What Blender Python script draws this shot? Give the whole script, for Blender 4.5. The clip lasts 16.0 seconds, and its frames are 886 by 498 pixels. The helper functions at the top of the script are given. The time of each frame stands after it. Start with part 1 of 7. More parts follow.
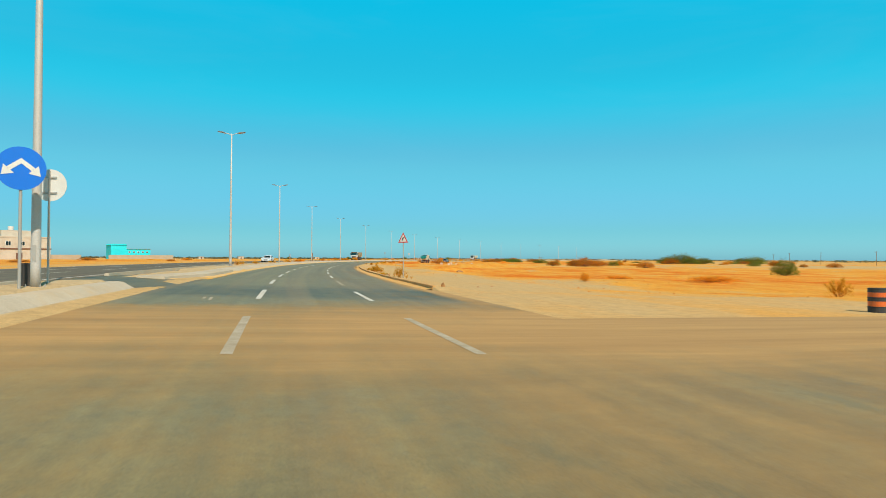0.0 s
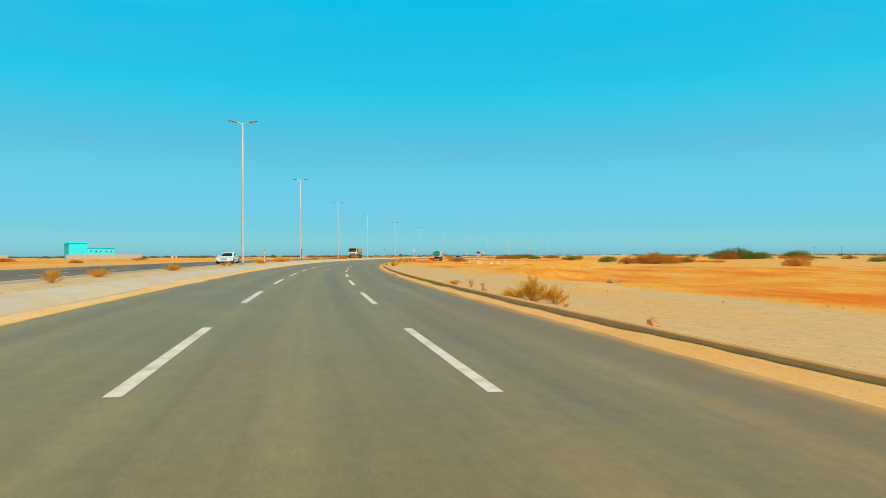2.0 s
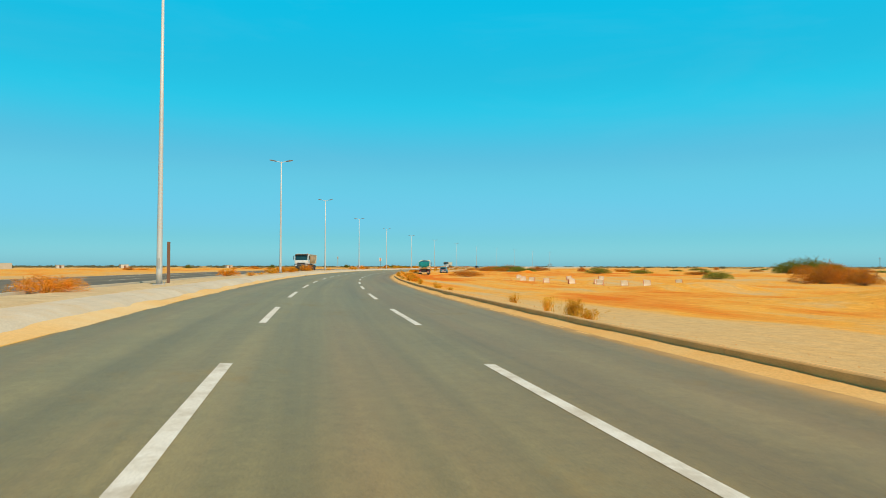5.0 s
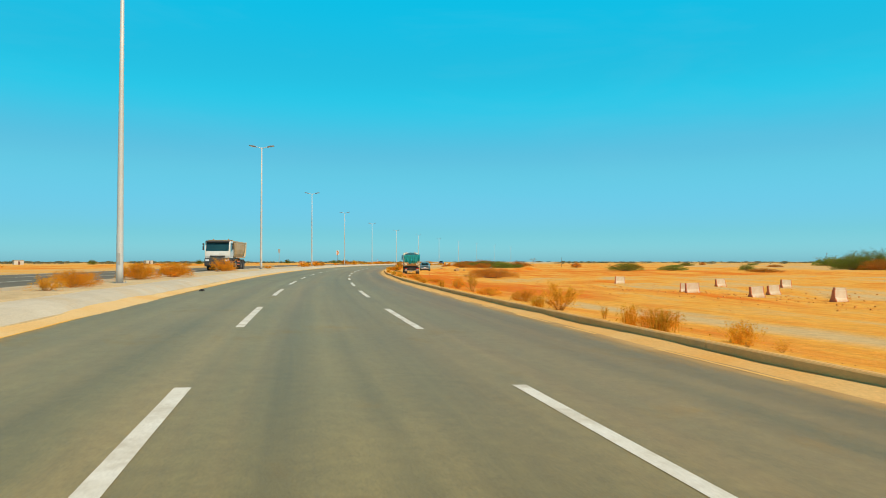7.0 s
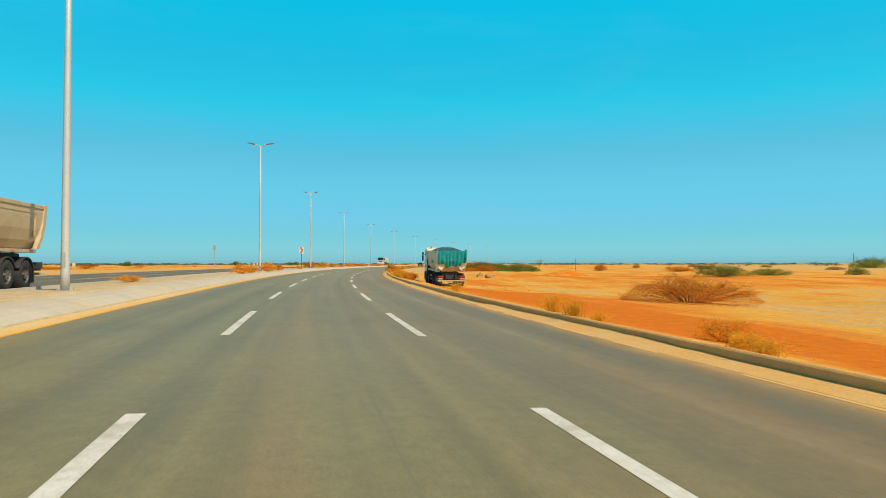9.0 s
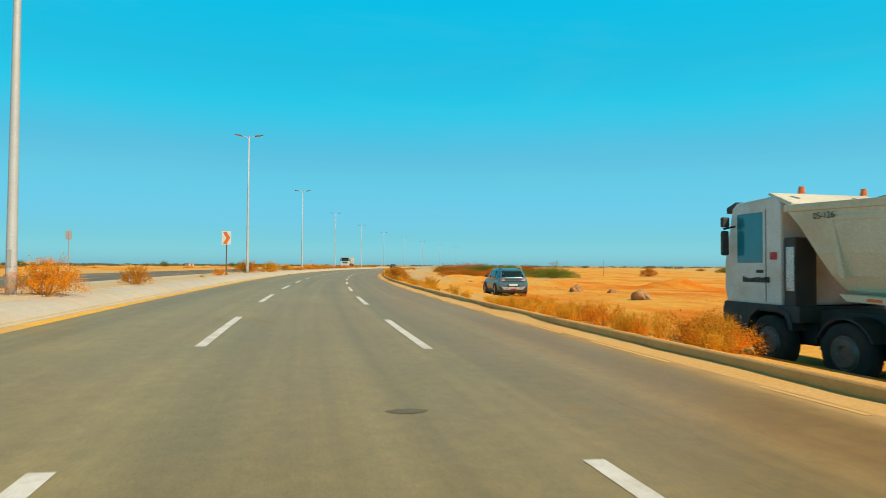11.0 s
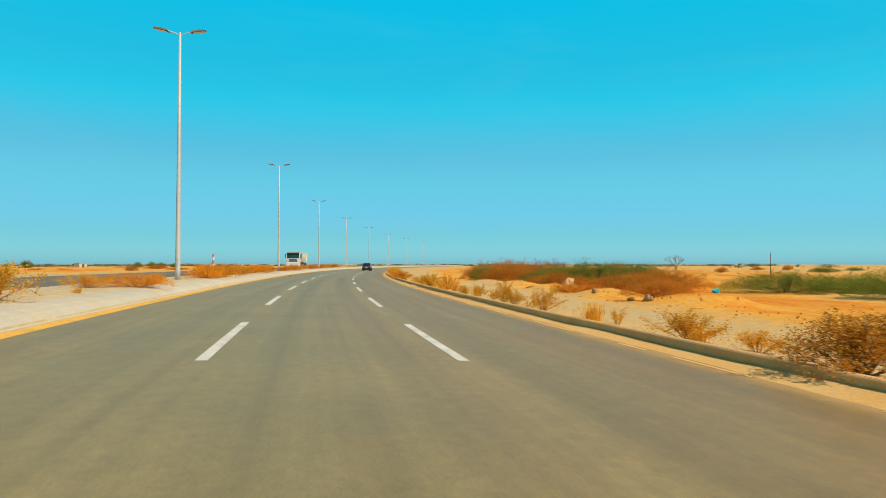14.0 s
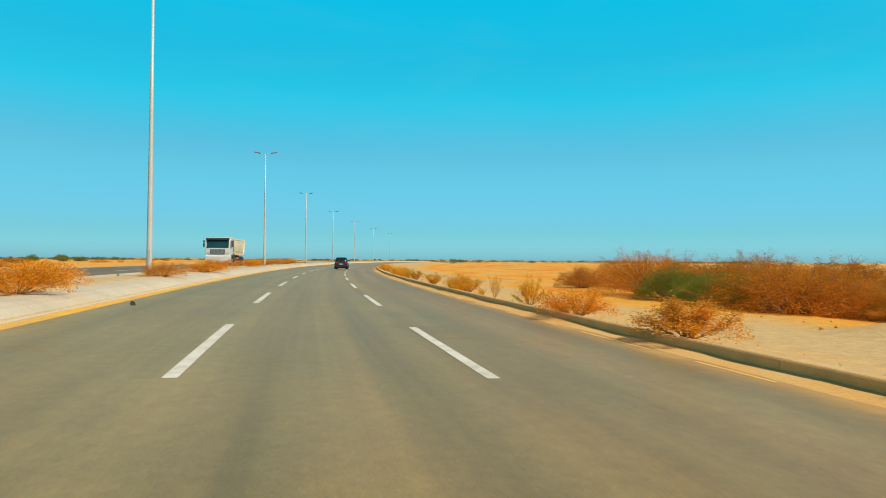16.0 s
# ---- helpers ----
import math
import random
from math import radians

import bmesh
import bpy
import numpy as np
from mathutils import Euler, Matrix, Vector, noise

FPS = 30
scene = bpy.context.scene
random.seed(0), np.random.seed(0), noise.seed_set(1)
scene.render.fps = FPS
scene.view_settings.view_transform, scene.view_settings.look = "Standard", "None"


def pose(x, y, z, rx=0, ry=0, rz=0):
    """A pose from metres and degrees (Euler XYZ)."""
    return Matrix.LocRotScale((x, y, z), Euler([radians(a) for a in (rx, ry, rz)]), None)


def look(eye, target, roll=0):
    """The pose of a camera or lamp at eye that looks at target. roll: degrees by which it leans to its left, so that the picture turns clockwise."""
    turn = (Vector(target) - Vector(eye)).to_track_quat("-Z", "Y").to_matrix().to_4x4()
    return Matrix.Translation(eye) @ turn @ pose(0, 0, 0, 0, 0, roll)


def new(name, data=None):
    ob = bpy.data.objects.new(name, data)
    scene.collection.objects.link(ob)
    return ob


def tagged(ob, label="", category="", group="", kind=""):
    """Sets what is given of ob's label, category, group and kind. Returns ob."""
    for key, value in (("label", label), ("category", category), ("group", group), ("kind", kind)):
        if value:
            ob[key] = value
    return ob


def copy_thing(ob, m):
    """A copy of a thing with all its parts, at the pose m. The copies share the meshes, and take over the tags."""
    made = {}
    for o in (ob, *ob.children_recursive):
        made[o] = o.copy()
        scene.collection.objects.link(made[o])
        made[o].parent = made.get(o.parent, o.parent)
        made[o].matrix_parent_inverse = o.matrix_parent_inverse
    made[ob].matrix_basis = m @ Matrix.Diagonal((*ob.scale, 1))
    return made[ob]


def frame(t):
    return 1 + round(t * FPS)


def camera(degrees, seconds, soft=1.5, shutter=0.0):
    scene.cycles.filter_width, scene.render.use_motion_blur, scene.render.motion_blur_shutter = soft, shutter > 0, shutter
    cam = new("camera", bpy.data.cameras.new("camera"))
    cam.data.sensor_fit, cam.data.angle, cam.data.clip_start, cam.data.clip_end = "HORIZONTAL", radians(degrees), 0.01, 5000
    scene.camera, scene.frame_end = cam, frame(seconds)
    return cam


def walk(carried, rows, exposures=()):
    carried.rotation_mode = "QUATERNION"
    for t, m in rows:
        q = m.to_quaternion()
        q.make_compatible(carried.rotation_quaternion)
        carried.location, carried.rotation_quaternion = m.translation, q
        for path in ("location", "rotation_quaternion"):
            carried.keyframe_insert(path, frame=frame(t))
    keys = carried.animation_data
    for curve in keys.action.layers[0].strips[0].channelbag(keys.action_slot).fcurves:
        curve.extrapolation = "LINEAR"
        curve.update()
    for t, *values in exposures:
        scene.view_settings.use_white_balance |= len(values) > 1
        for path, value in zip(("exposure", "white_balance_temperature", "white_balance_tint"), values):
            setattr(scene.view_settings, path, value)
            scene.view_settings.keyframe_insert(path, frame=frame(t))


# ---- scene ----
cam = camera(70.0, 16.0, soft=0.62, shutter=0.05)

# Road alignment: curvature (1/m) at stations along the road, in metres.
STATIONS = [-60.0, 0.0, 60.0, 120.0, 180.0, 240.0, 300.0, 360.0, 420.0, 480.0, 540.0, 600.0, 660.0]
BENDS = [-0.001053, -0.001234, -0.001413, -0.001557, -0.001591, -0.001523, -0.00141, -0.001311, -0.001209, -0.001107, -0.001006, -0.000904, -0.000803]
_grid = np.arange(-400.0, 1200.0, 1.0)
_turn = np.cumsum(np.interp(_grid, STATIONS, BENDS))
_turn -= np.interp(0.0, _grid, _turn)
_gx = np.cumsum(-np.sin(_turn))
_gy = np.cumsum(np.cos(_turn))
_gx -= np.interp(0.0, _grid, _gx)
_gy -= np.interp(0.0, _grid, _gy)


def heading(s):
    """Direction of the road at station s, radians from +y towards -x."""
    return float(np.interp(s, _grid, _turn))


def at(s, e, z=0.0):
    """World place at station s, e metres to the right of the middle lane's axis."""
    a = heading(s)
    return Vector((float(np.interp(s, _grid, _gx)) + e * math.cos(a), float(np.interp(s, _grid, _gy)) + e * math.sin(a), z))


PATH = [
    (0.0, pose(-0.944, -21.195, 1.384, 90.843, -0.307, -13.868)),
    (0.5, pose(-0.712, -8.428, 1.372, 89.667, -0.173, -13.718)),
    (1.0, pose(-0.459, 4.428, 1.364, 90.570, -0.159, -14.323)),
    (1.5, pose(-0.091, 16.976, 1.359, 91.260, -0.202, -14.825)),
    (2.0, pose(0.456, 29.625, 1.355, 90.557, 0.204, -15.097)),
    (2.5, pose(1.051, 42.223, 1.355, 90.708, 0.140, -15.253)),
    (3.0, pose(1.681, 54.689, 1.359, 91.105, 0.174, -15.797)),
    (3.5, pose(2.416, 67.323, 1.367, 90.793, -0.199, -16.932)),
    (4.0, pose(3.453, 79.756, 1.373, 91.811, -0.274, -18.403)),
    (4.5, pose(4.923, 92.165, 1.373, 91.683, -0.186, -19.711)),
    (5.0, pose(6.624, 104.546, 1.373, 91.555, -0.098, -21.041)),
    (5.5, pose(8.559, 116.892, 1.373, 91.427, -0.010, -22.392)),
    (6.0, pose(10.734, 129.198, 1.373, 91.299, 0.078, -23.759)),
    (6.5, pose(13.148, 141.460, 1.373, 91.172, 0.166, -25.131)),
    (7.0, pose(15.896, 153.670, 1.370, 91.128, 0.001, -26.380)),
    (7.5, pose(18.883, 165.870, 1.368, 91.169, 0.295, -27.261)),
    (8.0, pose(21.870, 177.206, 1.367, 91.140, 0.056, -27.973)),
    (8.5, pose(25.269, 189.151, 1.365, 91.210, 0.050, -29.141)),
    (9.0, pose(28.900, 201.026, 1.363, 91.279, 0.043, -30.300)),
    (9.5, pose(32.760, 212.827, 1.362, 91.348, 0.037, -31.449)),
    (10.0, pose(36.846, 224.550, 1.360, 91.418, 0.030, -32.587)),
    (10.5, pose(41.153, 236.192, 1.358, 91.487, 0.024, -33.716)),
    (11.0, pose(45.566, 247.719, 1.359, 91.472, -0.302, -34.769)),
    (11.5, pose(50.190, 258.979, 1.358, 91.975, -0.196, -35.546)),
    (12.0, pose(55.068, 270.374, 1.358, 91.385, -0.211, -36.407)),
    (12.5, pose(59.968, 281.484, 1.360, 91.581, -0.067, -37.495)),
    (13.0, pose(65.213, 292.635, 1.360, 91.776, -0.057, -38.359)),
    (13.5, pose(70.653, 303.741, 1.361, 91.250, 0.086, -39.175)),
    (14.0, pose(76.132, 314.572, 1.363, 91.373, 0.000, -40.157)),
    (14.5, pose(81.954, 325.523, 1.363, 91.968, 0.052, -41.370)),
    (15.0, pose(87.992, 336.348, 1.363, 91.542, 0.074, -42.426)),
    (15.5, pose(94.285, 347.345, 1.364, 91.352, -0.203, -43.605)),
    (16.0, pose(100.630, 357.863, 1.363, 90.982, -0.398, -44.527)),
]
walk(cam, PATH)

# ---------------------------------------------------------------- light
SUN_AZ, SUN_EL = 166.0, 48.0
world = bpy.data.worlds.new("world")
scene.world = world
world.use_nodes = True
wn = world.node_tree
wn.nodes.clear()
w_out = wn.nodes.new("ShaderNodeOutputWorld")
w_bg = wn.nodes.new("ShaderNodeBackground")
w_sky = wn.nodes.new("ShaderNodeTexSky")
w_sky.sky_type = "NISHITA"
w_sky.sun_disc = False
w_sky.sun_elevation = radians(SUN_EL)
w_sky.sun_rotation = radians(SUN_AZ)
w_sky.air_density = 1.0
w_sky.dust_density = 0.6
w_sky.ozone_density = 1.5
# the deep cyan of this sky: a tint that goes with the height over the horizon
w_co = wn.nodes.new("ShaderNodeTexCoord")
w_sep = wn.nodes.new("ShaderNodeSeparateXYZ")
wn.links.new(w_co.outputs["Generated"], w_sep.inputs["Vector"])
w_ramp = wn.nodes.new("ShaderNodeValToRGB")
w_ramp.color_ramp.interpolation = "EASE"
el = w_ramp.color_ramp.elements
el[0].position, el[0].color = 0.0, (0.41, 1.05, 1.58, 1)
el[1].position, el[1].color = 0.56, (0.60, 0.54, 0.42, 1)
for pos, colr in ((0.05, (0.31, 0.88, 1.19, 1)), (0.15, (0.34, 1.10, 1.14, 1)), (0.26, (0.09, 1.56, 1.44, 1)), (0.42, (0.015, 2.02, 1.84, 1))):
    k = el.new(pos)
    k.color = colr
wn.links.new(w_sep.outputs["Z"], w_ramp.inputs["Fac"])
# the haze evens the sky out all round: its colour goes with height alone
w_flat = wn.nodes.new("ShaderNodeCombineXYZ")
w_flat.inputs["X"].default_value = math.sin(radians(SUN_AZ - 112.0))
w_flat.inputs["Y"].default_value = math.cos(radians(SUN_AZ - 112.0))
wn.links.new(w_sep.outputs["Z"], w_flat.inputs["Z"])
wn.links.new(w_flat.outputs[0], w_sky.inputs["Vector"])
# thin cirrus
w_map = wn.nodes.new("ShaderNodeMapping")
w_map.inputs["Scale"].default_value = (1.0, 1.6, 6.0)
w_map.inputs["Rotation"].default_value = (0.25, 0.1, 0.4)
wn.links.new(w_co.outputs["Generated"], w_map.inputs["Vector"])
w_cir = wn.nodes.new("ShaderNodeTexNoise")
w_cir.inputs["Scale"].default_value = 2.2
w_cir.inputs["Detail"].default_value = 7.0
w_cir.inputs["Roughness"].default_value = 0.62
w_cir.inputs["Distortion"].default_value = 0.5
wn.links.new(w_map.outputs[0], w_cir.inputs["Vector"])
w_thin = wn.nodes.new("ShaderNodeMapRange")
w_thin.inputs["From Min"].default_value = 0.46
w_thin.inputs["From Max"].default_value = 0.78
w_thin.inputs["To Max"].default_value = 0.07
wn.links.new(w_cir.outputs["Fac"], w_thin.inputs["Value"])
w_mul = wn.nodes.new("ShaderNodeMix")
w_mul.data_type = "RGBA"
w_mul.blend_type = "MULTIPLY"
w_mul.inputs[0].default_value = 1.0
wn.links.new(w_sky.outputs["Color"], w_mul.inputs[6])
wn.links.new(w_ramp.outputs["Color"], w_mul.inputs[7])
w_bg.inputs["Strength"].default_value = 0.12
w_veil = wn.nodes.new("ShaderNodeMix")
w_veil.data_type = "RGBA"
wn.links.new(w_thin.outputs["Result"], w_veil.inputs[0])
wn.links.new(w_mul.outputs[2], w_veil.inputs[6])
w_veil.inputs[7].default_value = (2.4, 4.6, 6.2, 1.0)
wn.links.new(w_veil.outputs[2], w_bg.inputs["Color"])
wn.links.new(w_bg.outputs["Background"], w_out.inputs["Surface"])

sun_data = bpy.data.lights.new("sun", "SUN")
sun_data.energy = 4.7
sun_data.angle = radians(0.55)
sun_data.color = (1.0, 0.86, 0.68)
sun = new("sun", sun_data)
_az, _el = radians(SUN_AZ), radians(SUN_EL)
sun_dir = Vector((math.sin(_az) * math.cos(_el), math.cos(_az) * math.cos(_el), math.sin(_el)))
sun.matrix_world = look(sun_dir * 100, (0, 0, 0))

# ---------------------------------------------------------------- materials


def _mix(nt, fac, a, b, blend="MIX"):
    n = nt.nodes.new("ShaderNodeMix")
    n.data_type = "RGBA"
    n.blend_type = blend
    for sock, v in ((n.inputs[0], fac), (n.inputs[6], a), (n.inputs[7], b)):
        if hasattr(v, "is_output"):
            nt.links.new(v, sock)
        else:
            sock.default_value = v if not isinstance(v, tuple) else (*v, 1.0)
    return n.outputs[2]


def _noise(nt, vec, scale, detail=4.0, rough=0.6, stretch=None):
    if stretch:
        mp = nt.nodes.new("ShaderNodeMapping")
        mp.inputs["Scale"].default_value = stretch
        nt.links.new(vec, mp.inputs["Vector"])
        vec = mp.outputs["Vector"]
    n = nt.nodes.new("ShaderNodeTexNoise")
    n.inputs["Scale"].default_value = scale
    n.inputs["Detail"].default_value = detail
    n.inputs["Roughness"].default_value = rough
    nt.links.new(vec, n.inputs["Vector"])
    return n.outputs["Fac"]


def _range(nt, v, lo, hi, a=0.0, b=1.0):
    n = nt.nodes.new("ShaderNodeMapRange")
    n.inputs["From Min"].default_value = lo
    n.inputs["From Max"].default_value = hi
    n.inputs["To Min"].default_value = a
    n.inputs["To Max"].default_value = b
    nt.links.new(v, n.inputs["Value"])
    return n.outputs["Result"]


def _math(nt, op, a, b):
    n = nt.nodes.new("ShaderNodeMath")
    n.operation = op
    for sock, v in zip(n.inputs, (a, b)):
        if hasattr(v, "is_output"):
            nt.links.new(v, sock)
        else:
            sock.default_value = v
    return n.outputs[0]


def _base(name, world_space):
    m = bpy.data.materials.new(name)
    m.use_nodes = True
    nt = m.node_tree
    bsdf = nt.nodes["Principled BSDF"]
    if world_space:
        vec = nt.nodes.new("ShaderNodeNewGeometry").outputs["Position"]
    else:
        vec = nt.nodes.new("ShaderNodeTexCoord").outputs["Object"]
    return m, nt, bsdf, vec


def _bump(nt, bsdf, height, strength, distance):
    b = nt.nodes.new("ShaderNodeBump")
    b.inputs["Strength"].default_value = strength
    b.inputs["Distance"].default_value = distance
    nt.links.new(height, b.inputs["Height"])
    nt.links.new(b.outputs["Normal"], bsdf.inputs["Normal"])


def surface(name, c1, c2, scale=6.0, fine=60.0, rough=0.7, metal=0.0, bump=0.0, world_space=False, vary=0.0, spec=0.5, coat=0.0, dirt=None):
    """A plain material with grain at two scales; vary: how far pieces differ from one another."""
    m, nt, bsdf, vec = _base(name, world_space)
    big = _range(nt, _noise(nt, vec, scale), 0.3, 0.7)
    col = _mix(nt, big, c1, c2)
    grain = _range(nt, _noise(nt, vec, fine, 3.0), 0.25, 0.75, 0.82, 1.12)
    col = _mix(nt, 1.0, col, grain, "MULTIPLY")
    if dirt:
        col = _mix(nt, _range(nt, _noise(nt, vec, scale * 0.6, 6.0, 0.7), 0.48, 0.68, 0.0, 0.75), col, dirt)
    if vary:
        info = nt.nodes.new("ShaderNodeObjectInfo")
        v = _range(nt, info.outputs["Random"], 0.0, 1.0, 1.0 - vary, 1.0 + vary)
        col = _mix(nt, 1.0, col, v, "MULTIPLY")
    nt.links.new(col, bsdf.inputs["Base Color"])
    bsdf.inputs["Metallic"].default_value = metal
    bsdf.inputs["Specular IOR Level"].default_value = spec
    bsdf.inputs["Coat Weight"].default_value = coat
    bsdf.inputs["Coat Roughness"].default_value = 0.08
    nt.links.new(_range(nt, _noise(nt, vec, scale * 2.0), 0.2, 0.8, max(rough - 0.1, 0.02), min(rough + 0.1, 1.0)), bsdf.inputs["Roughness"])
    if bump:
        _bump(nt, bsdf, _noise(nt, vec, fine, 4.0), 0.6, bump)
    return m


def leaf_material(name, c1, c2, translucent=0.5):
    m, nt, bsdf, vec = _base(name, False)
    geo = nt.nodes.new("ShaderNodeNewGeometry")
    col = _mix(nt, geo.outputs["Random Per Island"], c1, c2)
    col = _mix(nt, 1.0, col, _range(nt, _noise(nt, vec, 3.0), 0.3, 0.7, 0.7, 1.2), "MULTIPLY")
    info = nt.nodes.new("ShaderNodeObjectInfo")
    col = _mix(nt, 1.0, col, _range(nt, info.outputs["Random"], 0.0, 1.0, 0.8, 1.15), "MULTIPLY")
    nt.links.new(col, bsdf.inputs["Base Color"])
    bsdf.inputs["Roughness"].default_value = 0.8
    bsdf.inputs["Specular IOR Level"].default_value = 0.2
    tr = nt.nodes.new("ShaderNodeBsdfTranslucent")
    nt.links.new(col, tr.inputs["Color"])
    mx = nt.nodes.new("ShaderNodeMixShader")
    mx.inputs[0].default_value = translucent
    nt.links.new(bsdf.outputs[0], mx.inputs[1])
    nt.links.new(tr.outputs[0], mx.inputs[2])
    nt.links.new(mx.outputs[0], nt.nodes["Material Output"].inputs["Surface"])
    return m


SAND_PALE = (0.60, 0.42, 0.195)
SAND_GOLD = (0.80, 0.395, 0.060)
SAND_RED = (0.74, 0.190, 0.008)


def _lanes(nt, along, across):
    """A vector that follows the road: along and across it, from the mesh's own coordinates."""
    cb = nt.nodes.new("ShaderNodeCombineXYZ")
    for sock, name, scale in ((0, "along", along), (1, "across", across)):
        at_n = nt.nodes.new("ShaderNodeAttribute")
        at_n.attribute_name = name
        nt.links.new(_math(nt, "MULTIPLY", at_n.outputs["Fac"], scale), cb.inputs[sock])
    return cb.outputs[0]


def sand_material():
    """Desert ground; the mesh attribute 'tone' goes from pale dust to red sand."""
    m, nt, bsdf, vec = _base("desert_sand", True)
    tone = nt.nodes.new("ShaderNodeAttribute")
    tone.attribute_name = "tone"
    t = tone.outputs["Fac"]
    patch = _range(nt, _noise(nt, vec, 0.09, 6.0, 0.62), 0.32, 0.68, -0.40, 0.40)
    rip = _range(nt, _noise(nt, vec, 0.6, 6.0, 0.7, (1.0, 0.35, 1.0)), 0.25, 0.75, -0.22, 0.22)
    ruts = _range(nt, _noise(nt, _lanes(nt, 0.02, 0.9), 1.0, 4.0, 0.65), 0.32, 0.68, -0.16, 0.16)
    calm = _range(nt, t, 0.05, 0.45, 0.12, 1.0)
    stir = _math(nt, "MULTIPLY", _math(nt, "ADD", _math(nt, "ADD", patch, rip), ruts), calm)
    v = _math(nt, "ADD", t, stir)
    col = _mix(nt, _range(nt, v, 0.05, 0.5), SAND_PALE, SAND_GOLD)
    col = _mix(nt, _range(nt, v, 0.55, 1.15), col, SAND_RED)
    col = _mix(nt, _range(nt, t, -0.3, -0.8), col, _mix(nt, _range(nt, _noise(nt, vec, 0.8, 6.0, 0.7), 0.35, 0.65), (0.62, 0.485, 0.285), (0.56, 0.41, 0.22)))
    grain = _range(nt, _noise(nt, vec, 14.0, 6.0, 0.75), 0.25, 0.75, 0.74, 1.16)
    col = _mix(nt, 1.0, col, grain, "MULTIPLY")
    clump = _range(nt, _noise(nt, vec, 2.3, 7.0, 0.75), 0.3, 0.7, 0.80, 1.12)
    col = _mix(nt, 1.0, col, clump, "MULTIPLY")
    peb = _range(nt, _noise(nt, vec, 5.0, 8.0, 0.85), 0.64, 0.7)
    col = _mix(nt, _math(nt, "MULTIPLY", peb, 0.6), col, (0.20, 0.10, 0.04))
    nt.links.new(col, bsdf.inputs["Base Color"])
    bsdf.inputs["Roughness"].default_value = 0.95
    bsdf.inputs["Specular IOR Level"].default_value = 0.1
    h = _math(nt, "ADD", _math(nt, "ADD", _noise(nt, vec, 1.6, 8.0, 0.7), _math(nt, "MULTIPLY", calm, _noise(nt, _lanes(nt, 0.04, 1.6), 1.0, 4.0, 0.7))), _math(nt, "MULTIPLY", _noise(nt, vec, 18.0, 4.0), 0.35))
    _bump(nt, bsdf, _math(nt, "MULTIPLY", h, _range(nt, t, 0.05, 0.45, 0.35, 1.0)), 0.7, 0.12)
    return m


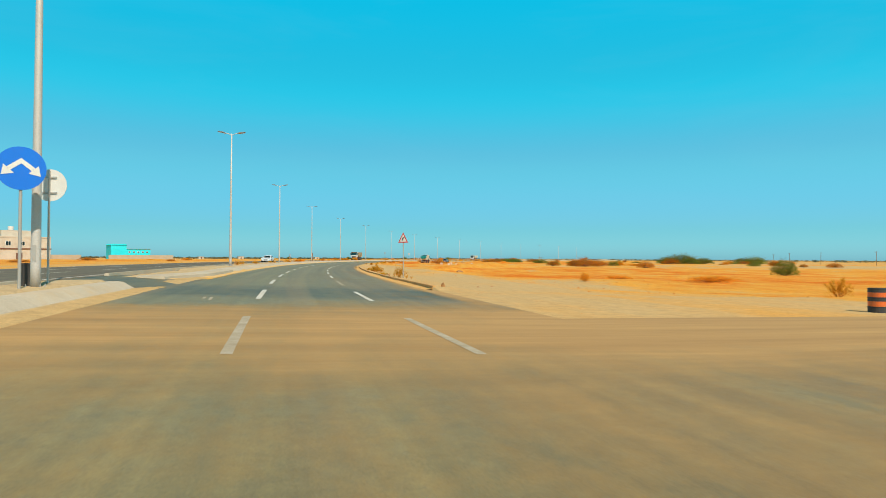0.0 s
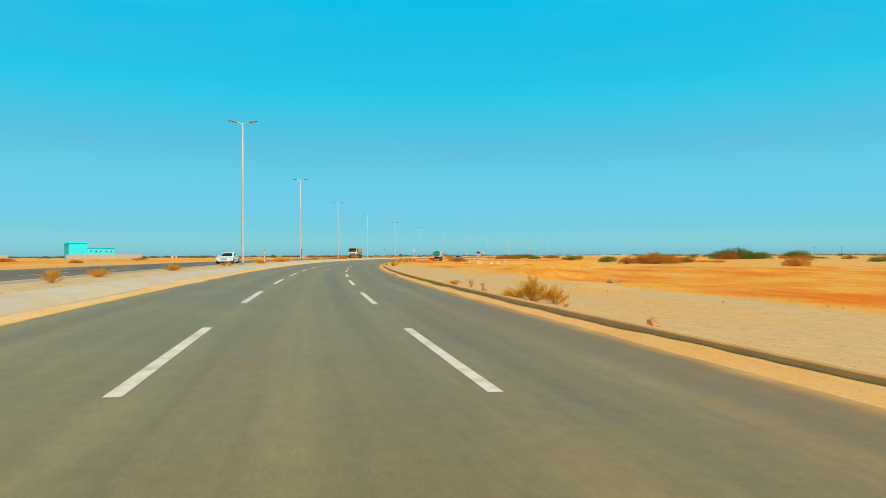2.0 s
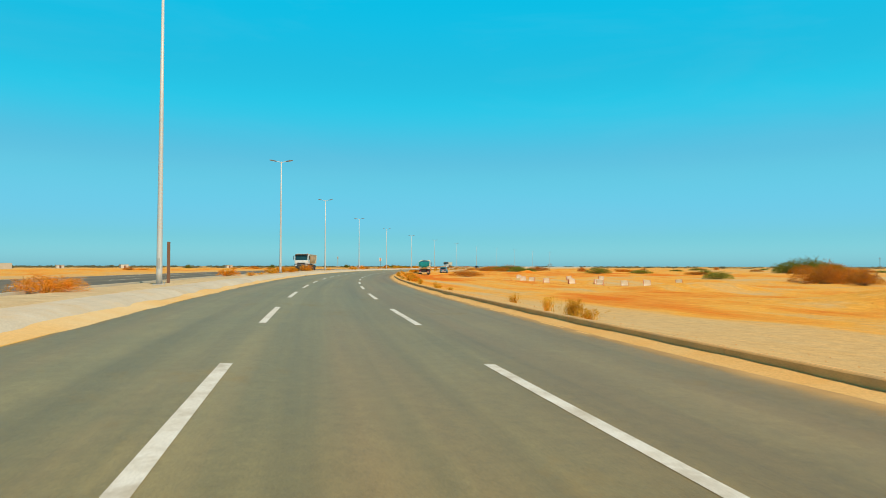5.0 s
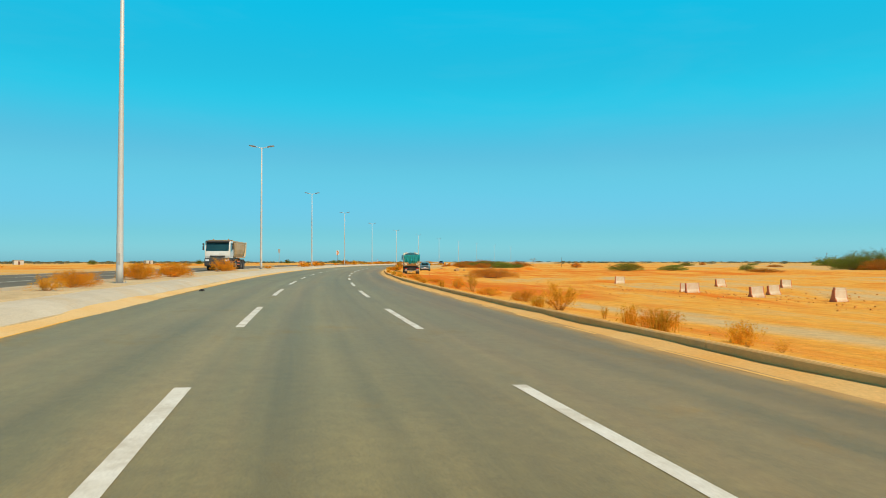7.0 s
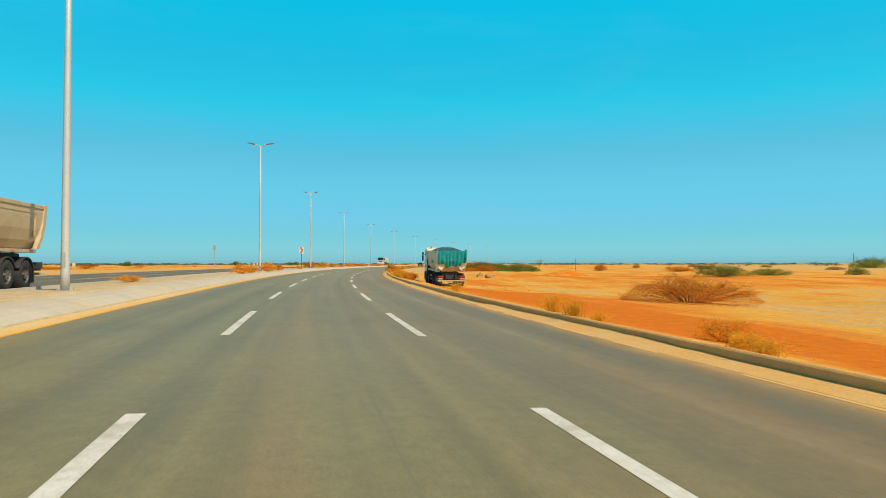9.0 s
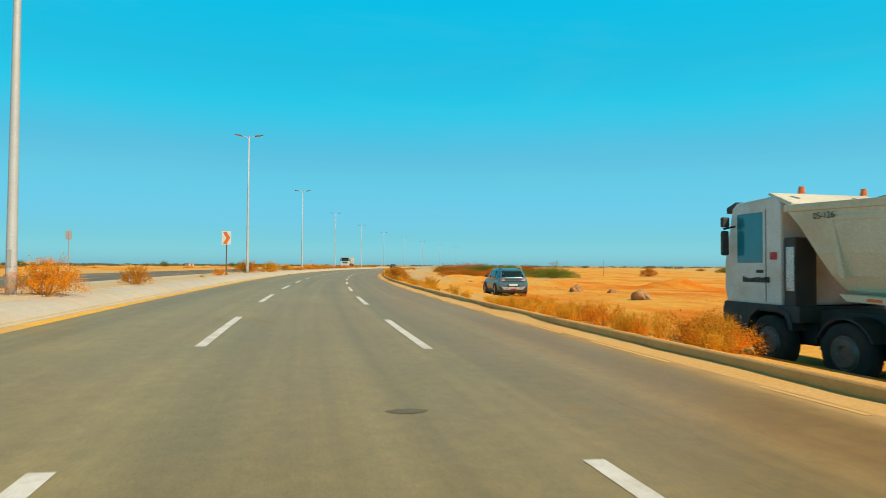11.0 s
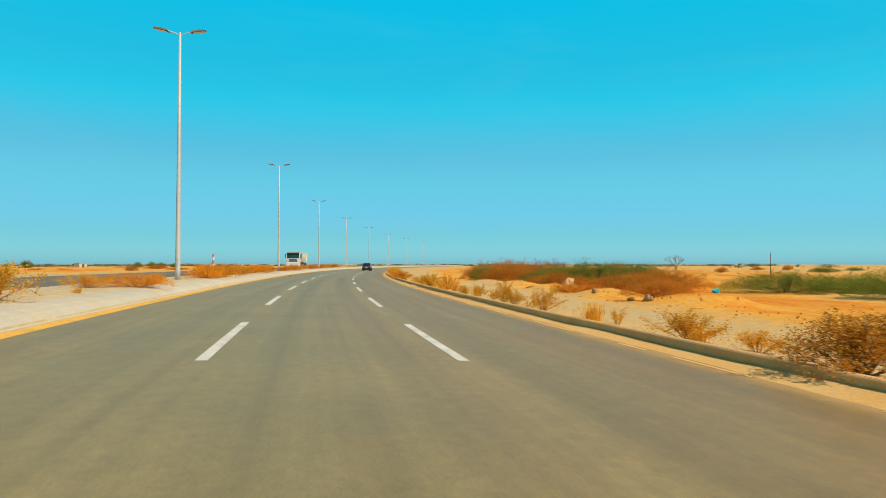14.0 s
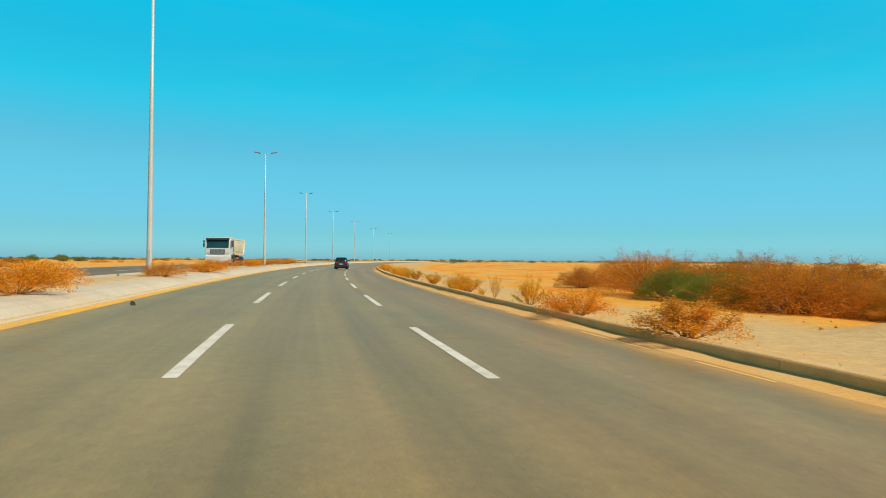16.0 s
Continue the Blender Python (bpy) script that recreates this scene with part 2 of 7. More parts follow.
def asphalt_material(name, c1, c2, dust, gloss=0.52):
    """Worn asphalt; the mesh attribute 'sand' says how much blown sand covers it, 'worn' where tyres run."""
    m, nt, bsdf, vec = _base(name, True)
    at_s = nt.nodes.new("ShaderNodeAttribute")
    at_s.attribute_name = "sand"
    at_w = nt.nodes.new("ShaderNodeAttribute")
    at_w.attribute_name = "worn"
    blotch = _range(nt, _noise(nt, vec, 0.35, 6.0, 0.65), 0.3, 0.7)
    col = _mix(nt, blotch, c1, c2)
    # reddish patches growing to the right: a windscreen reflection put into the asphalt's colour
    side = nt.nodes.new("ShaderNodeAttribute")
    side.attribute_name = "across"
    ruddy_sheen = _math(nt, "MULTIPLY", _range(nt, side.outputs["Fac"], -1.5, 4.0, 0.0, 0.9), _range(nt, _noise(nt, _lanes(nt, 0.05, 0.35), 1.0, 6.0, 0.65), 0.32, 0.68))
    col = _mix(nt, ruddy_sheen, col, tuple(a * b for a, b in zip(c2, (0.92, 0.66, 0.47))))
    col = _mix(nt, _math(nt, "MULTIPLY", at_w.outputs["Fac"], _range(nt, _noise(nt, vec, 0.7, 5.0), 0.3, 0.7, 0.3, 1.0)), col, tuple(0.58 * c for c in c1))
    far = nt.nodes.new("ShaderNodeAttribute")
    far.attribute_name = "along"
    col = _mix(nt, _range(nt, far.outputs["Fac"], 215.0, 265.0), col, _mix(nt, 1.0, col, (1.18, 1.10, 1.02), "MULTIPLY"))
    streak = _range(nt, _noise(nt, _lanes(nt, 0.02, 1.5), 1.0, 5.0, 0.65), 0.3, 0.7, 0.80, 1.20)
    col = _mix(nt, 1.0, col, streak, "MULTIPLY")
    mark = _range(nt, _noise(nt, _lanes(nt, 0.06, 5.0), 1.0, 4.0, 0.6), 0.64, 0.76)
    col = _mix(nt, _math(nt, "MULTIPLY", mark, 0.30), col, (0.09, 0.08, 0.06))
    fade = _range(nt, _noise(nt, _lanes(nt, 0.015, 0.6), 1.0, 5.0, 0.6), 0.5, 0.72)
    col = _mix(nt, _math(nt, "MULTIPLY", fade, 0.4), col, tuple(0.85 * k for k in dust))
    mid = _range(nt, _noise(nt, vec, 5.0, 6.0, 0.75), 0.25, 0.75, 0.80, 1.18)
    col = _mix(nt, 1.0, col, mid, "MULTIPLY")
    grit = _range(nt, _noise(nt, vec, 45.0, 3.0, 0.8), 0.25, 0.75, 0.68, 1.26)
    col = _mix(nt, 1.0, col, grit, "MULTIPLY")
    speck = _range(nt, _noise(nt, vec, 70.0, 2.0, 0.5), 0.68, 0.74)
    col = _mix(nt, _math(nt, "MULTIPLY", speck, 0.25), col, (0.42, 0.36, 0.27))
    crack = _range(nt, _noise(nt, vec, 1.1, 9.0, 0.8), 0.66, 0.71)
    col = _mix(nt, _math(nt, "MULTIPLY", crack, 0.45), col, (0.05, 0.045, 0.04))
    n1 = _range(nt, _noise(nt, vec, 1.3, 9.0, 0.78, (1.0, 0.5, 1.0)), 0.25, 0.75, -0.26, 0.26)
    n2 = _range(nt, _noise(nt, vec, 0.25, 4.0, 0.6), 0.3, 0.7, -0.2, 0.2)
    s = _math(nt, "ADD", _math(nt, "ADD", at_s.outputs["Fac"], n1), n2)
    trod = _range(nt, _noise(nt, _lanes(nt, 1.1, 0.07), 1.0, 6.0, 0.7), 0.3, 0.7)
    blown = _mix(nt, trod, tuple(k * f for k, f in zip(dust, (0.74, 0.70, 0.68))), tuple(1.12 * k for k in dust))
    col = _mix(nt, _range(nt, s, 0.2, 1.0), col, blown)
    nt.links.new(col, bsdf.inputs["Base Color"])
    nt.links.new(_range(nt, s, 0.2, 1.0, gloss, 0.95), bsdf.inputs["Roughness"])
    bsdf.inputs["Specular IOR Level"].default_value = 0.55
    _bump(nt, bsdf, _noise(nt, vec, 60.0, 3.0), 0.4, 0.006)
    return m


M_SAND = sand_material()
M_ROAD = asphalt_material("asphalt", (0.200, 0.166, 0.064), (0.276, 0.215, 0.078), (0.46, 0.285, 0.100), 0.50)
M_ROAD_FAR = asphalt_material("asphalt_dark", (0.110, 0.096, 0.062), (0.150, 0.126, 0.078), (0.45, 0.32, 0.17), 0.8)
M_PAINT = surface("road_paint", (0.74, 0.72, 0.64), (0.62, 0.58, 0.48), 3.0, 50.0, 0.7, bump=0.002, world_space=True, dirt=(0.42, 0.36, 0.26))
M_PAINT_WORN = surface("worn_road_paint", (0.52, 0.46, 0.34), (0.36, 0.30, 0.20), 2.0, 30.0, 0.8, world_space=True, dirt=(0.36, 0.29, 0.18))
M_PAINT_Y = surface("yellow_paint", (0.86, 0.48, 0.03), (0.80, 0.42, 0.05), 1.2, 50.0, 0.7, world_space=True, dirt=(0.46, 0.32, 0.15))
M_PAINT_FADED = surface("faded_yellow_paint", (0.80, 0.48, 0.12), (0.68, 0.40, 0.12), 0.5, 50.0, 0.8, world_space=True, dirt=(0.66, 0.38, 0.12))
M_KERB = surface("kerb_concrete", (0.76, 0.43, 0.15), (0.62, 0.33, 0.105), 1.2, 40.0, 0.9, bump=0.004, world_space=True, vary=0.08, dirt=(0.52, 0.33, 0.15))
M_KERB_W = surface("median_concrete", (0.59, 0.52, 0.395), (0.51, 0.44, 0.32), 0.9, 30.0, 0.9, bump=0.004, world_space=True, vary=0.05, dirt=(0.56, 0.42, 0.24))
M_GALV = surface("galvanised_steel", (0.50, 0.48, 0.44), (0.46, 0.435, 0.395), 1.5, 220.0, 0.5, metal=0.35, vary=0.06)
M_DRIFT = surface("blown_sand", (0.70, 0.455, 0.18), (0.70, 0.385, 0.115), 0.7, 25.0, 0.95, world_space=True, spec=0.1, bump=0.004)
M_DRIFT_PALE = surface("pale_blown_sand", (0.70, 0.52, 0.27), (0.70, 0.43, 0.15), 0.35, 25.0, 0.95, world_space=True, spec=0.1, bump=0.004)
M_STAIN = surface("oil_stain", (0.11, 0.09, 0.05), (0.16, 0.125, 0.06), 4.0, 60.0, 0.6, world_space=True)

# ---------------------------------------------------------------- builders


def mesh_object(name, bm, material, smooth=False):
    me = bpy.data.meshes.new(name)
    bm.normal_update()
    bm.to_mesh(me)
    bm.free()
    if material:
        me.materials.append(material)
    if smooth:
        me.polygons.foreach_set("use_smooth", [True] * len(me.polygons))
    return new(name, me)


def part(name, bm, material, parent, label="", smooth=False):
    ob = mesh_object(name, bm, material, smooth)
    ob.parent = parent
    if label:
        ob["label"] = label
    return ob


def thing(name, label, category, group="", m=None, kind=""):
    ob = new(name)
    if m is not None:
        ob.matrix_basis = m
    return tagged(ob, label, category, group, kind)


def add_box(bm, x0, x1, y0, y1, z0, z1, bevel=0.0):
    b = bmesh.new()
    bmesh.ops.create_cube(b, size=1.0, matrix=Matrix.Translation(((x0 + x1) / 2, (y0 + y1) / 2, (z0 + z1) / 2)) @ Matrix.Diagonal((abs(x1 - x0), abs(y1 - y0), abs(z1 - z0), 1)))
    if bevel:
        bmesh.ops.bevel(b, geom=b.edges[:], offset=bevel, segments=2, affect="EDGES", profile=0.6)
    join(bm, b)
    return bm


def join(bm, other):
    """Adds the other bmesh to bm and frees it."""
    tmp = bpy.data.meshes.new("tmp")
    other.to_mesh(tmp)
    other.free()
    bm.from_mesh(tmp)
    bpy.data.meshes.remove(tmp)


def box(x0, x1, y0, y1, z0, z1, bevel=0.0):
    return add_box(bmesh.new(), x0, x1, y0, y1, z0, z1, bevel)


def tube(bm, p, q, r0, r1=None, n=10, caps=True):
    """A tapered round bar from p to q."""
    r1 = r0 if r1 is None else r1
    p, q = Vector(p), Vector(q)
    d = q - p
    turn = d.to_track_quat("Z", "Y").to_matrix()
    rings = []
    for c, r in ((p, r0), (q, r1)):
        rings.append([bm.verts.new(c + turn @ Vector((r * math.cos(2 * math.pi * i / n), r * math.sin(2 * math.pi * i / n), 0))) for i in range(n)])
    for i in range(n):
        bm.faces.new((rings[0][i], rings[0][(i + 1) % n], rings[1][(i + 1) % n], rings[1][i]))
    if caps:
        bm.faces.new(rings[0][::-1])
        bm.faces.new(rings[1])
    return bm


def loft(bm, loops, close=True, caps=True):
    """Skins a row of loops of equally many points."""
    rings = [[bm.verts.new(Vector(p)) for p in loop] for loop in loops]
    n = len(rings[0])
    for a, b in zip(rings, rings[1:]):
        for i in range(n if close else n - 1):
            bm.faces.new((a[i], a[(i + 1) % n], b[(i + 1) % n], b[i]))
    if caps and close:
        bm.faces.new(rings[0][::-1])
        bm.faces.new(rings[-1])
    return bm


def prism(outline, axis, a, b, bevel=0.0):
    """A flat outline of (u, v) drawn out along an axis from a to b. x: (y, z); y: (x, z); z: (x, y)."""
    bm = bmesh.new()

    def put(u, v, w):
        return {"x": (w, u, v), "y": (u, w, v), "z": (u, v, w)}[axis]

    loft(bm, [[put(u, v, a) for u, v in outline], [put(u, v, b) for u, v in outline]])
    bmesh.ops.recalc_face_normals(bm, faces=bm.faces[:])
    if bevel:
        bmesh.ops.bevel(bm, geom=bm.edges[:], offset=bevel, segments=2, affect="EDGES", profile=0.6)
    return bm


def soft(v, lo, hi):
    """Smooth step from 0 at lo to 1 at hi."""
    x = min(max((v - lo) / (hi - lo), 0.0), 1.0)
    return x * x * (3 - 2 * x)


# ---------------------------------------------------------------- the lie of the land
FALL = -0.0274           # cross fall of the carriageway, per metre to the right
KERB_R = 5.92            # face of the kerb on the desert side
KERB_L = -5.66           # foot of the sloped median kerb
FAR_R, FAR_L, FAR_Z = -9.8, -21.6, 0.45   # the other carriageway
KERB_START = 9.0


def road_z(e):
    return FALL * e


def median_on(s):
    """1 where the median stands, 0 in the opening."""
    return 1.0 - soft(s, 3.8, 4.8) * (1.0 - soft(s, 12.4, 13.4))


def bend(s):
    """How far the median's kerb stands back from its line, at the opening."""
    return -0.69 * (1.0 - soft(s, 4.5, 8.0)) - 1.35 * soft(s, 8.0, 12.0) * (1.0 - soft(s, 12.4, 21.0))


def low_end(s):
    """How much lower the median stands on its first stretch past the opening."""
    return 0.12 * soft(s, 8.0, 12.0) * (1.0 - soft(s, 30.4, 31.0))


def lump(s, e, scale, amount, seed=0.0):
    return amount * noise.noise(Vector((s / scale, e / scale, seed)))


def ground_z(s, e):
    """Height of the natural ground."""
    if e > KERB_R:
        on = soft(s, 7.0, 10.0)
        near = np.interp(e, (5.8, 6.1, 6.3, 7.0, 9.0, 14.0, 22.0, 40.0, 220.0), (0.06, 0.045, 0.01, -0.14, -0.38, -0.55, -0.8, -0.9, -0.8))
        flat = np.interp(e, (5.8, 20.0, 40.0, 220.0), (-0.185, -0.5, -0.8, -0.8))
        z = flat + (near - flat) * on
        z -= 0.23 * on * soft(s, 240.0, 252.0) * (1 - soft(s, 276.0, 286.0)) * soft(e, 8.0, 9.5)
        z -= 0.28 * soft(s, 285.0, 291.0) * (1 - soft(s, 303.0, 309.0)) * soft(e, 10.3, 12.6) * (1 - soft(e, 17.0, 21.0))
        rough = soft(e, 13.0, 26.0) * soft(s, 0.0, 40.0) * (1.0 - soft(s, 286.0, 292.0) * (1 - soft(s, 303.0, 308.0)) * (1 - soft(e, 15.5, 18.0)))
        z += rough * (lump(s, e, 34.0, 0.42, 1.0) + lump(s, e, 11.0, 0.28, 2.0) + lump(s, e, 4.0, 0.12, 3.0))
        z += soft(e, 8.0, 12.0) * (lump(s, e, 5.0, 0.05, 4.0) + lump(s, e, 1.6, 0.03, 5.0) * soft(s, 120.0, 150.0))
        z += 0.5 * soft(s, 150, 165) * (1 - soft(s, 200, 212)) * soft(e, 15.0, 18.0) * (1 - soft(e, 23.0, 27.0)) * abs(lump(s, e, 1.9, 0.22, 14.0))
        # spoil heaps along the diggings
        for hs, he, hr, hh in ((67.0, 16.5, 3.2, 0.34), (64.0, 14.5, 1.6, 0.15), (92.0, 22.0, 7.0, 0.8), (118.0, 29.0, 8.0, 0.75), (135.0, 36.0, 11.0, 1.0), (160.0, 33.0, 8.0, 0.7), (322.0, 24.0, 9.0, 0.65), (342.0, 19.0, 5.0, 0.5),
                               (356.0, 18.5, 4.0, 0.6), (364.0, 17.5, 3.5, 0.6), (372.0, 16.5, 3.0, 0.65), (381.0, 16.5, 3.5, 0.6), (390.0, 15.5, 3.0, 0.4), (250.0, 22.0, 6.0, 0.4), (321.2, 38.8, 5.0, 1.0), (304.5, 14.5, 3.0, 0.35), (375.0, 19.8, 3.8, 0.5)):
            d = math.hypot(s - hs, e - he) / hr
            if d < 1.0:
                z += hh * (1 - d * d) ** 2 * (1.0 + 0.5 * noise.noise(Vector((s / 1.5, e / 1.5, 7.0))))
        return z
    if e > KERB_L:
        return road_z(e) - 0.05
    if e > KERB_L + bend(s):
        return road_z(e) + 0.005 + 0.05 * soft(-e, 5.4, 6.4) + lump(s, e, 0.8, 0.02, 6.0)
    if e > KERB_L + bend(s) - (1.2 if s > 8.0 else 0.85) and median_on(s) > 0.5:
        return road_z(KERB_L) + 0.08
    if e > FAR_R:
        top = np.interp(e, (-9.8, -9.5, -8.6, -7.4, -6.2, -5.3), (0.40, 0.48, 0.53, 0.53, 0.48, 0.42)) + lump(s, e, 2.5, 0.04, 9.0)
        return 0.08 + (top - low_end(s) - 0.08) * median_on(s)
    if e > FAR_L:
        return FAR_Z - 0.08
    z = np.interp(e, (-220.0, -60.0, -32.0, -25.0, -21.6), (-0.3, 0.1, 0.35, 0.5, 0.42))
    return z + soft(-e, 27.0, 40.0) * (lump(s, e, 30.0, 0.5, 11.0) + lump(s, e, 9.0, 0.25, 12.0))


def ground_tone(s, e):
    """0: pale dust, 1: red sand."""
    if e > KERB_R:
        edge = np.interp(s, (-60, 20, 70, 120, 150, 255, 275, 330, 420), (26.0, 26.0, 19.0, 16.0, 8.5, 8.5, 9.0, 13.5, 14.5))
        t = 0.10 + 0.24 * soft(s, 120, 160) * (1 - soft(s, 310, 330)) + 0.52 * soft(e, edge - 2.5, edge + 4.0)
        work = soft(s, 135, 160) * (1 - soft(s, 250, 268))
        t -= 0.42 * work * soft(e, 10.0, 13.0)
        # churned red sand by the kerb, a pale trodden track, an orange clod field and tyre ruts
        t += 0.72 * soft(s, 181, 190) * (1 - soft(s, 246, 258)) * soft(e, 6.6, 7.6) * (1 - soft(e, 13.5, 18.0))
        track = float(np.interp(s, (150, 166, 178, 200, 240), (13.5, 12.4, 10.8, 9.4, 8.8)))
        t -= 0.52 * work * (1 - soft(s, 196, 208)) * math.exp(-((e - track) / 1.5) ** 2)
        t += 0.22 * work * (1 - soft(s, 200, 210)) * soft(e, 14.5, 17.0) * (1 - soft(e, 24.0, 30.0))
        for rut, bow in ((16.5, 0.020), (17.9, 0.020), (23.0, -0.03), (24.6, -0.03), (33.0, 0.05)):
            t += 0.40 * soft(s, 180, 195) * (1 - soft(s, 245, 260)) * math.exp(-((e - rut - bow * (s - 200)) / 0.45) ** 2)
        t += 0.75 * max(0.0, 1.0 - math.hypot((s - 128.0) / 9.0, (e - 28.5) / 3.5))
        t += 0.16 * soft(s, 20, 60) * (1 - soft(s, 110, 130)) * soft(e, 17.0, 21.0)
        t += 0.42 * noise.noise(Vector((s / 22.0, e / 6.0, 20.0))) * soft(e, 8.0, 14.0)
        t += 0.34 * noise.noise(Vector((s / 60.0, e / 2.4, 23.0))) * (1 - 0.7 * soft(s, 255, 270)) * soft(s, 130, 160) * soft(e, 7.5, 10.0)
        t += 0.5 * max(0.0, 1.0 - math.hypot(s - 321.0, e - 38.8) / 7.0)
        t -= 0.35 * soft(e, 60, 160)
        return t
    if e > FAR_R:
        return 0.05 if e > KERB_L + bend(s) else -0.9
    return 0.30 + 0.35 * soft(-e, 28, 45) * (1 - soft(-e, 80, 200)) + 0.25 * noise.noise(Vector((s / 30.0, e / 12.0, 21.0)))


def tone_layer(ob, name, values):
    a = ob.data.attributes.new(name, "FLOAT", "POINT")
    a.data.foreach_set("value", values)


def make_ground():
    ss = list(np.arange(-200.0, -40.0, 10.0)) + list(np.arange(-40.0, 3.0, 2.0)) + list(np.arange(3.0, 14.5, 0.4)) + list(np.arange(15.0, 460.0, 1.0)) + list(np.arange(460.0, 805.0, 8.0))
    es = [-220, -190, -160, -135, -115, -98, -84, -72, -62, -54, -48, -43, -39, -36, -33, -30, -28, -26, -24.5, -23, -22, -21.5, -16, -9.9, -9.7, -9.4, -9.0, -8.6, -8.2, -7.8, -7.4, -7.0, -6.6, -6.4, -6.2,
          -6.0, -5.8, -5.70, -5.655, -5.2, -2, 2, 5.7, 5.915, 5.965, 6.04, 6.2, 6.6, 7.0, 7.5, 8.0, 8.5, 9, 9.5, 10, 10.6, 11.2, 11.8, 12.4, 13]
    es += list(np.arange(13.8, 46.0, 0.9)) + [47, 49, 51.5, 54, 57, 60, 64, 68, 73, 79, 86, 94, 103, 114, 127, 142, 160, 185, 220]
    verts, tones, faces = [], [], []
    ne, ns = len(es), len(ss)
    for s in ss:
        for e in es:
            p = at(s, e, ground_z(s, e))
            verts.append(tuple(p))
            tones.append(ground_tone(s, e))
    for i in range(ns - 1):
        for j in range(ne - 1):
            a = i * ne + j
            faces.append((a, a + 1, a + ne + 1, a + ne))
    loop = [j for j in range(ne)] + [i * ne + ne - 1 for i in range(1, ns)] + [(ns - 1) * ne + j for j in range(ne - 2, -1, -1)] + [i * ne for i in range(ns - 2, 0, -1)]
    mid = at(300.0, 0.0)
    prev = loop
    for f, z in ((1.25, -0.7), (1.7, -0.75), (2.6, -0.8), (4.5, -0.8), (9.0, -0.8)):
        ring = []
        for idx in loop:
            p = Vector(verts[idx])
            q = mid + (p - mid) * f
            ring.append(len(verts))
            verts.append((q.x, q.y, z))
            tones.append(0.35)
        for i in range(len(loop)):
            k = (i + 1) % len(loop)
            faces.append((prev[i], ring[i], ring[k], prev[k]))
        prev = ring
    me = bpy.data.meshes.new("ground")
    me.from_pydata(verts, [], faces)
    me.materials.append(M_SAND)
    me.polygons.foreach_set("use_smooth", [True] * len(me.polygons))
    ob = tagged(new("ground", me), "wide orange and pale sandy desert ground with low heaps", "ground", kind="structure")
    tone_layer(ob, "tone", tones)
    pad = len(verts) - ns * ne
    tone_layer(ob, "along", [s for s in ss for e in es] + [0.0] * pad)
    tone_layer(ob, "across", [e for s in ss for e in es] + [0.0] * pad)
    return ob


def make_road(name, label, e_list, s_list, zf, material, sand, worn):
    verts, faces, sv, wv = [], [], [], []
    ne = len(e_list)
    for s in s_list:
        for e in e_list:
            verts.append(tuple(at(s, e, zf(s, e))))
            sv.append(sand(s, e))
            wv.append(worn(s, e))
    for i in range(len(s_list) - 1):
        for j in range(ne - 1):
            a = i * ne + j
            faces.append((a, a + 1, a + ne + 1, a + ne))
    me = bpy.data.meshes.new(name)
    me.from_pydata(verts, [], faces)
    me.materials.append(material)
    ob = tagged(new(name, me), label, "road", kind="structure")
    tone_layer(ob, "sand", sv)
    tone_layer(ob, "worn", wv)
    tone_layer(ob, "along", [s for s in s_list for e in e_list])
    tone_layer(ob, "across", [e for s in s_list for e in e_list])
    return ob


def strip(name, s0, s1, e, width, zf, material, parent, thick=0.004, step=2.0):
    """A thin painted line along the road."""
    n = max(1, int(round((s1 - s0) / step)))
    bm = bmesh.new()
    rows = []
    for i in range(n + 1):
        s = s0 + (s1 - s0) * i / n
        rows.append([bm.verts.new(at(s, e + d, zf(s, e + d) + thick)) for d in (-width / 2, width / 2)])
    for a, b in zip(rows, rows[1:]):
        bm.faces.new((a[0], a[1], b[1], b[0]))
    return part(name, bm, material, parent)


def joining_sand(s):
    """Blown sand over the mouth of the side road."""
    return 0.86 * (0.22 + 0.78 * soft(s, -16.0, -10.0)) * (1.0 - soft(s, -5.5, -0.8))


def main_sand(s, e):
    junction = joining_sand(s)
    right = soft(e, 4.95, 5.45) * 1.0 * soft(s, -5.0, 6.0)
    left = soft(s, 14.0, 20.0) * soft(-e, 4.95, 5.60) * (0.75 - 0.6 * soft(s, 225.0, 255.0))
    early = 0.15 * (1.0 - soft(s, 5.0, 60.0)) * soft(e, -2.0, 5.5)
    return max(junction, right, left) + early + 0.06


def main_worn(s, e):
    w = 0.0
    for c in (-3.65, 0.0, 3.65):
        for d in (-0.85, 0.85):
            w = max(w, math.exp(-((e - c - d) / 0.38) ** 2))
    return max(w * 0.42 * soft(s, 0, 15), 1.25 * soft(s, -0.5, 2.5) * (1 - soft(s, 6.0, 12.0)))


MAIN_E = [-5.71, -5.5, -5.25, -5.0, -4.7, -4.4, -4.0, -3.6, -3.2, -2.8, -2.4, -2.0, -1.6, -1.2, -0.85, -0.5, -0.1, 0.3, 0.7, 1.1, 1.5, 1.9, 2.3, 2.7, 3.1, 3.5, 3.9, 4.2, 4.5, 4.8, 5.1, 5.4, 5.7, 5.97]
MAIN_S = list(np.arange(-200, -40, 10.0)) + list(np.arange(-40, 470, 2.0)) + list(np.arange(470, 800, 8.0))


def flat_main(s, e):
    return road_z(e)


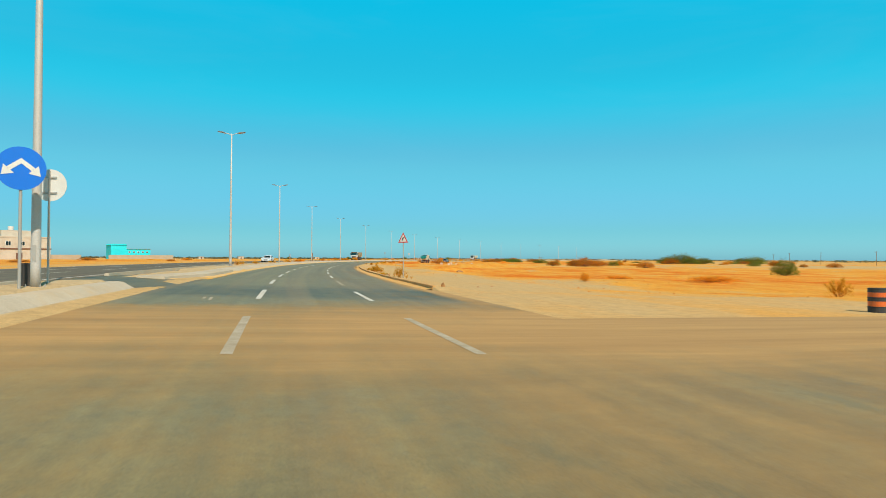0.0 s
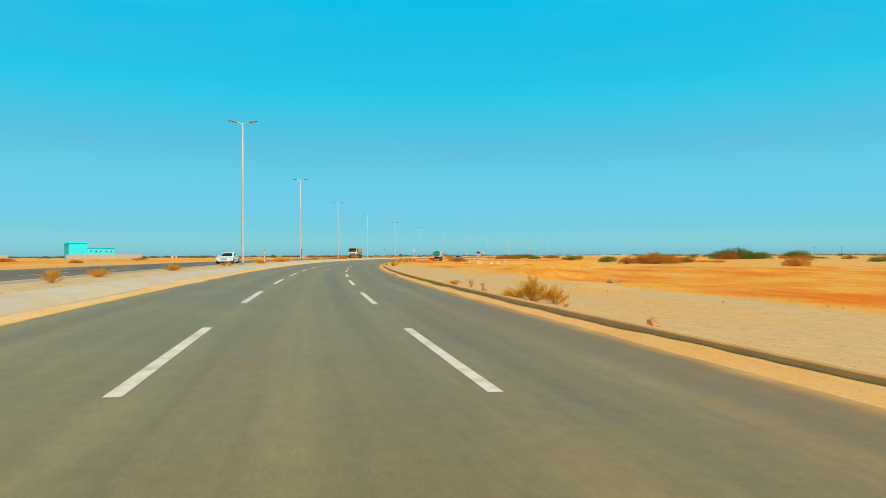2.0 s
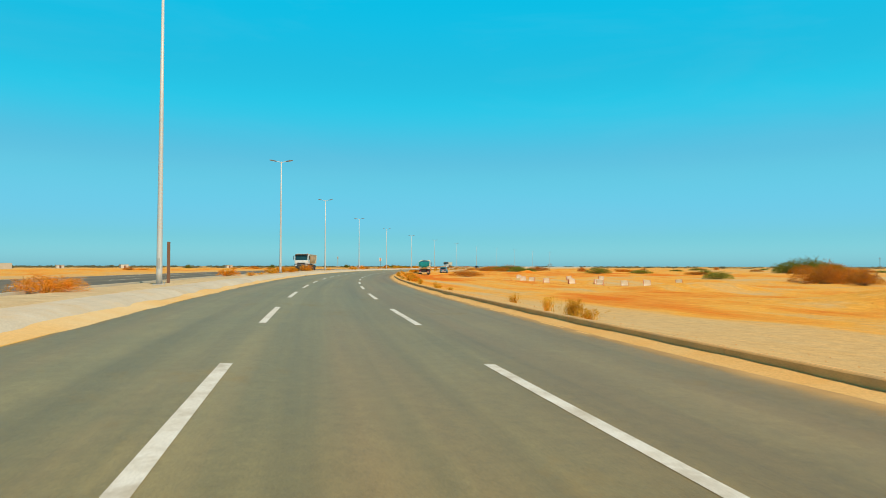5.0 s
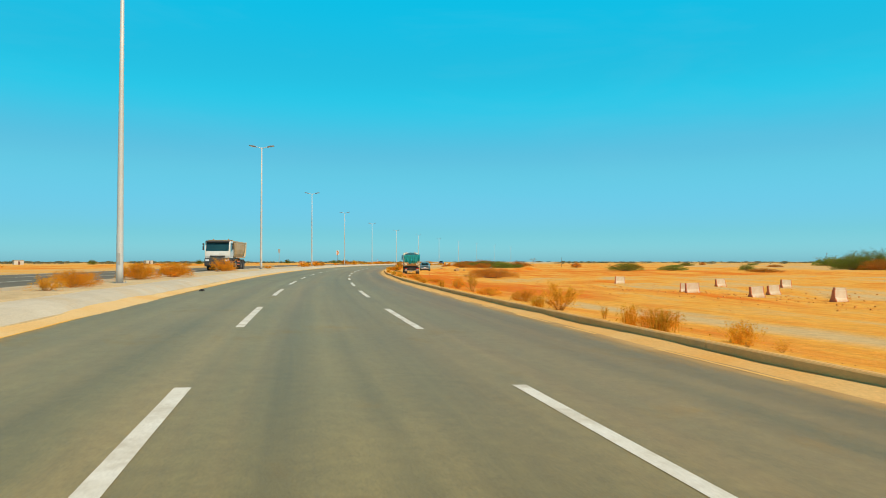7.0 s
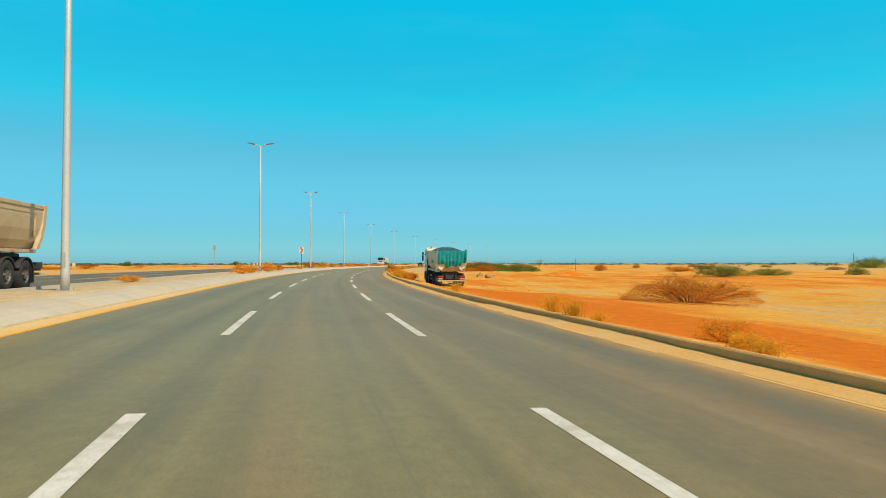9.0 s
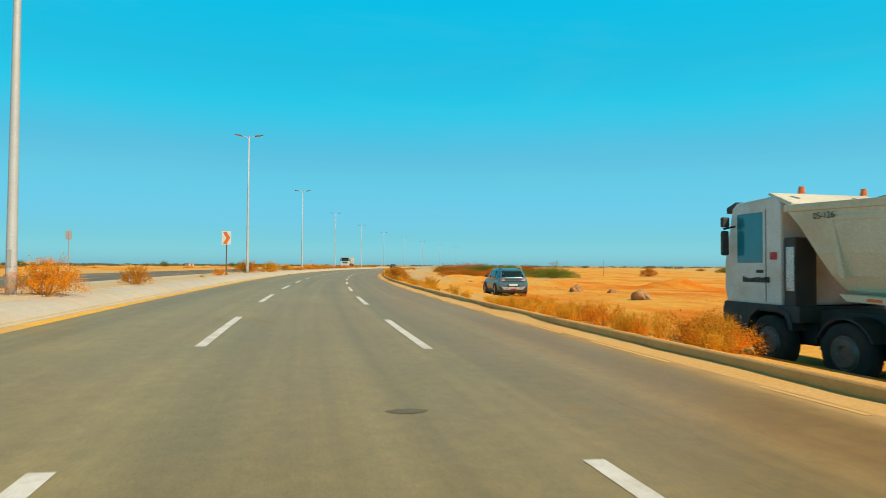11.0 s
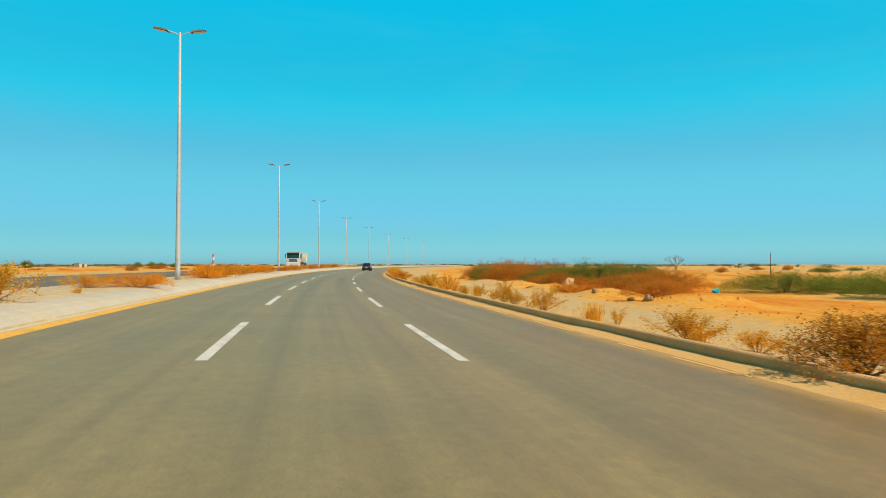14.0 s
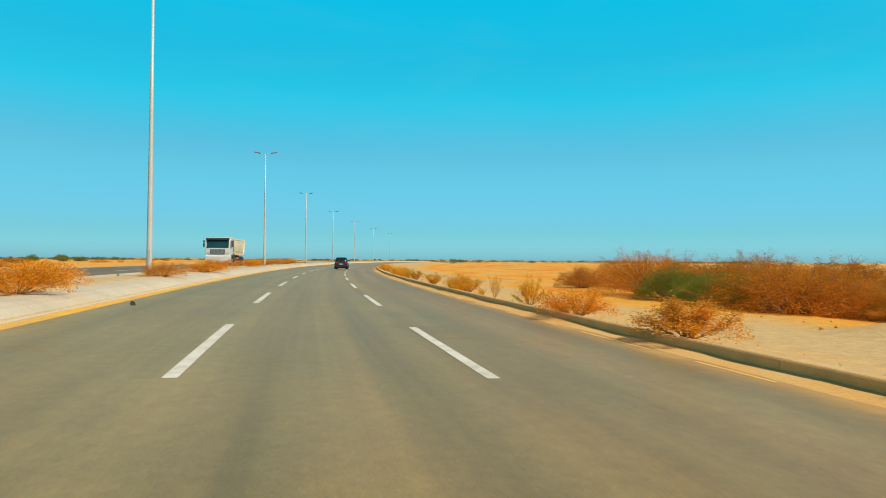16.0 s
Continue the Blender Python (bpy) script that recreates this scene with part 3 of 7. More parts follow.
ground = make_ground()
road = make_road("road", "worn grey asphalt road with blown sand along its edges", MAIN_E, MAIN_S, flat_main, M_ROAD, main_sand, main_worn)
FAR_E = [-21.6, -21.2, -20.6, -20, -19, -18, -17, -16, -15, -14, -13, -12, -11, -10.4, -10.1, -9.8]
road_far = make_road("road_far", "dark asphalt carriageway beyond the sandy median", FAR_E, MAIN_S, lambda s, e: FAR_Z, M_ROAD_FAR,
                     lambda s, e: 0.75 * soft(-e, 20.8, 21.6) + 0.7 * (1 - soft(-e, 9.8, 10.3)) + 0.05, lambda s, e: 0.0)
road_link = make_road("road_link", "sandy asphalt crossing in the opening of the median", [-9.85, -9, -8, -7, -6, -5.3], list(np.arange(2.0, 15.1, 1.0)),
                      lambda s, e: np.interp(e, (-9.85, -5.3), (FAR_Z - 0.004, 0.141)), M_ROAD, lambda s, e: 0.16, lambda s, e: 1.0)

# lane dashes of both carriageways: 5.8 m long, every 12 m
for n in range(-1, 63):
    for e, off in ((-1.826, 0.0), (1.826, -0.154)):
        d = strip("lane_dash", 12.0 * n + off, 12.0 * n + 5.80 + off, e, 0.17, flat_main, M_PAINT_WORN if n < 0 or (n == 1 and e > 0) else M_PAINT, road)
for n in range(-6, 62):
    for e in (-13.9, -17.5):
        strip("lane_dash", 12.0 * n + 3.0, 12.0 * n + 8.8, e, 0.17, lambda s, e: FAR_Z, M_PAINT, road_far, step=3.0)
strip("edge_line", -200, 790, -10.3, 0.18, lambda s, e: FAR_Z, M_PAINT, road_far, step=6.0)
strip("edge_line", -200, 790, -21.0, 0.18, lambda s, e: FAR_Z, M_PAINT, road_far, step=6.0)
strip("edge_line", 16.0, 790, -5.46, 0.38, flat_main, M_PAINT_Y, road, step=3.0)
_line = random.Random(31)
s = 118.0
while s < 470.0:
    # what shows of the edge line between tongues of sand
    n = _line.uniform(0.8, 3.2)
    strip("edge_line", s, s + n, 5.40, 0.085, flat_main, M_PAINT_FADED, road, step=1.5)
    s += n + _line.uniform(0.5, 2.6)


def kerb_run(name, label, profile, zf, s0, s1, length, material, bent=False):
    """A run of cast kerb pieces of one cross-section (e, height over the road's edge)."""
    base = tagged(new(name), label, "kerb", kind="structure")
    s = s0
    while s < s1 - 0.5:
        t = min(s + length, s1)
        n = 2 if length < 4 else 3
        loops = []
        for i in range(n + 1):
            q = s + 0.006 + (t - s - 0.012) * i / n
            loops.append([at(q, e + (bend(q) if bent else 0.0), zf(e) + h) for e, h in profile])
        bm = loft(bmesh.new(), loops)
        bmesh.ops.recalc_face_normals(bm, faces=bm.faces[:])
        part("kerb_piece", bm, material, base)
        s = t
    return base


def right_profile_z(e):
    return road_z(KERB_R)


kerb_right = kerb_run("kerb_right", "grey concrete road kerb half buried by sand", [(5.92, -0.2), (5.92, 0.192), (5.94, 0.212), (6.05, 0.212), (6.07, 0.192), (6.07, -0.3)],
                      right_profile_z, KERB_START, 640.0, 5.0, M_KERB)
MED = [(-5.64, -0.12), (-5.66, 0.02), (-5.76, 0.10), (-5.95, 0.21), (-6.20, 0.285), (-6.55, 0.325), (-7.0, 0.335), (-7.02, -0.12)]
kerb_median = kerb_run("kerb_median", "pale concrete sloped median kerb with sand at its foot", MED, lambda e: road_z(KERB_L), 31.0, 790.0, 5.0, M_KERB_W, True)
STEEP = [(-5.64, -0.12), (-5.66, 0.03), (-5.71, 0.22), (-5.80, 0.275), (-6.30, 0.285), (-7.0, 0.285), (-7.02, -0.12)]
kerb_run("kerb_median_low", "pale concrete kerb of the lower end of the median", STEEP, lambda e: road_z(KERB_L), 13.0, 31.0, 4.5, M_KERB_W, True)
NOSE = MED[:4] + [(-6.10, 0.30), (-6.25, 0.325), (-6.56, 0.33), (-6.58, -0.12)]
kerb_run("kerb_median_end", "pale concrete sloped kerb of the median's end", NOSE, lambda e: road_z(KERB_L), -60.0, 4.2, 5.0, M_KERB_W, True)
FARK = [(-9.82, -0.2), (-9.80, 0.08), (-9.76, 0.11), (-9.58, 0.11), (-9.56, -0.1)]
kerb_far = kerb_run("kerb_far", "low pale concrete kerb along the far carriageway", FARK, lambda e: FAR_Z, 13.0, 790.0, 10.0, M_KERB_W)
kerb_far_end = kerb_run("kerb_far_end", "low pale concrete kerb by the median's end", FARK, lambda e: FAR_Z, -60.0, 4.2, 10.0, M_KERB_W)

# ---------------------------------------------------------------- street lamps
M_LAMP = surface("lamp_head_grey", (0.24, 0.24, 0.24), (0.20, 0.20, 0.20), 3.0, 40.0, 0.5, metal=0.3)
M_LENS = surface("lamp_lens", (0.75, 0.70, 0.58), (0.68, 0.62, 0.5), 3.0, 40.0, 0.25)
M_POLE = surface("galvanised_pole", (0.62, 0.60, 0.56), (0.54, 0.52, 0.48), 0.8, 30.0, 0.6, metal=0.20)


def street_lamp():
    lamp = thing("street_lamp", "tall tapered pale steel street lamp with two arms on the median", "street lamp", "lamps along the median")
    H = 13.2
    bm = bmesh.new()
    loops = []
    for z, r in ((0.02, 0.135), (0.6, 0.132), (4.0, 0.112), (8.0, 0.09), (H, 0.058)):
        loops.append([(r * math.cos(2 * math.pi * i / 12), r * math.sin(2 * math.pi * i / 12), z) for i in range(12)])
    part("shaft", loft(bm, loops), M_POLE, lamp, smooth=True)
    part("base_plate", box(-0.24, 0.24, -0.24, 0.24, -0.04, 0.03, 0.01), M_GALV, lamp)
    for x in (-0.18, 0.18):
        for y in (-0.18, 0.18):
            part("anchor_bolt", tube(bmesh.new(), (x, y, 0.02), (x, y, 0.11), 0.018, n=6), M_GALV, lamp)
    part("service_door", prism([(-0.05, 0.75), (0.05, 0.75), (0.05, 1.2), (-0.05, 1.2)], "y", -0.142, -0.122, 0.006), M_GALV, lamp)
    for sx in (-1, 1):
        bm = bmesh.new()
        pts = [(0.0, 0, H - 0.12), (sx * 0.25, 0, H + 0.02), (sx * 0.62, 0, H + 0.12)]
        for a, b in zip(pts, pts[1:]):
            tube(bm, a, b, 0.035, 0.03, 8)
        part("arm", bm, M_POLE, lamp)
        head = prism([(sx * 0.55, H + 0.06), (sx * 0.62, H + 0.17), (sx * 0.95, H + 0.25), (sx * 1.32, H + 0.27), (sx * 1.34, H + 0.21)], "y", -0.15, 0.15, 0.015)
        luminaire = part("luminaire", head, M_LAMP, lamp)
        part("lens", prism([(sx * 0.66, H + 0.062), (sx * 1.28, H + 0.185), (sx * 1.28, H + 0.175), (sx * 0.66, H + 0.052)], "y", -0.12, 0.12), M_LENS, luminaire, "pale lens of the lamp")
    part("cap", tube(bmesh.new(), (0, 0, H - 0.02), (0, 0, H + 0.06), 0.07, 0.05, 10), M_POLE, lamp)
    return lamp


LAMP_E, LAMP_STEP = -7.75, 45.45
LAMP_S = (-1.3, 44.9, 90.6, 135.2, 181.4, 225.2, 271.8, 316.7, 362.4, 408.2)
first = street_lamp()
for n in range(0, 16):
    s = LAMP_S[n] if n < len(LAMP_S) else 408.2 + LAMP_STEP * (n - 9)
    m = Matrix.Translation(at(s, LAMP_E, ground_z(s, LAMP_E) - 0.02)) @ Matrix.Rotation(heading(s), 4, "Z")
    if n == 0:
        first.matrix_basis = m
    else:
        copy_thing(first, m)


def sand_drift(name, label, foot, sign, s0, s1, seed, rise):
    """A low bank of blown sand against a kerb; foot: the kerb's face, sign: towards the road."""
    verts, faces = [], []
    ss = np.arange(s0, s1, 0.35)
    cols = (0.0, 0.25, 0.5, 0.75, 1.0)
    for s in ss:
        n1 = noise.noise(Vector((s / 3.1, seed, 0.0)))
        n2 = noise.noise(Vector((s / 0.9, seed, 4.0)))
        n3 = noise.noise(Vector((s / 14.0, seed, 8.0)))
        if sign < 0:
            w, up = 0.46, 1.0
        else:
            w = float(np.interp(s, (13, 100, 190, 225, 255, 470), (0.50, 0.58, 0.56, 0.45, 0.10, 0.12)))
            up = float(np.interp(s, (13, 100, 190, 225, 255, 470), (1.0, 1.2, 1.0, 0.6, 0.2, 0.2)))
        w = max(0.05, w + min(w, 0.4) * (0.30 * n1 + 0.10 * n2 + 0.36 * n3))
        h = max(0.012, rise * up * (1.0 + 0.6 * n1 + 0.2 * n2 + 0.8 * n3))
        for c in cols:
            e = foot + sign * (w * c - (0.14 if sign > 0 else 0.0)) + (bend(s) if sign > 0 else 0.0)
            z = road_z(e) + h * (1 - c) ** 1.6 + 0.004 - 0.012 * (c == 1.0) + 0.006 * noise.noise(Vector((s * 3, e * 6, seed)))
            verts.append(tuple(at(s, e, z)))
    k = len(cols)
    for i in range(len(ss) - 1):
        for j in range(k - 1):
            a = i * k + j
            faces.append((a, a + 1, a + k + 1, a + k) if sign < 0 else (a, a + k, a + k + 1, a + 1))
    me = bpy.data.meshes.new(name)
    me.from_pydata(verts, [], faces)
    me.materials.append(M_DRIFT if sign < 0 else M_DRIFT_PALE)
    me.polygons.foreach_set("use_smooth", [True] * len(me.polygons))
    return tagged(new(name, me), label, "sand", kind="stuff")


sand_drift("verge_sand_drift", "low golden bank of blown sand along the kerb", 5.925, -1, 9.0, 470.0, 1.0, 0.075)
sand_drift("median_sand_drift", "thin bank of blown sand at the median kerb's foot", -5.66, 1, 13.4, 470.0, 2.0, 0.085)

# sandy asphalt of the side road that joins before the kerb begins
road_side = make_road("road_side", "sandy worn asphalt where a side road joins", [5.97, 6.6, 7.4, 8.4, 9.6, 11, 13, 15, 18, 21, 25], list(np.arange(-60, -5.9, 2.0)),
                      lambda s, e: max(ground_z(s, e), -0.185 - 0.012 * (e - 6)) + 0.02, M_ROAD, lambda s, e: joining_sand(s) + 0.21 + 0.3 * soft(e, 12, 24), lambda s, e: 0.0)

# ---------------------------------------------------------------- more materials
M_WHITE = surface("white_paint", (0.78, 0.77, 0.74), (0.70, 0.68, 0.64), 1.5, 40.0, 0.35, coat=0.3, dirt=(0.55, 0.45, 0.32))
M_BEIGE = surface("tipper_beige", (0.74, 0.69, 0.52), (0.66, 0.61, 0.44), 0.9, 30.0, 0.5, dirt=(0.60, 0.46, 0.26), bump=0.002)
M_TAN = surface("tipper_tan", (0.60, 0.45, 0.26), (0.52, 0.36, 0.19), 0.9, 30.0, 0.55, dirt=(0.42, 0.27, 0.13), bump=0.002)
M_DARK = surface("dark_plastic", (0.035, 0.036, 0.038), (0.055, 0.052, 0.048), 3.0, 50.0, 0.65, dirt=(0.075, 0.06, 0.045))
M_CHASSIS = surface("chassis_black", (0.028, 0.028, 0.03), (0.05, 0.045, 0.04), 3.0, 40.0, 0.7, dirt=(0.06, 0.045, 0.03))
M_TYRE = surface("tyre_rubber", (0.022, 0.022, 0.023), (0.04, 0.036, 0.032), 5.0, 60.0, 0.85, bump=0.003, dirt=(0.06, 0.045, 0.03))
M_STEEL_RIM = surface("steel_rim", (0.20, 0.19, 0.18), (0.14, 0.13, 0.12), 4.0, 40.0, 0.5, metal=0.4, dirt=(0.26, 0.18, 0.1))
M_ALLOY = surface("alloy_rim", (0.62, 0.62, 0.62), (0.52, 0.52, 0.52), 4.0, 40.0, 0.3, metal=0.7)
M_NET = surface("green_net", (0.002, 0.25, 0.28), (0.004, 0.36, 0.40), 2.5, 70.0, 0.8, bump=0.006)
M_NET_DARK = surface("dark_net", (0.008, 0.085, 0.105), (0.015, 0.12, 0.145), 2.0, 70.0, 0.85, bump=0.006)
M_ROPE = surface("rope", (0.55, 0.55, 0.48), (0.45, 0.45, 0.4), 5.0, 50.0, 0.9)
M_ORANGE = surface("orange_paint", (0.80, 0.16, 0.02), (0.68, 0.13, 0.02), 3.0, 50.0, 0.5, dirt=(0.5, 0.25, 0.1))
M_RED = surface("red_lens", (0.55, 0.015, 0.012), (0.45, 0.012, 0.01), 5.0, 50.0, 0.25)
M_AMBER = surface("amber_lens", (0.85, 0.20, 0.02), (0.75, 0.16, 0.02), 5.0, 50.0, 0.3)
M_CLEAR = surface("clear_lens", (0.75, 0.76, 0.76), (0.62, 0.63, 0.64), 5.0, 50.0, 0.12)
M_SILVER = surface("silver_trim", (0.58, 0.58, 0.57), (0.48, 0.48, 0.47), 4.0, 50.0, 0.3, metal=0.6)
M_SUV = surface("suv_blue_grey", (0.055, 0.235, 0.315), (0.065, 0.25, 0.33), 1.0, 200.0, 0.35, metal=0.25, coat=0.5, dirt=(0.13, 0.14, 0.13))
M_CAR_WHITE = surface("car_white", (0.80, 0.81, 0.81), (0.76, 0.77, 0.77), 1.0, 200.0, 0.25, coat=0.8)
M_CAR_BLACK = surface("car_dark", (0.016, 0.022, 0.03), (0.022, 0.028, 0.036), 1.0, 200.0, 0.25, metal=0.2, coat=0.8)
M_GLASS = surface("tinted_glass", (0.010, 0.022, 0.024), (0.014, 0.03, 0.032), 1.0, 100.0, 0.08, spec=0.4)
# cab side panes: sky seen through the cab is painted in as cyan
M_CAB_SIDE_SKY = surface("cab_side_sky_glass", (0.02, 0.20, 0.27), (0.03, 0.26, 0.34), 0.8, 100.0, 0.06, spec=0.9)
M_CAB_GLASS = surface("cab_glass", (0.01, 0.045, 0.055), (0.015, 0.06, 0.07), 0.8, 100.0, 0.06, spec=0.9)
M_PLATE = surface("plate_white", (0.72, 0.72, 0.70), (0.66, 0.66, 0.64), 5.0, 50.0, 0.4)
M_INK = surface("black_ink", (0.03, 0.03, 0.03), (0.05, 0.045, 0.04), 5.0, 50.0, 0.6)
M_SIGN_BLUE = surface("sign_blue", (0.008, 0.19, 0.82), (0.01, 0.17, 0.74), 2.0, 50.0, 0.4)
M_SIGN_RED = surface("sign_red", (0.75, 0.05, 0.02), (0.66, 0.045, 0.02), 2.0, 50.0, 0.4)
M_SIGN_WHITE = surface("sign_white", (0.78, 0.78, 0.74), (0.70, 0.70, 0.66), 2.0, 50.0, 0.45)
M_SIGN_BACK = surface("sign_back", (0.40, 0.39, 0.36), (0.34, 0.33, 0.30), 2.0, 50.0, 0.5, metal=0.3)
M_RUST = surface("rusty_post", (0.16, 0.075, 0.04), (0.22, 0.10, 0.05), 3.0, 50.0, 0.75)
M_ROCK = surface("sandstone_rock", (0.50, 0.27, 0.11), (0.34, 0.17, 0.06), 2.0, 20.0, 0.95, bump=0.02, vary=0.15)
M_PALE_ROCK = surface("pale_sandstone", (0.66, 0.41, 0.20), (0.50, 0.28, 0.11), 1.5, 20.0, 0.95, bump=0.02, vary=0.1)
M_CLOD = surface("sand_clod", (0.72, 0.32, 0.06), (0.60, 0.22, 0.035), 0.3, 20.0, 0.95, world_space=True)
M_CONC_BLOCK = surface("block_concrete", (0.70, 0.58, 0.42), (0.60, 0.46, 0.30), 1.5, 30.0, 0.9, bump=0.004, vary=0.1, dirt=(0.56, 0.30, 0.12))
M_BLOCK_RED = surface("block_red_paint", (0.62, 0.20, 0.08), (0.55, 0.16, 0.06), 2.0, 30.0, 0.8)
M_WOOD = surface("dry_wood", (0.24, 0.15, 0.08), (0.17, 0.10, 0.05), 4.0, 40.0, 0.9, vary=0.1)
M_TWIG = surface("dry_twig", (0.64, 0.31, 0.05), (0.48, 0.21, 0.03), 6.0, 50.0, 0.9)
M_TWIG_GREY = surface("grey_twig", (0.34, 0.21, 0.10), (0.24, 0.14, 0.06), 6.0, 50.0, 0.9)
M_LEAF_GOLD = leaf_material("leaf_gold", (0.78, 0.36, 0.018), (0.94, 0.53, 0.05))
M_LEAF_RUST = leaf_material("leaf_rust", (0.82, 0.28, 0.010), (0.95, 0.44, 0.025))
M_LEAF_OLIVE = leaf_material("leaf_olive", (0.60, 0.245, 0.018), (0.84, 0.39, 0.04))
M_LEAF_BROWN = leaf_material("leaf_brown", (0.52, 0.175, 0.012), (0.76, 0.31, 0.025), 0.6)
M_LEAF_GREEN = leaf_material("leaf_green", (0.15, 0.205, 0.022), (0.31, 0.34, 0.045), 0.6)
# greyed green for the far tree line: distance haze mixed into the leaf colour
M_LEAF_HAZY = leaf_material("hazed_leaf", (0.13, 0.15, 0.085), (0.21, 0.21, 0.12))
M_WALL = surface("house_plaster", (0.62, 0.57, 0.47), (0.54, 0.49, 0.40), 0.5, 8.0, 0.9, dirt=(0.46, 0.38, 0.28))
M_WALL_BLUE = surface("cyan_paint", (0.02, 0.80, 0.92), (0.02, 0.74, 0.86), 0.2, 4.0, 0.7)
M_WALL_LOW = surface("plot_wall", (0.50, 0.42, 0.31), (0.44, 0.36, 0.26), 0.3, 6.0, 0.9)
M_BROWN = surface("brown_band", (0.18, 0.07, 0.035), (0.14, 0.055, 0.03), 1.0, 10.0, 0.8)

# ---------------------------------------------------------------- plants


def shrub_proto(seed, label, twig, leaf, stems=14, leaves=900, size=0.05, lean=0.95, spread=0.05, thick=1.0, fill=0.0):
    """A shrub 1 m high and about 1.4 m wide: twigs that fork from the root and small leaves along them."""
    rnd = random.Random(seed)
    shrub = thing("desert_shrub", label, "shrub")
    tw, tips = bmesh.new(), []
    for i in range(stems):
        a = 2 * math.pi * (i + rnd.uniform(-0.4, 0.4)) / stems
        tilt = rnd.uniform(0.1, lean)
        length = rnd.uniform(0.6, 0.95) * (1.0 - 0.18 * tilt)
        d = Vector((math.cos(a) * math.sin(tilt), math.sin(a) * math.sin(tilt), math.cos(tilt)))
        p = Vector((0.05 * math.cos(a), 0.05 * math.sin(a), -0.03))
        for k in range(4):
            q = p + d * length / 4
            tube(tw, p, q, thick * 0.014 * (1 - k * 0.2), thick * (0.014 * (0.8 - k * 0.2) + 0.001), 3, False)
            for f in range(2):
                b = (d + Vector((rnd.gauss(0, 0.5), rnd.gauss(0, 0.5), rnd.gauss(0.1, 0.35)))).normalized()
                r = q + b * length * rnd.uniform(0.15, 0.36)
                tube(tw, q, r, thick * 0.006, thick * 0.002, 3, False)
                if k:
                    tips.append((q, r))
            tips.append((p, q)) if k > 1 else None
            d = (d + Vector((rnd.gauss(0, 0.12), rnd.gauss(0, 0.12), rnd.gauss(0.04, 0.08)))).normalized()
            p = q
    part("twig_tangle", tw, twig, shrub)
    verts, faces = [], []
    for i in range(leaves):
        p, q = rnd.choice(tips)
        if rnd.random() < fill:
            # leaves through the whole dome, in clumps
            while True:
                a, r = rnd.uniform(0, 6.283), math.sqrt(rnd.random())
                c = Vector((0.70 * r * math.cos(a), 0.70 * r * math.sin(a), 0.02 + 0.84 * math.sqrt(1.0 - r * r) * rnd.random() ** 0.6))
                if noise.noise(c * 5.0 + Vector((seed * 3.1, 0, 0))) > -0.08:
                    break
            p, q = c, c
        c = p.lerp(q, rnd.uniform(0.05, 1.04)) + Vector((rnd.gauss(0, spread), rnd.gauss(0, spread), rnd.gauss(0, spread)))
        if c.z < 0.02:
            c.z = rnd.uniform(0.02, 0.1)
        u = Vector((rnd.gauss(0, 1), rnd.gauss(0, 1), rnd.gauss(0.3, 1))).normalized()
        v = u.orthogonal().normalized()
        v = (Matrix.Rotation(rnd.uniform(0, 6.28), 3, u) @ v) * size * rnd.uniform(0.25, 0.55)
        u = u * size * rnd.uniform(0.5, 1.2)
        n = len(verts)
        verts += [tuple(c - u * 0.5), tuple(c + v * 0.6), tuple(c + u * 0.6), tuple(c - v * 0.6)]
        faces.append((n, n + 1, n + 2, n + 3))
    me = bpy.data.meshes.new("foliage")
    me.from_pydata(verts, [], faces)
    me.materials.append(leaf)
    f = new("foliage", me)
    f.parent = shrub
    return shrub


GOLD = [shrub_proto(k, "dry golden desert shrub with thin twigs on the sandy verge", M_TWIG, M_LEAF_GOLD, 15 + k, 3800, 0.046, spread=0.04, fill=0.2) for k in range(4)]
RUST = [shrub_proto(10 + k, "rust-orange dry desert shrub on sandy ground", M_TWIG, M_LEAF_RUST, 22, 7600, 0.036, 1.1, 0.04, fill=0.4) for k in range(3)]
SPARSE = [shrub_proto(20 + k, "sparse thin-stemmed golden weed on the sandy verge", M_TWIG, M_LEAF_GOLD, 9, 800, 0.055, 0.6) for k in range(3)]
OLIVE = [shrub_proto(30 + k, "leafy olive-brown desert shrub by the road", M_TWIG_GREY, M_LEAF_OLIVE, 22, 9500, 0.040, 1.0, 0.045, fill=0.35) for k in range(2)]
BROWN = [shrub_proto(40 + k, "wide tangled brown thorn scrub on the desert", M_TWIG_GREY, M_LEAF_BROWN, 70, 36000, 0.018, 1.25, 0.020, 0.40, 0.55) for k in range(3)]
GREEN = [shrub_proto(50 + k, "wide green thorn bush on the desert", M_TWIG_GREY, M_LEAF_GREEN, 64, 36000, 0.019, 1.25, 0.020, 0.40, 0.55) for k in range(2)]


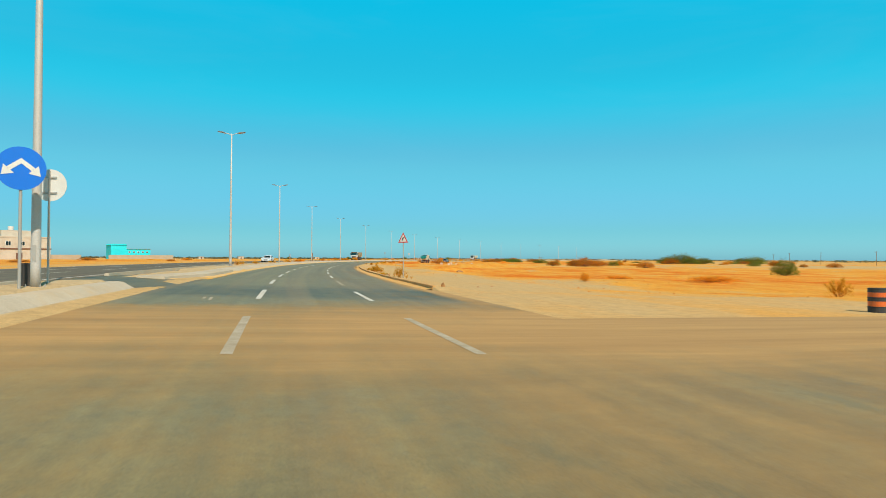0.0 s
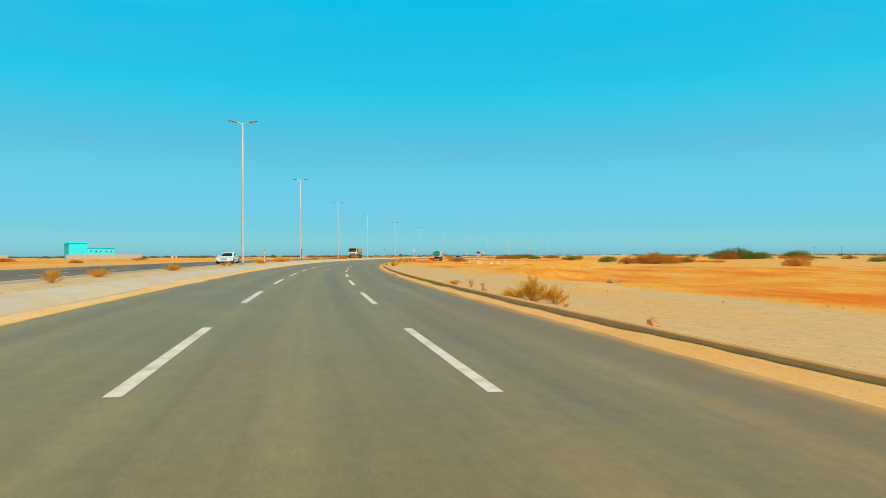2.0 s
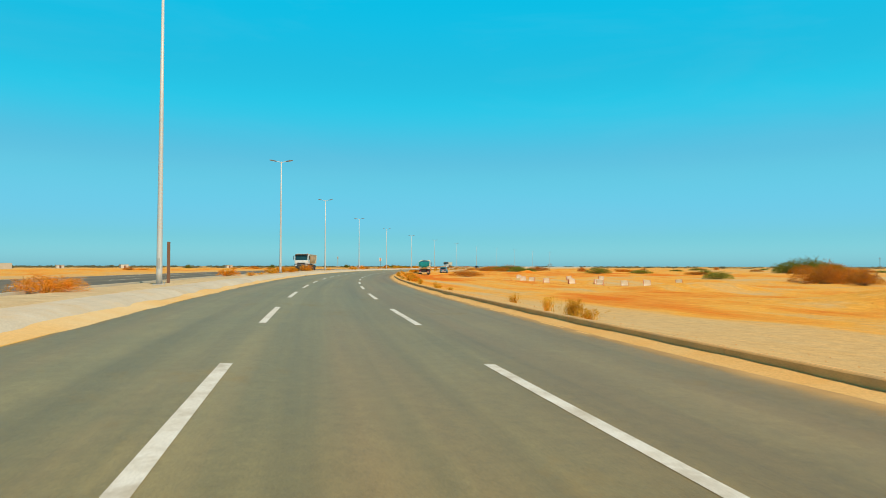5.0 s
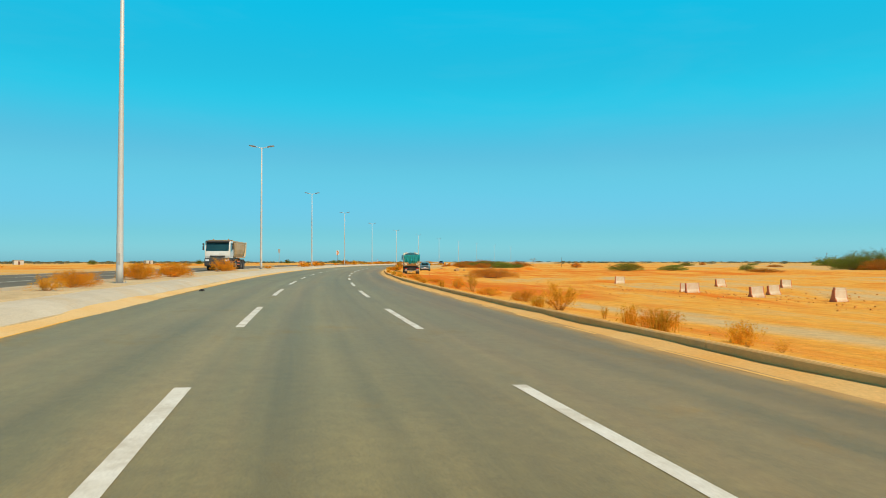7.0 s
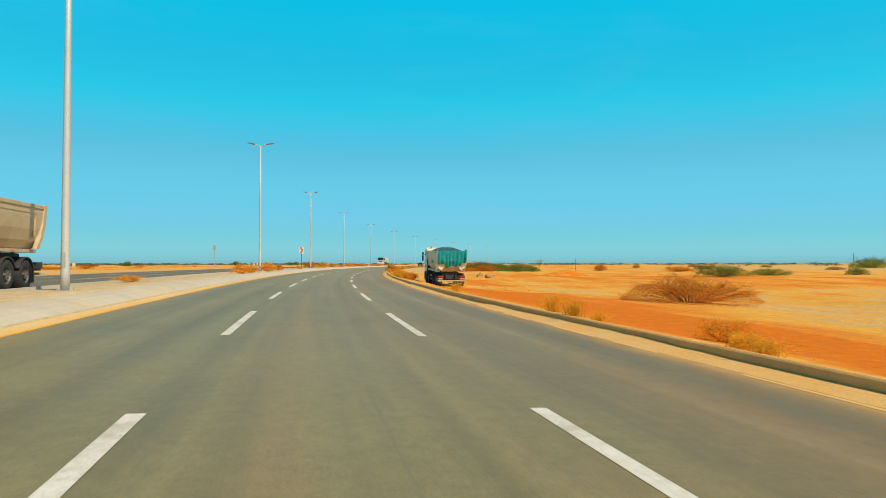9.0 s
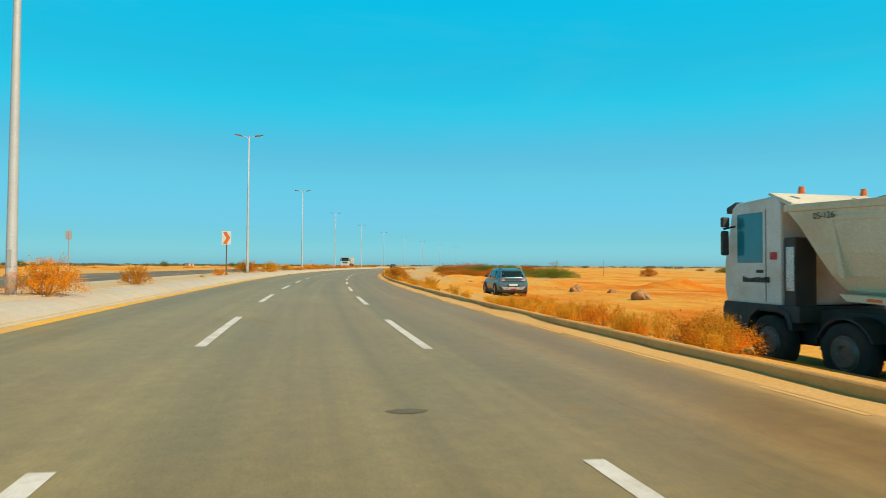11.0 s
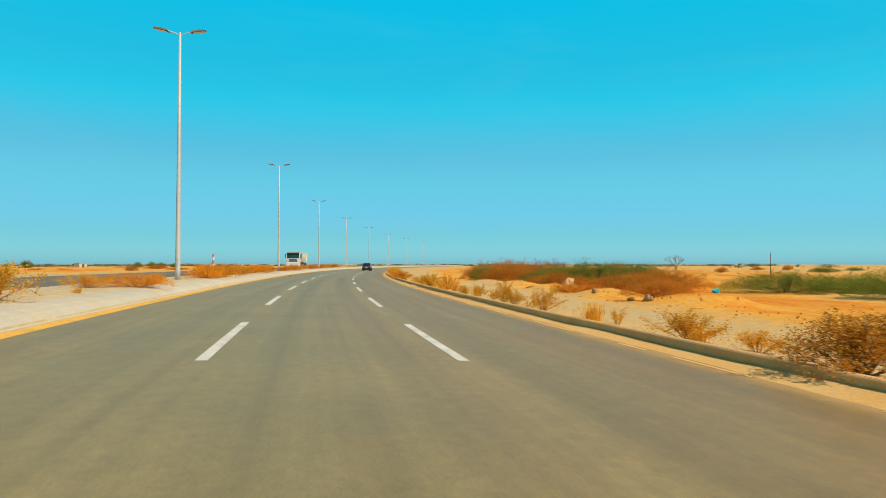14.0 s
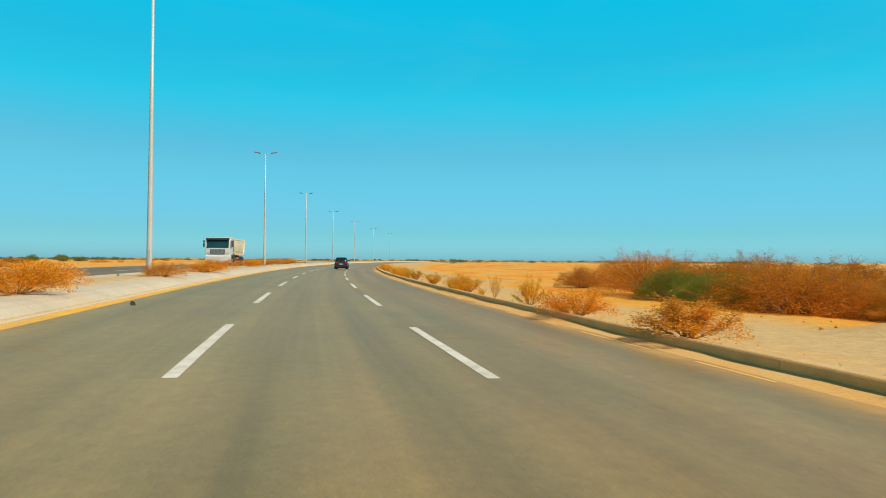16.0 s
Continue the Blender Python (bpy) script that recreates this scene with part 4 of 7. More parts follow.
def grass_proto(seed, label, leaf, blades=150):
    """A tuft of thin dry stalks 1 m high that lean outwards."""
    rnd = random.Random(seed)
    tuft = thing("grass_tuft", label, "grass")
    verts, faces = [], []
    for i in range(blades):
        a, lean = rnd.uniform(0, 6.283), abs(rnd.gauss(0.0, 0.42))
        root = Vector((rnd.gauss(0, 0.16), rnd.gauss(0, 0.16), -0.03))
        d = Vector((math.cos(a), math.sin(a), 0.0))
        length = rnd.uniform(0.45, 1.02)
        side = Vector((-d.y, d.x, 0)) * rnd.uniform(0.007, 0.013)
        prev = None
        for k in range(4):
            f = k / 3
            p = root + d * (math.sin(lean) * length * f * (0.6 + 0.5 * f)) + Vector((0, 0, length * math.cos(lean) * f))
            n = len(verts)
            q = side * (1.0 - 0.6 * f)
            verts += [tuple(p - q), tuple(p + q)]
            if prev is not None:
                faces.append((prev, prev + 1, n + 1, n))
            prev = n
        for k in range(6):
            c = Vector(verts[prev]) - d * 0.02 + Vector((rnd.gauss(0, 0.03), rnd.gauss(0, 0.03), rnd.uniform(-0.22, 0.04)))
            u = Vector((rnd.gauss(0, 1), rnd.gauss(0, 1), 1.5)).normalized() * 0.035
            v = u.orthogonal().normalized() * 0.012
            n = len(verts)
            verts += [tuple(c - u), tuple(c + v), tuple(c + u), tuple(c - v)]
            faces.append((n, n + 1, n + 2, n + 3))
    me = bpy.data.meshes.new("foliage")
    me.from_pydata(verts, [], faces)
    me.materials.append(leaf)
    f = new("foliage", me)
    f.parent = tuft
    return tuft


GRASS = [grass_proto(60 + k, "tuft of dry orange grass by the sandy kerb", M_LEAF_GOLD, 120 + 30 * k) for k in range(3)]
_used = set()
_pick = random.Random(77)


def plant(protos, s, e, w, h, group, z=None):
    proto = protos[_pick.randrange(len(protos))]
    e = max(e, -9.3) if -13.0 < e < 0.0 else e
    zz = ground_z(s, e) if z is None else z
    p = at(s, e, zz - 0.02)
    if protos in (BROWN, GREEN) and e < 60.0:
        w, h = w * 1.3, h * 1.2
    m = Matrix.Translation(p) @ Matrix.Rotation(_pick.uniform(0, 6.28), 4, "Z") @ Matrix.Diagonal((w / 1.12, w / 1.12, h, 1.0))
    if proto.name in _used:
        ob = copy_thing(proto, m @ Matrix.Diagonal((1 / proto.scale.x, 1 / proto.scale.y, 1 / proto.scale.z, 1.0)))
    else:
        _used.add(proto.name)
        proto.matrix_basis = m
        ob = proto
    ob["group"] = group
    return ob


VERGE, MEDIAN, DESERT = "shrubs along the road verge", "shrubs on the median", "scrub on the desert"
for s, e, w, h in ((27.0, 7.9, 0.35, 0.30), (28.6, 7.8, 0.38, 0.36), (30.8, 7.1, 0.3, 0.42), (46.8, 7.2, 0.4, 0.18), (57.0, 7.4, 0.3, 0.4), (58.5, 7.2, 0.5, 0.5), (61.0, 7.0, 0.55, 0.3)):
    plant(SPARSE, s, e, w, h, VERGE)
for s, e, w, h in ((29.7, 7.35, 1.0, 0.95), (49.0, 7.0, 1.2, 0.8), (50.2, 6.9, 0.8, 0.45), (48.4, 7.5, 0.8, 0.7), (49.7, 7.2, 0.45, 0.95), (123.6, 7.4, 0.6, 0.6), (9.2, 30.0, 1.2, 1.45)):
    plant(GOLD, s, e, w, h, VERGE)
for s, e, w, h in ((156.0, 7.9, 0.6, 0.45), (164.5, 7.1, 0.28, 0.22), (164.0, 7.4, 0.30, 0.24), (170.4, 7.3, 0.42, 0.42), (182.2, 7.5, 0.65, 0.38), (188.6, 8.1, 1.15, 1.1), (191.7, 7.8, 0.55, 0.58), (287.4, 7.5, 0.55, 0.55), (294.3, 8.5, 0.55, 0.5),
                   (288.4, 7.5, 0.5, 0.36), (303.7, 7.5, 0.75, 0.55), (300.3, 7.6, 1.2, 0.7), (311.5, 7.2, 0.5, 0.42), (312.6, 9.1, 0.4, 0.25), (341.9, 7.3, 0.8, 0.5), (353.1, 7.1, 0.8, 0.36), (348.4, 7.1, 0.3, 0.2), (347.8, 7.1, 0.36, 0.28),
                   (359.0, 6.9, 0.6, 0.4), (365.2, 6.9, 0.75, 0.46), (377.5, 7.4, 1.05, 0.6), (400.5, 6.8, 0.65, 0.9)):
    plant(SPARSE, s, e, w, h, VERGE)
for s, e, w, h in ((168.1, 7.5, 0.95, 0.6), (180.0, 8.3, 1.0, 0.6), (183.9, 7.8, 1.1, 0.5), (192.4, 8.1, 0.65, 0.9), (205.8, 8.7, 0.95, 0.45), (215.3, 8.0, 1.0, 0.6), (263.4, 7.2, 1.1, 0.65), (264.4, 7.4, 1.3, 0.85), (268.6, 7.3, 1.1, 0.7), (270.2, 7.5, 1.1, 0.7),
                   (271.6, 7.4, 1.0, 0.6), (276.0, 8.0, 1.2, 0.7), (278.0, 7.9, 0.8, 0.5), (291.1, 7.7, 0.45, 0.24), (294.1, 7.1, 0.65, 0.32), (391.9, 6.5, 1.7, 0.82)):
    plant(RUST, s, e, w, h, VERGE)
for s, e, w, h in ((173.8, 7.4, 1.15, 1.05), (297.9, 7.6, 1.15, 0.8), (301.9, 8.2, 1.1, 0.9), (302.6, 6.9, 0.8, 0.5), (308.4, 7.3, 1.0, 0.6), (319.3, 6.7, 1.5, 0.9), (323.8, 7.7, 1.0, 1.05), (326.5, 7.5, 0.7, 0.7), (328.1, 7.1, 0.9, 0.66), (330.9, 7.4, 1.15, 0.95),
                   (336.5, 7.2, 0.8, 0.5), (338.1, 6.9, 1.3, 0.7), (346.0, 6.8, 1.1, 0.75), (349.5, 6.9, 0.95, 0.55), (351.4, 7.1, 1.05, 0.88), (356.2, 7.2, 0.75, 0.6), (361.6, 7.1, 1.0, 0.58), (362.8, 6.8, 1.5, 1.08), (367.0, 6.5, 1.4, 1.0),
                   (369.8, 6.9, 0.8, 0.5), (372.6, 6.9, 1.25, 0.8), (374.8, 7.1, 1.0, 0.6), (382.9, 7.3, 0.9, 0.5), (396.4, 6.8, 1.05, 1.0), (404.6, 6.7, 1.3, 0.9), (406.6, 6.8, 1.5, 0.9), (415.0, 6.9, 1.5, 0.8),
                   (424.0, 7.0, 1.5, 0.9), (432.0, 6.8, 1.8, 1.0), (441.0, 7.0, 1.4, 0.9), (455.0, 7.0, 1.8, 1.0), (470.0, 7.0, 2.0, 1.0)):
    plant(GOLD, s, e, w, h, VERGE)
for s, e, w, h in ((308.9, 6.6, 1.3, 1.1), (312.5, 6.4, 1.85, 1.4), (317.6, 6.7, 1.2, 0.85), (333.9, 6.7, 1.6, 0.9), (387.0, 6.5, 1.65, 0.82)):
    plant(OLIVE, s, e, w, h, VERGE)

for s, e, w, h in ((45.5, -6.7, 0.5, 0.25), (51.6, -8, 0.62, 0.54), (56.4, -8.2, 1, 0.4), (67.3, -8, 0.85, 0.4), (70.2, -8.5, 1, 0.35), (82.9, -7.5, 0.5, 0.35), (86, -8.5, 0.75, 0.4), (99.7, -7.6, 1.3, 0.55),
                   (100.9, -7.6, 0.9, 0.4), (104.5, -7.9, 0.6, 0.4), (110, -8.7, 0.8, 0.38), (160.1, -7.3, 0.9, 0.4), (167.4, -7.6, 0.85, 0.28), (174.7, -7.8, 0.9, 0.45), (234, -8.4, 1.4, 0.4)):
    plant(GOLD, s, e, w, h, MEDIAN)
for s, e, w, h in ((117.6, -8, 1.9, 0.6), (127, -9, 1.9, 0.7), (160.9, -9.5, 1.7, 0.8), (177.5, -8, 1, 0.7), (179, -8.5, 1.5, 0.6), (186.4, -8.4, 1.2, 0.95), (187.8, -8.8, 1.6, 0.95), (190.6, -7.8, 1.45, 0.9),
                   (192.4, -8.1, 1.6, 0.95), (212.1, -9, 1.9, 1.35), (215.5, -9.2, 0.9, 0.8)):
    plant(RUST, s, e, w, h, MEDIAN)
for s, e, w, h in ((258.2, -7.2, 1.5, 1), (261.5, -6.95, 1.15, 0.8), (272, -7, 1.6, 1.2), (280.7, -7.1, 1.05, 0.95), (302.1, -7.5, 0.9, 0.65), (329, -7.2, 1.4, 0.5), (352.6, -7, 2.2, 0.65), (356.7, -7.5, 1, 0.5),
                   (366.8, -7.2, 2, 1), (369.4, -7.4, 2, 1.1), (372, -7.1, 2, 1.1), (377.5, -7.5, 1.9, 0.9), (380.5, -7.2, 1.6, 0.8), (389, -7.6, 2.4, 1), (393.2, -7, 1.9, 0.9), (398, -8.4, 2.4, 0.9),
                   (407.6, -7, 1.6, 0.8), (417.8, -7, 2.5, 0.75), (430, -8.5, 3, 1), (445, -8, 2.5, 1), (460, -8.5, 3, 1), (480, -8.5, 3.5, 1.1)):
    plant(RUST, s, e, w, h, MEDIAN)
for s, e, w, h in ((295.3, -7.3, 0.4, 0.18), (325, -7.5, 0.8, 0.4), (332.5, -7.9, 1.7, 1.2), (336.8, -8.3, 2.2, 1.35), (342.9, -7.5, 1.7, 1.1), (347.1, -7.1, 0.35, 0.2), (351, -8.2, 1.4, 0.6)):
    plant(GOLD, s, e, w, h, MEDIAN)
for s, e, w, h in ((319.1, -8.2, 2.1, 1.3),):
    plant(OLIVE, s, e, w, h, MEDIAN)

_t = random.Random(21)
for s0, s1, count, hh in ((28, 70, 4, 0.22), (118, 180, 12, 0.4), (186, 240, 10, 0.4), (261, 267, 7, 0.5), (268, 275, 12, 0.45), (275, 281, 6, 0.35), (283, 300, 12, 0.3), (300, 340, 12, 0.45), (340, 420, 14, 0.4), (420, 480, 10, 0.6)):
    for i in range(count):
        plant(GRASS, _t.uniform(s0, s1), 6.2 + abs(_t.gauss(0, 0.55)), _t.uniform(0.45, 0.8), hh * _t.uniform(0.6, 1.4), "dry grass along the kerb")
for s, e, w, h in ((524, -112, 2.6, 2.3), (594, -119, 2.8, 2.5), (600, -112, 2.3, 2.2), (604, -108, 2.2, 1.9), (586, -98, 1.8, 1.6), (650, -150, 3.2, 2.6), (480, -140, 2.6, 2.3), (420, -150, 2.4, 2.1)):
    plant(GREEN, s, e, w, h, DESERT)

# scrub further out on the desert
for s, e, w, h in ((357.8, 17.2, 2.4, 0.9), (368.6, 21.0, 5.0, 1.6), (378.3, 28.2, 5.6, 1.9), (397.3, 20.7, 2.4, 1.5), (400.2, 20.0, 4.8, 2.1), (402.4, 21.5, 3.3, 1.8), (410.8, 20.4, 6.0, 2.3), (408.8, 23.0, 4.2, 2.2), (422.2, 19.5, 2.6, 1.5),
                   (424.5, 25.7, 5.6, 2.6), (235.1, 19.5, 4.4, 1.35), (383.5, 20.5, 4.5, 1.5), (419.6, 40.5, 6.8, 2.1), (195.5, 71.5, 9.0, 3.3), (199.0, 77.0, 5.0, 2.3), (191.0, 67.5, 4.0, 2.4), (304.0, 120.0, 7.0, 3.2), (413.1, 28.0, 4.7, 2.4)):
    plant(BROWN, s, e, w, h, DESERT)
for s, e, w, h in ((66.0, 70.0, 3.2, 2.7), (370.2, 39.6, 3.5, 1.5), (371.0, 34.8, 6.0, 1.5), (389.1, 31.5, 4.5, 1.9), (394.6, 28.0, 6.2, 2.4), (392.5, 33.0, 3.5, 2.1), (400.2, 33.0, 5.2, 2.3), (360.8, 35.2, 3.9, 1.9),
                   (395.9, 24.5, 5.5, 1.9), (403.0, 18.4, 2.6, 1.6), (392.0, 20.5, 2.4, 1.2), (406.5, 18.0, 2.4, 1.7), (319.0, 126.0, 14.0, 5.6), (313.0, 119.0, 8.0, 4.0), (325.0, 131.0, 9.0, 4.2), (331.0, 138.0, 8.0, 3.6), (212.0, 84.0, 3.6, 2.0), (300.0, 128.0, 6.0, 3.0), (471.0, 175.0, 12.0, 5.0), (420.0, 166.0, 9.0, 4.0)):
    plant(GREEN, s, e, w, h, DESERT)
for s, e, w, h in ((38.0, 27.0, 0.8, 1.15), (371.6, 19.4, 1.6, 0.85), (369.5, 16.6, 1.8, 0.87), (33.0, 38.0, 4.0, 0.7), (45.0, 34.0, 2.5, 0.5)):
    plant(RUST, s, e, w, h, DESERT)
_far = random.Random(5)
for i in range(46):
    s, e = _far.uniform(40, 560), _far.uniform(50, 200)
    if s < 120 and e < 110:
        e += 80
    plant(_far.choice((BROWN, BROWN, GREEN, RUST)), s, e, _far.uniform(2.0, 6.5), _far.uniform(0.8, 2.2), DESERT)
for i in range(40):
    s, e = _far.uniform(40, 640), -_far.uniform(27, 120)
    plant(_far.choice((RUST, RUST, BROWN)), s, e, _far.uniform(1.2, 4.0), _far.uniform(0.4, 1.1), DESERT)


def far_woods(name, label, places, leaf, seed):
    """Low tree lines a long way off: many small leaf clumps, one object."""
    rnd = random.Random(seed)
    verts, faces = [], []
    for x, y, w, h in places:
        for i in range(70):
            a, r = rnd.uniform(0, 6.28), abs(rnd.gauss(0, 0.45))
            cz = h * rnd.uniform(0.05, 0.9) * max(0.3, 1.0 - 0.5 * r)
            c = Vector((x + w * 0.5 * r * math.cos(a), y + w * 0.5 * r * math.sin(a), cz - 0.8))
            u = Vector((rnd.gauss(0, 1), rnd.gauss(0, 1), rnd.gauss(0, 0.7))).normalized() * h * rnd.uniform(0.12, 0.25)
            v = u.orthogonal().normalized() * h * rnd.uniform(0.1, 0.2)
            n = len(verts)
            verts += [tuple(c - u), tuple(c + v), tuple(c + u), tuple(c - v)]
            faces.append((n, n + 1, n + 2, n + 3))
    me = bpy.data.meshes.new(name)
    me.from_pydata(verts, [], faces)
    me.materials.append(leaf)
    return tagged(new(name, me), label, "trees", kind="stuff")


_w = random.Random(9)
spots = []
mid = at(200, 0)
for i in range(760):
    a = radians(_w.uniform(-62, 25))          # bearing, clockwise from +y taken negative to the left
    a = -a if _w.random() < 0.72 else a * 0.8
    r = _w.uniform(520, 1250)
    if _w.random() < 0.35:
        r = _w.gauss(900, 12)
    spots.append((mid.x + r * math.sin(a), mid.y + r * math.cos(a), _w.uniform(8, 24), _w.uniform(1.4, 3.2)))
far_woods("distant_trees", "distant low dark green tree line on the horizon", spots, M_LEAF_HAZY, 3)

# ---------------------------------------------------------------- wheels and vehicles


def revolve(bm, profile, centre, n=24):
    """Turns (dx, r) round an axle along x."""
    rings = []
    for dx, r in profile:
        rings.append([bm.verts.new((centre[0] + dx, centre[1] + r * math.cos(2 * math.pi * i / n), centre[2] + r * math.sin(2 * math.pi * i / n))) for i in range(n)])
    for a, b in zip(rings, rings[1:]):
        for i in range(n):
            bm.faces.new((a[i], a[(i + 1) % n], b[(i + 1) % n], b[i]))
    return bm


def wheel(parent, x, y, r, w, side, rim_mat, spokes=0, rim_r=0.60, dish=0.06):
    """A wheel with its outer face towards side (+1 or -1)."""
    c = (x, y, r)
    o = side * w / 2
    bm = bmesh.new()
    prof = [(o - side * 0.015, rim_r * r), (o - side * 0.02, rim_r * r * 0.9), (o - side * dish, rim_r * r * 0.78), (o - side * dish, rim_r * r * 0.42), (o - side * 0.02, rim_r * r * 0.34), (o - side * 0.015, rim_r * r * 0.1), (o - side * 0.015, 0.002)]
    revolve(bm, prof, c)
    dark = M_DARK if spokes else rim_mat
    wl = part("wheel", bm, dark, parent)
    ty = revolve(bmesh.new(), [(-w / 2 + 0.01, rim_r * r * 0.96), (-w / 2, rim_r * r * 1.1), (-w / 2, r * 0.90), (-w * 0.40, r * 0.985), (0, r), (w * 0.40, r * 0.985), (w / 2, r * 0.90), (w / 2, rim_r * r * 1.1), (w / 2 - 0.01, rim_r * r * 0.96)], c)
    part("tyre", ty, M_TYRE, wl, smooth=True)
    if spokes:
        for k in range(spokes):
            a = 2 * math.pi * k / spokes + 0.3
            d, t = Vector((0, math.cos(a), math.sin(a))), Vector((0, -math.sin(a), math.cos(a)))
            base = Vector(c)
            hw0, hw1 = 0.16 * r, 0.07 * r
            bm = bmesh.new()
            loops = []
            for rr, hw in ((0.05 * r, hw1), (rim_r * r * 0.55, hw1), (rim_r * r * 0.97, hw0)):
                p = base + d * rr
                loops.append([p + t * hw + Vector((o - side * 0.012, 0, 0)), p - t * hw + Vector((o - side * 0.012, 0, 0)), p - t * hw + Vector((o - side * 0.05, 0, 0)), p + t * hw + Vector((o - side * 0.05, 0, 0))])
            loft(bm, loops)
            bmesh.ops.recalc_face_normals(bm, faces=bm.faces[:])
            part("spoke", bm, rim_mat, wl)
    else:
        for k in range(8):
            a = 2 * math.pi * k / 8
            part("wheel_nut", tube(bmesh.new(), (x + o - side * 0.05, y + 0.27 * r * math.cos(a), r + 0.27 * r * math.sin(a)), (x + o + side * 0.0, y + 0.27 * r * math.cos(a), r + 0.27 * r * math.sin(a)), 0.022, n=5), rim_mat, wl)
    return wl


def letters(parent, text, size, m, material, name="fleet_number"):
    """Raised lettering as a mesh."""
    cu = bpy.data.curves.new("t", "FONT")
    cu.body = text
    cu.size = size
    cu.extrude = 0.002
    ob = bpy.data.objects.new("t", cu)
    scene.collection.objects.link(ob)
    dg = bpy.context.evaluated_depsgraph_get()
    me = bpy.data.meshes.new_from_object(ob.evaluated_get(dg))
    bpy.data.objects.remove(ob)
    me.transform(m)
    me.materials.clear()
    me.materials.append(material)
    o = new(name, me)
    o.parent = parent
    return o


def dump_truck(label, bed, loaded, wide_grille=False, script=False):
    """Four-axle tipper. x right, y forward from the rear bumper, z up."""
    t = thing("dump_truck", label, "truck")
    rails = bmesh.new()
    for x in (-0.42, 0.42):
        add_box(rails, x - 0.05, x + 0.05, 0.58, 8.6, 0.78, 1.05, 0.01)
    for y in (1.0, 2.3, 3.6, 4.8, 6.0):
        add_box(rails, -0.4, 0.4, y, y + 0.12, 0.82, 1.0)
    part("chassis", rails, M_CHASSIS, t)
    for y, dual in ((1.65, True), (3.05, True), (6.15, False), (7.95, False)):
        for sx in (-1, 1):
            if dual:
                wheel(t, sx * 0.98, y, 0.53, 0.5, sx, M_STEEL_RIM, dish=0.16)
            else:
                wheel(t, sx * 1.08, y, 0.53, 0.32, sx, M_STEEL_RIM, dish=-0.03)
        part("axle", tube(bmesh.new(), (-0.9, y, 0.53), (0.9, y, 0.53), 0.09, n=10), M_CHASSIS, t)
    tail = 0.45 if loaded else 0.1
    # fenders
    for y in (1.65, 3.05, 6.15):
        for sx in (-1, 1):
            pts = [(y + 0.63 * math.cos(a), 0.53 + 0.62 * math.sin(a)) for a in [math.pi * (0.12 + 0.76 * i / 8) for i in range(9)]]
            inner = [(y + 0.585 * math.cos(a), 0.53 + 0.58 * math.sin(a)) for a in [math.pi * (0.12 + 0.76 * i / 8) for i in range(9)]]
            part("mudguard", prism(pts + inner[::-1], "x", sx * 0.72, sx * 1.245), M_CHASSIS, t)
    # tipper body: U section, raked front and rear
    prof = [(1.25, 3.02), (1.25, 2.60), (1.22, 2.15), (1.13, 1.75), (0.98, 1.48), (0.80, 1.34), (0.0, 1.30)]
    half = prof + [(-x, z) for x, z in prof[-2::-1]]

    def rear_y(z):
        return float(np.interp(z, (1.3, 1.7, 2.2, 3.02), (0.95, 0.55, 0.28, 0.10)))

    def front_y(z):
        return float(np.interp(z, (1.3, 1.6, 2.1, 2.6, 3.02), (6.25, 6.42, 6.72, 7.08, 7.50)))

    loops = [[(x, rear_y(z) + (front_y(z) - rear_y(z)) * f, z) for x, z in half] for f in (0.0, 0.15, 0.4, 0.6, 0.85, 1.0)]
    shell = loft(bmesh.new(), loops, close=False)
    bmesh.ops.recalc_face_normals(shell, faces=shell.faces[:])
    bmesh.ops.solidify(shell, geom=shell.faces[:], thickness=0.05)
    body = part("tipper_body", shell, bed, t, smooth=False)
    # front and rear walls of the body
    part("headboard", loft(bmesh.new(), [[(x * 0.995, front_y(z) - 0.06, z) for x, z in half], [(x * 0.995, front_y(z), z) for x, z in half]]), bed, t)
    low = [(x, z) for x, z in half if z < 2.2]
    part("tailgate", loft(bmesh.new(), [[(x * 0.99, rear_y(z) - 0.02, z) for x, z in low], [(x * 0.99, rear_y(z) + 0.05, z) for x, z in low]]), bed, t)
    part("tail_lip", prism([(rear_y(1.62) - 0.10, 1.62), (rear_y(1.34) - 0.14, 1.36), (rear_y(1.34) - 0.06, 1.30), (rear_y(1.62) - 0.02, 1.58)], "x", -0.86, 0.86, 0.012), M_TAN, t, "dusty brown tail lip")
    for sx in (-1, 1):
        part("tail_plate", prism([(sx * 0.82, 1.40), (sx * 1.16, 1.62), (sx * 1.23, 2.08), (sx * 0.66, 1.66)], "y", rear_y(1.7) - 0.09, rear_y(1.7) - 0.03, 0.01), bed, t)
        part("top_rail", box(sx * 1.18, sx * 1.285, 0.12, 7.48, 2.92, 3.06, 0.02), bed, body)
        part("side_lip", prism([(0.9, 1.30), (6.1, 1.30), (6.25, 1.42), (0.9, 1.42)], "x", sx * 0.92, sx * 1.24, 0.01), bed, body)
        post = [(rear_y(z) - 0.05, z) for z in (1.45, 1.9, 2.4, 3.1)] + [(rear_y(z) + 0.2, z) for z in (3.1, 2.4, 1.9, 1.45)]
        part("rear_post", prism(post, "x", sx * 1.14, sx * 1.29, 0.012), bed, body)
        # stiffening frame on the side sheet
        part("stiffener", prism([(0.95, 2.55), (1.05, 2.55), (1.15, 1.85), (1.05, 1.85)], "x", sx * 1.20, sx * 1.275, 0.01), bed, body)
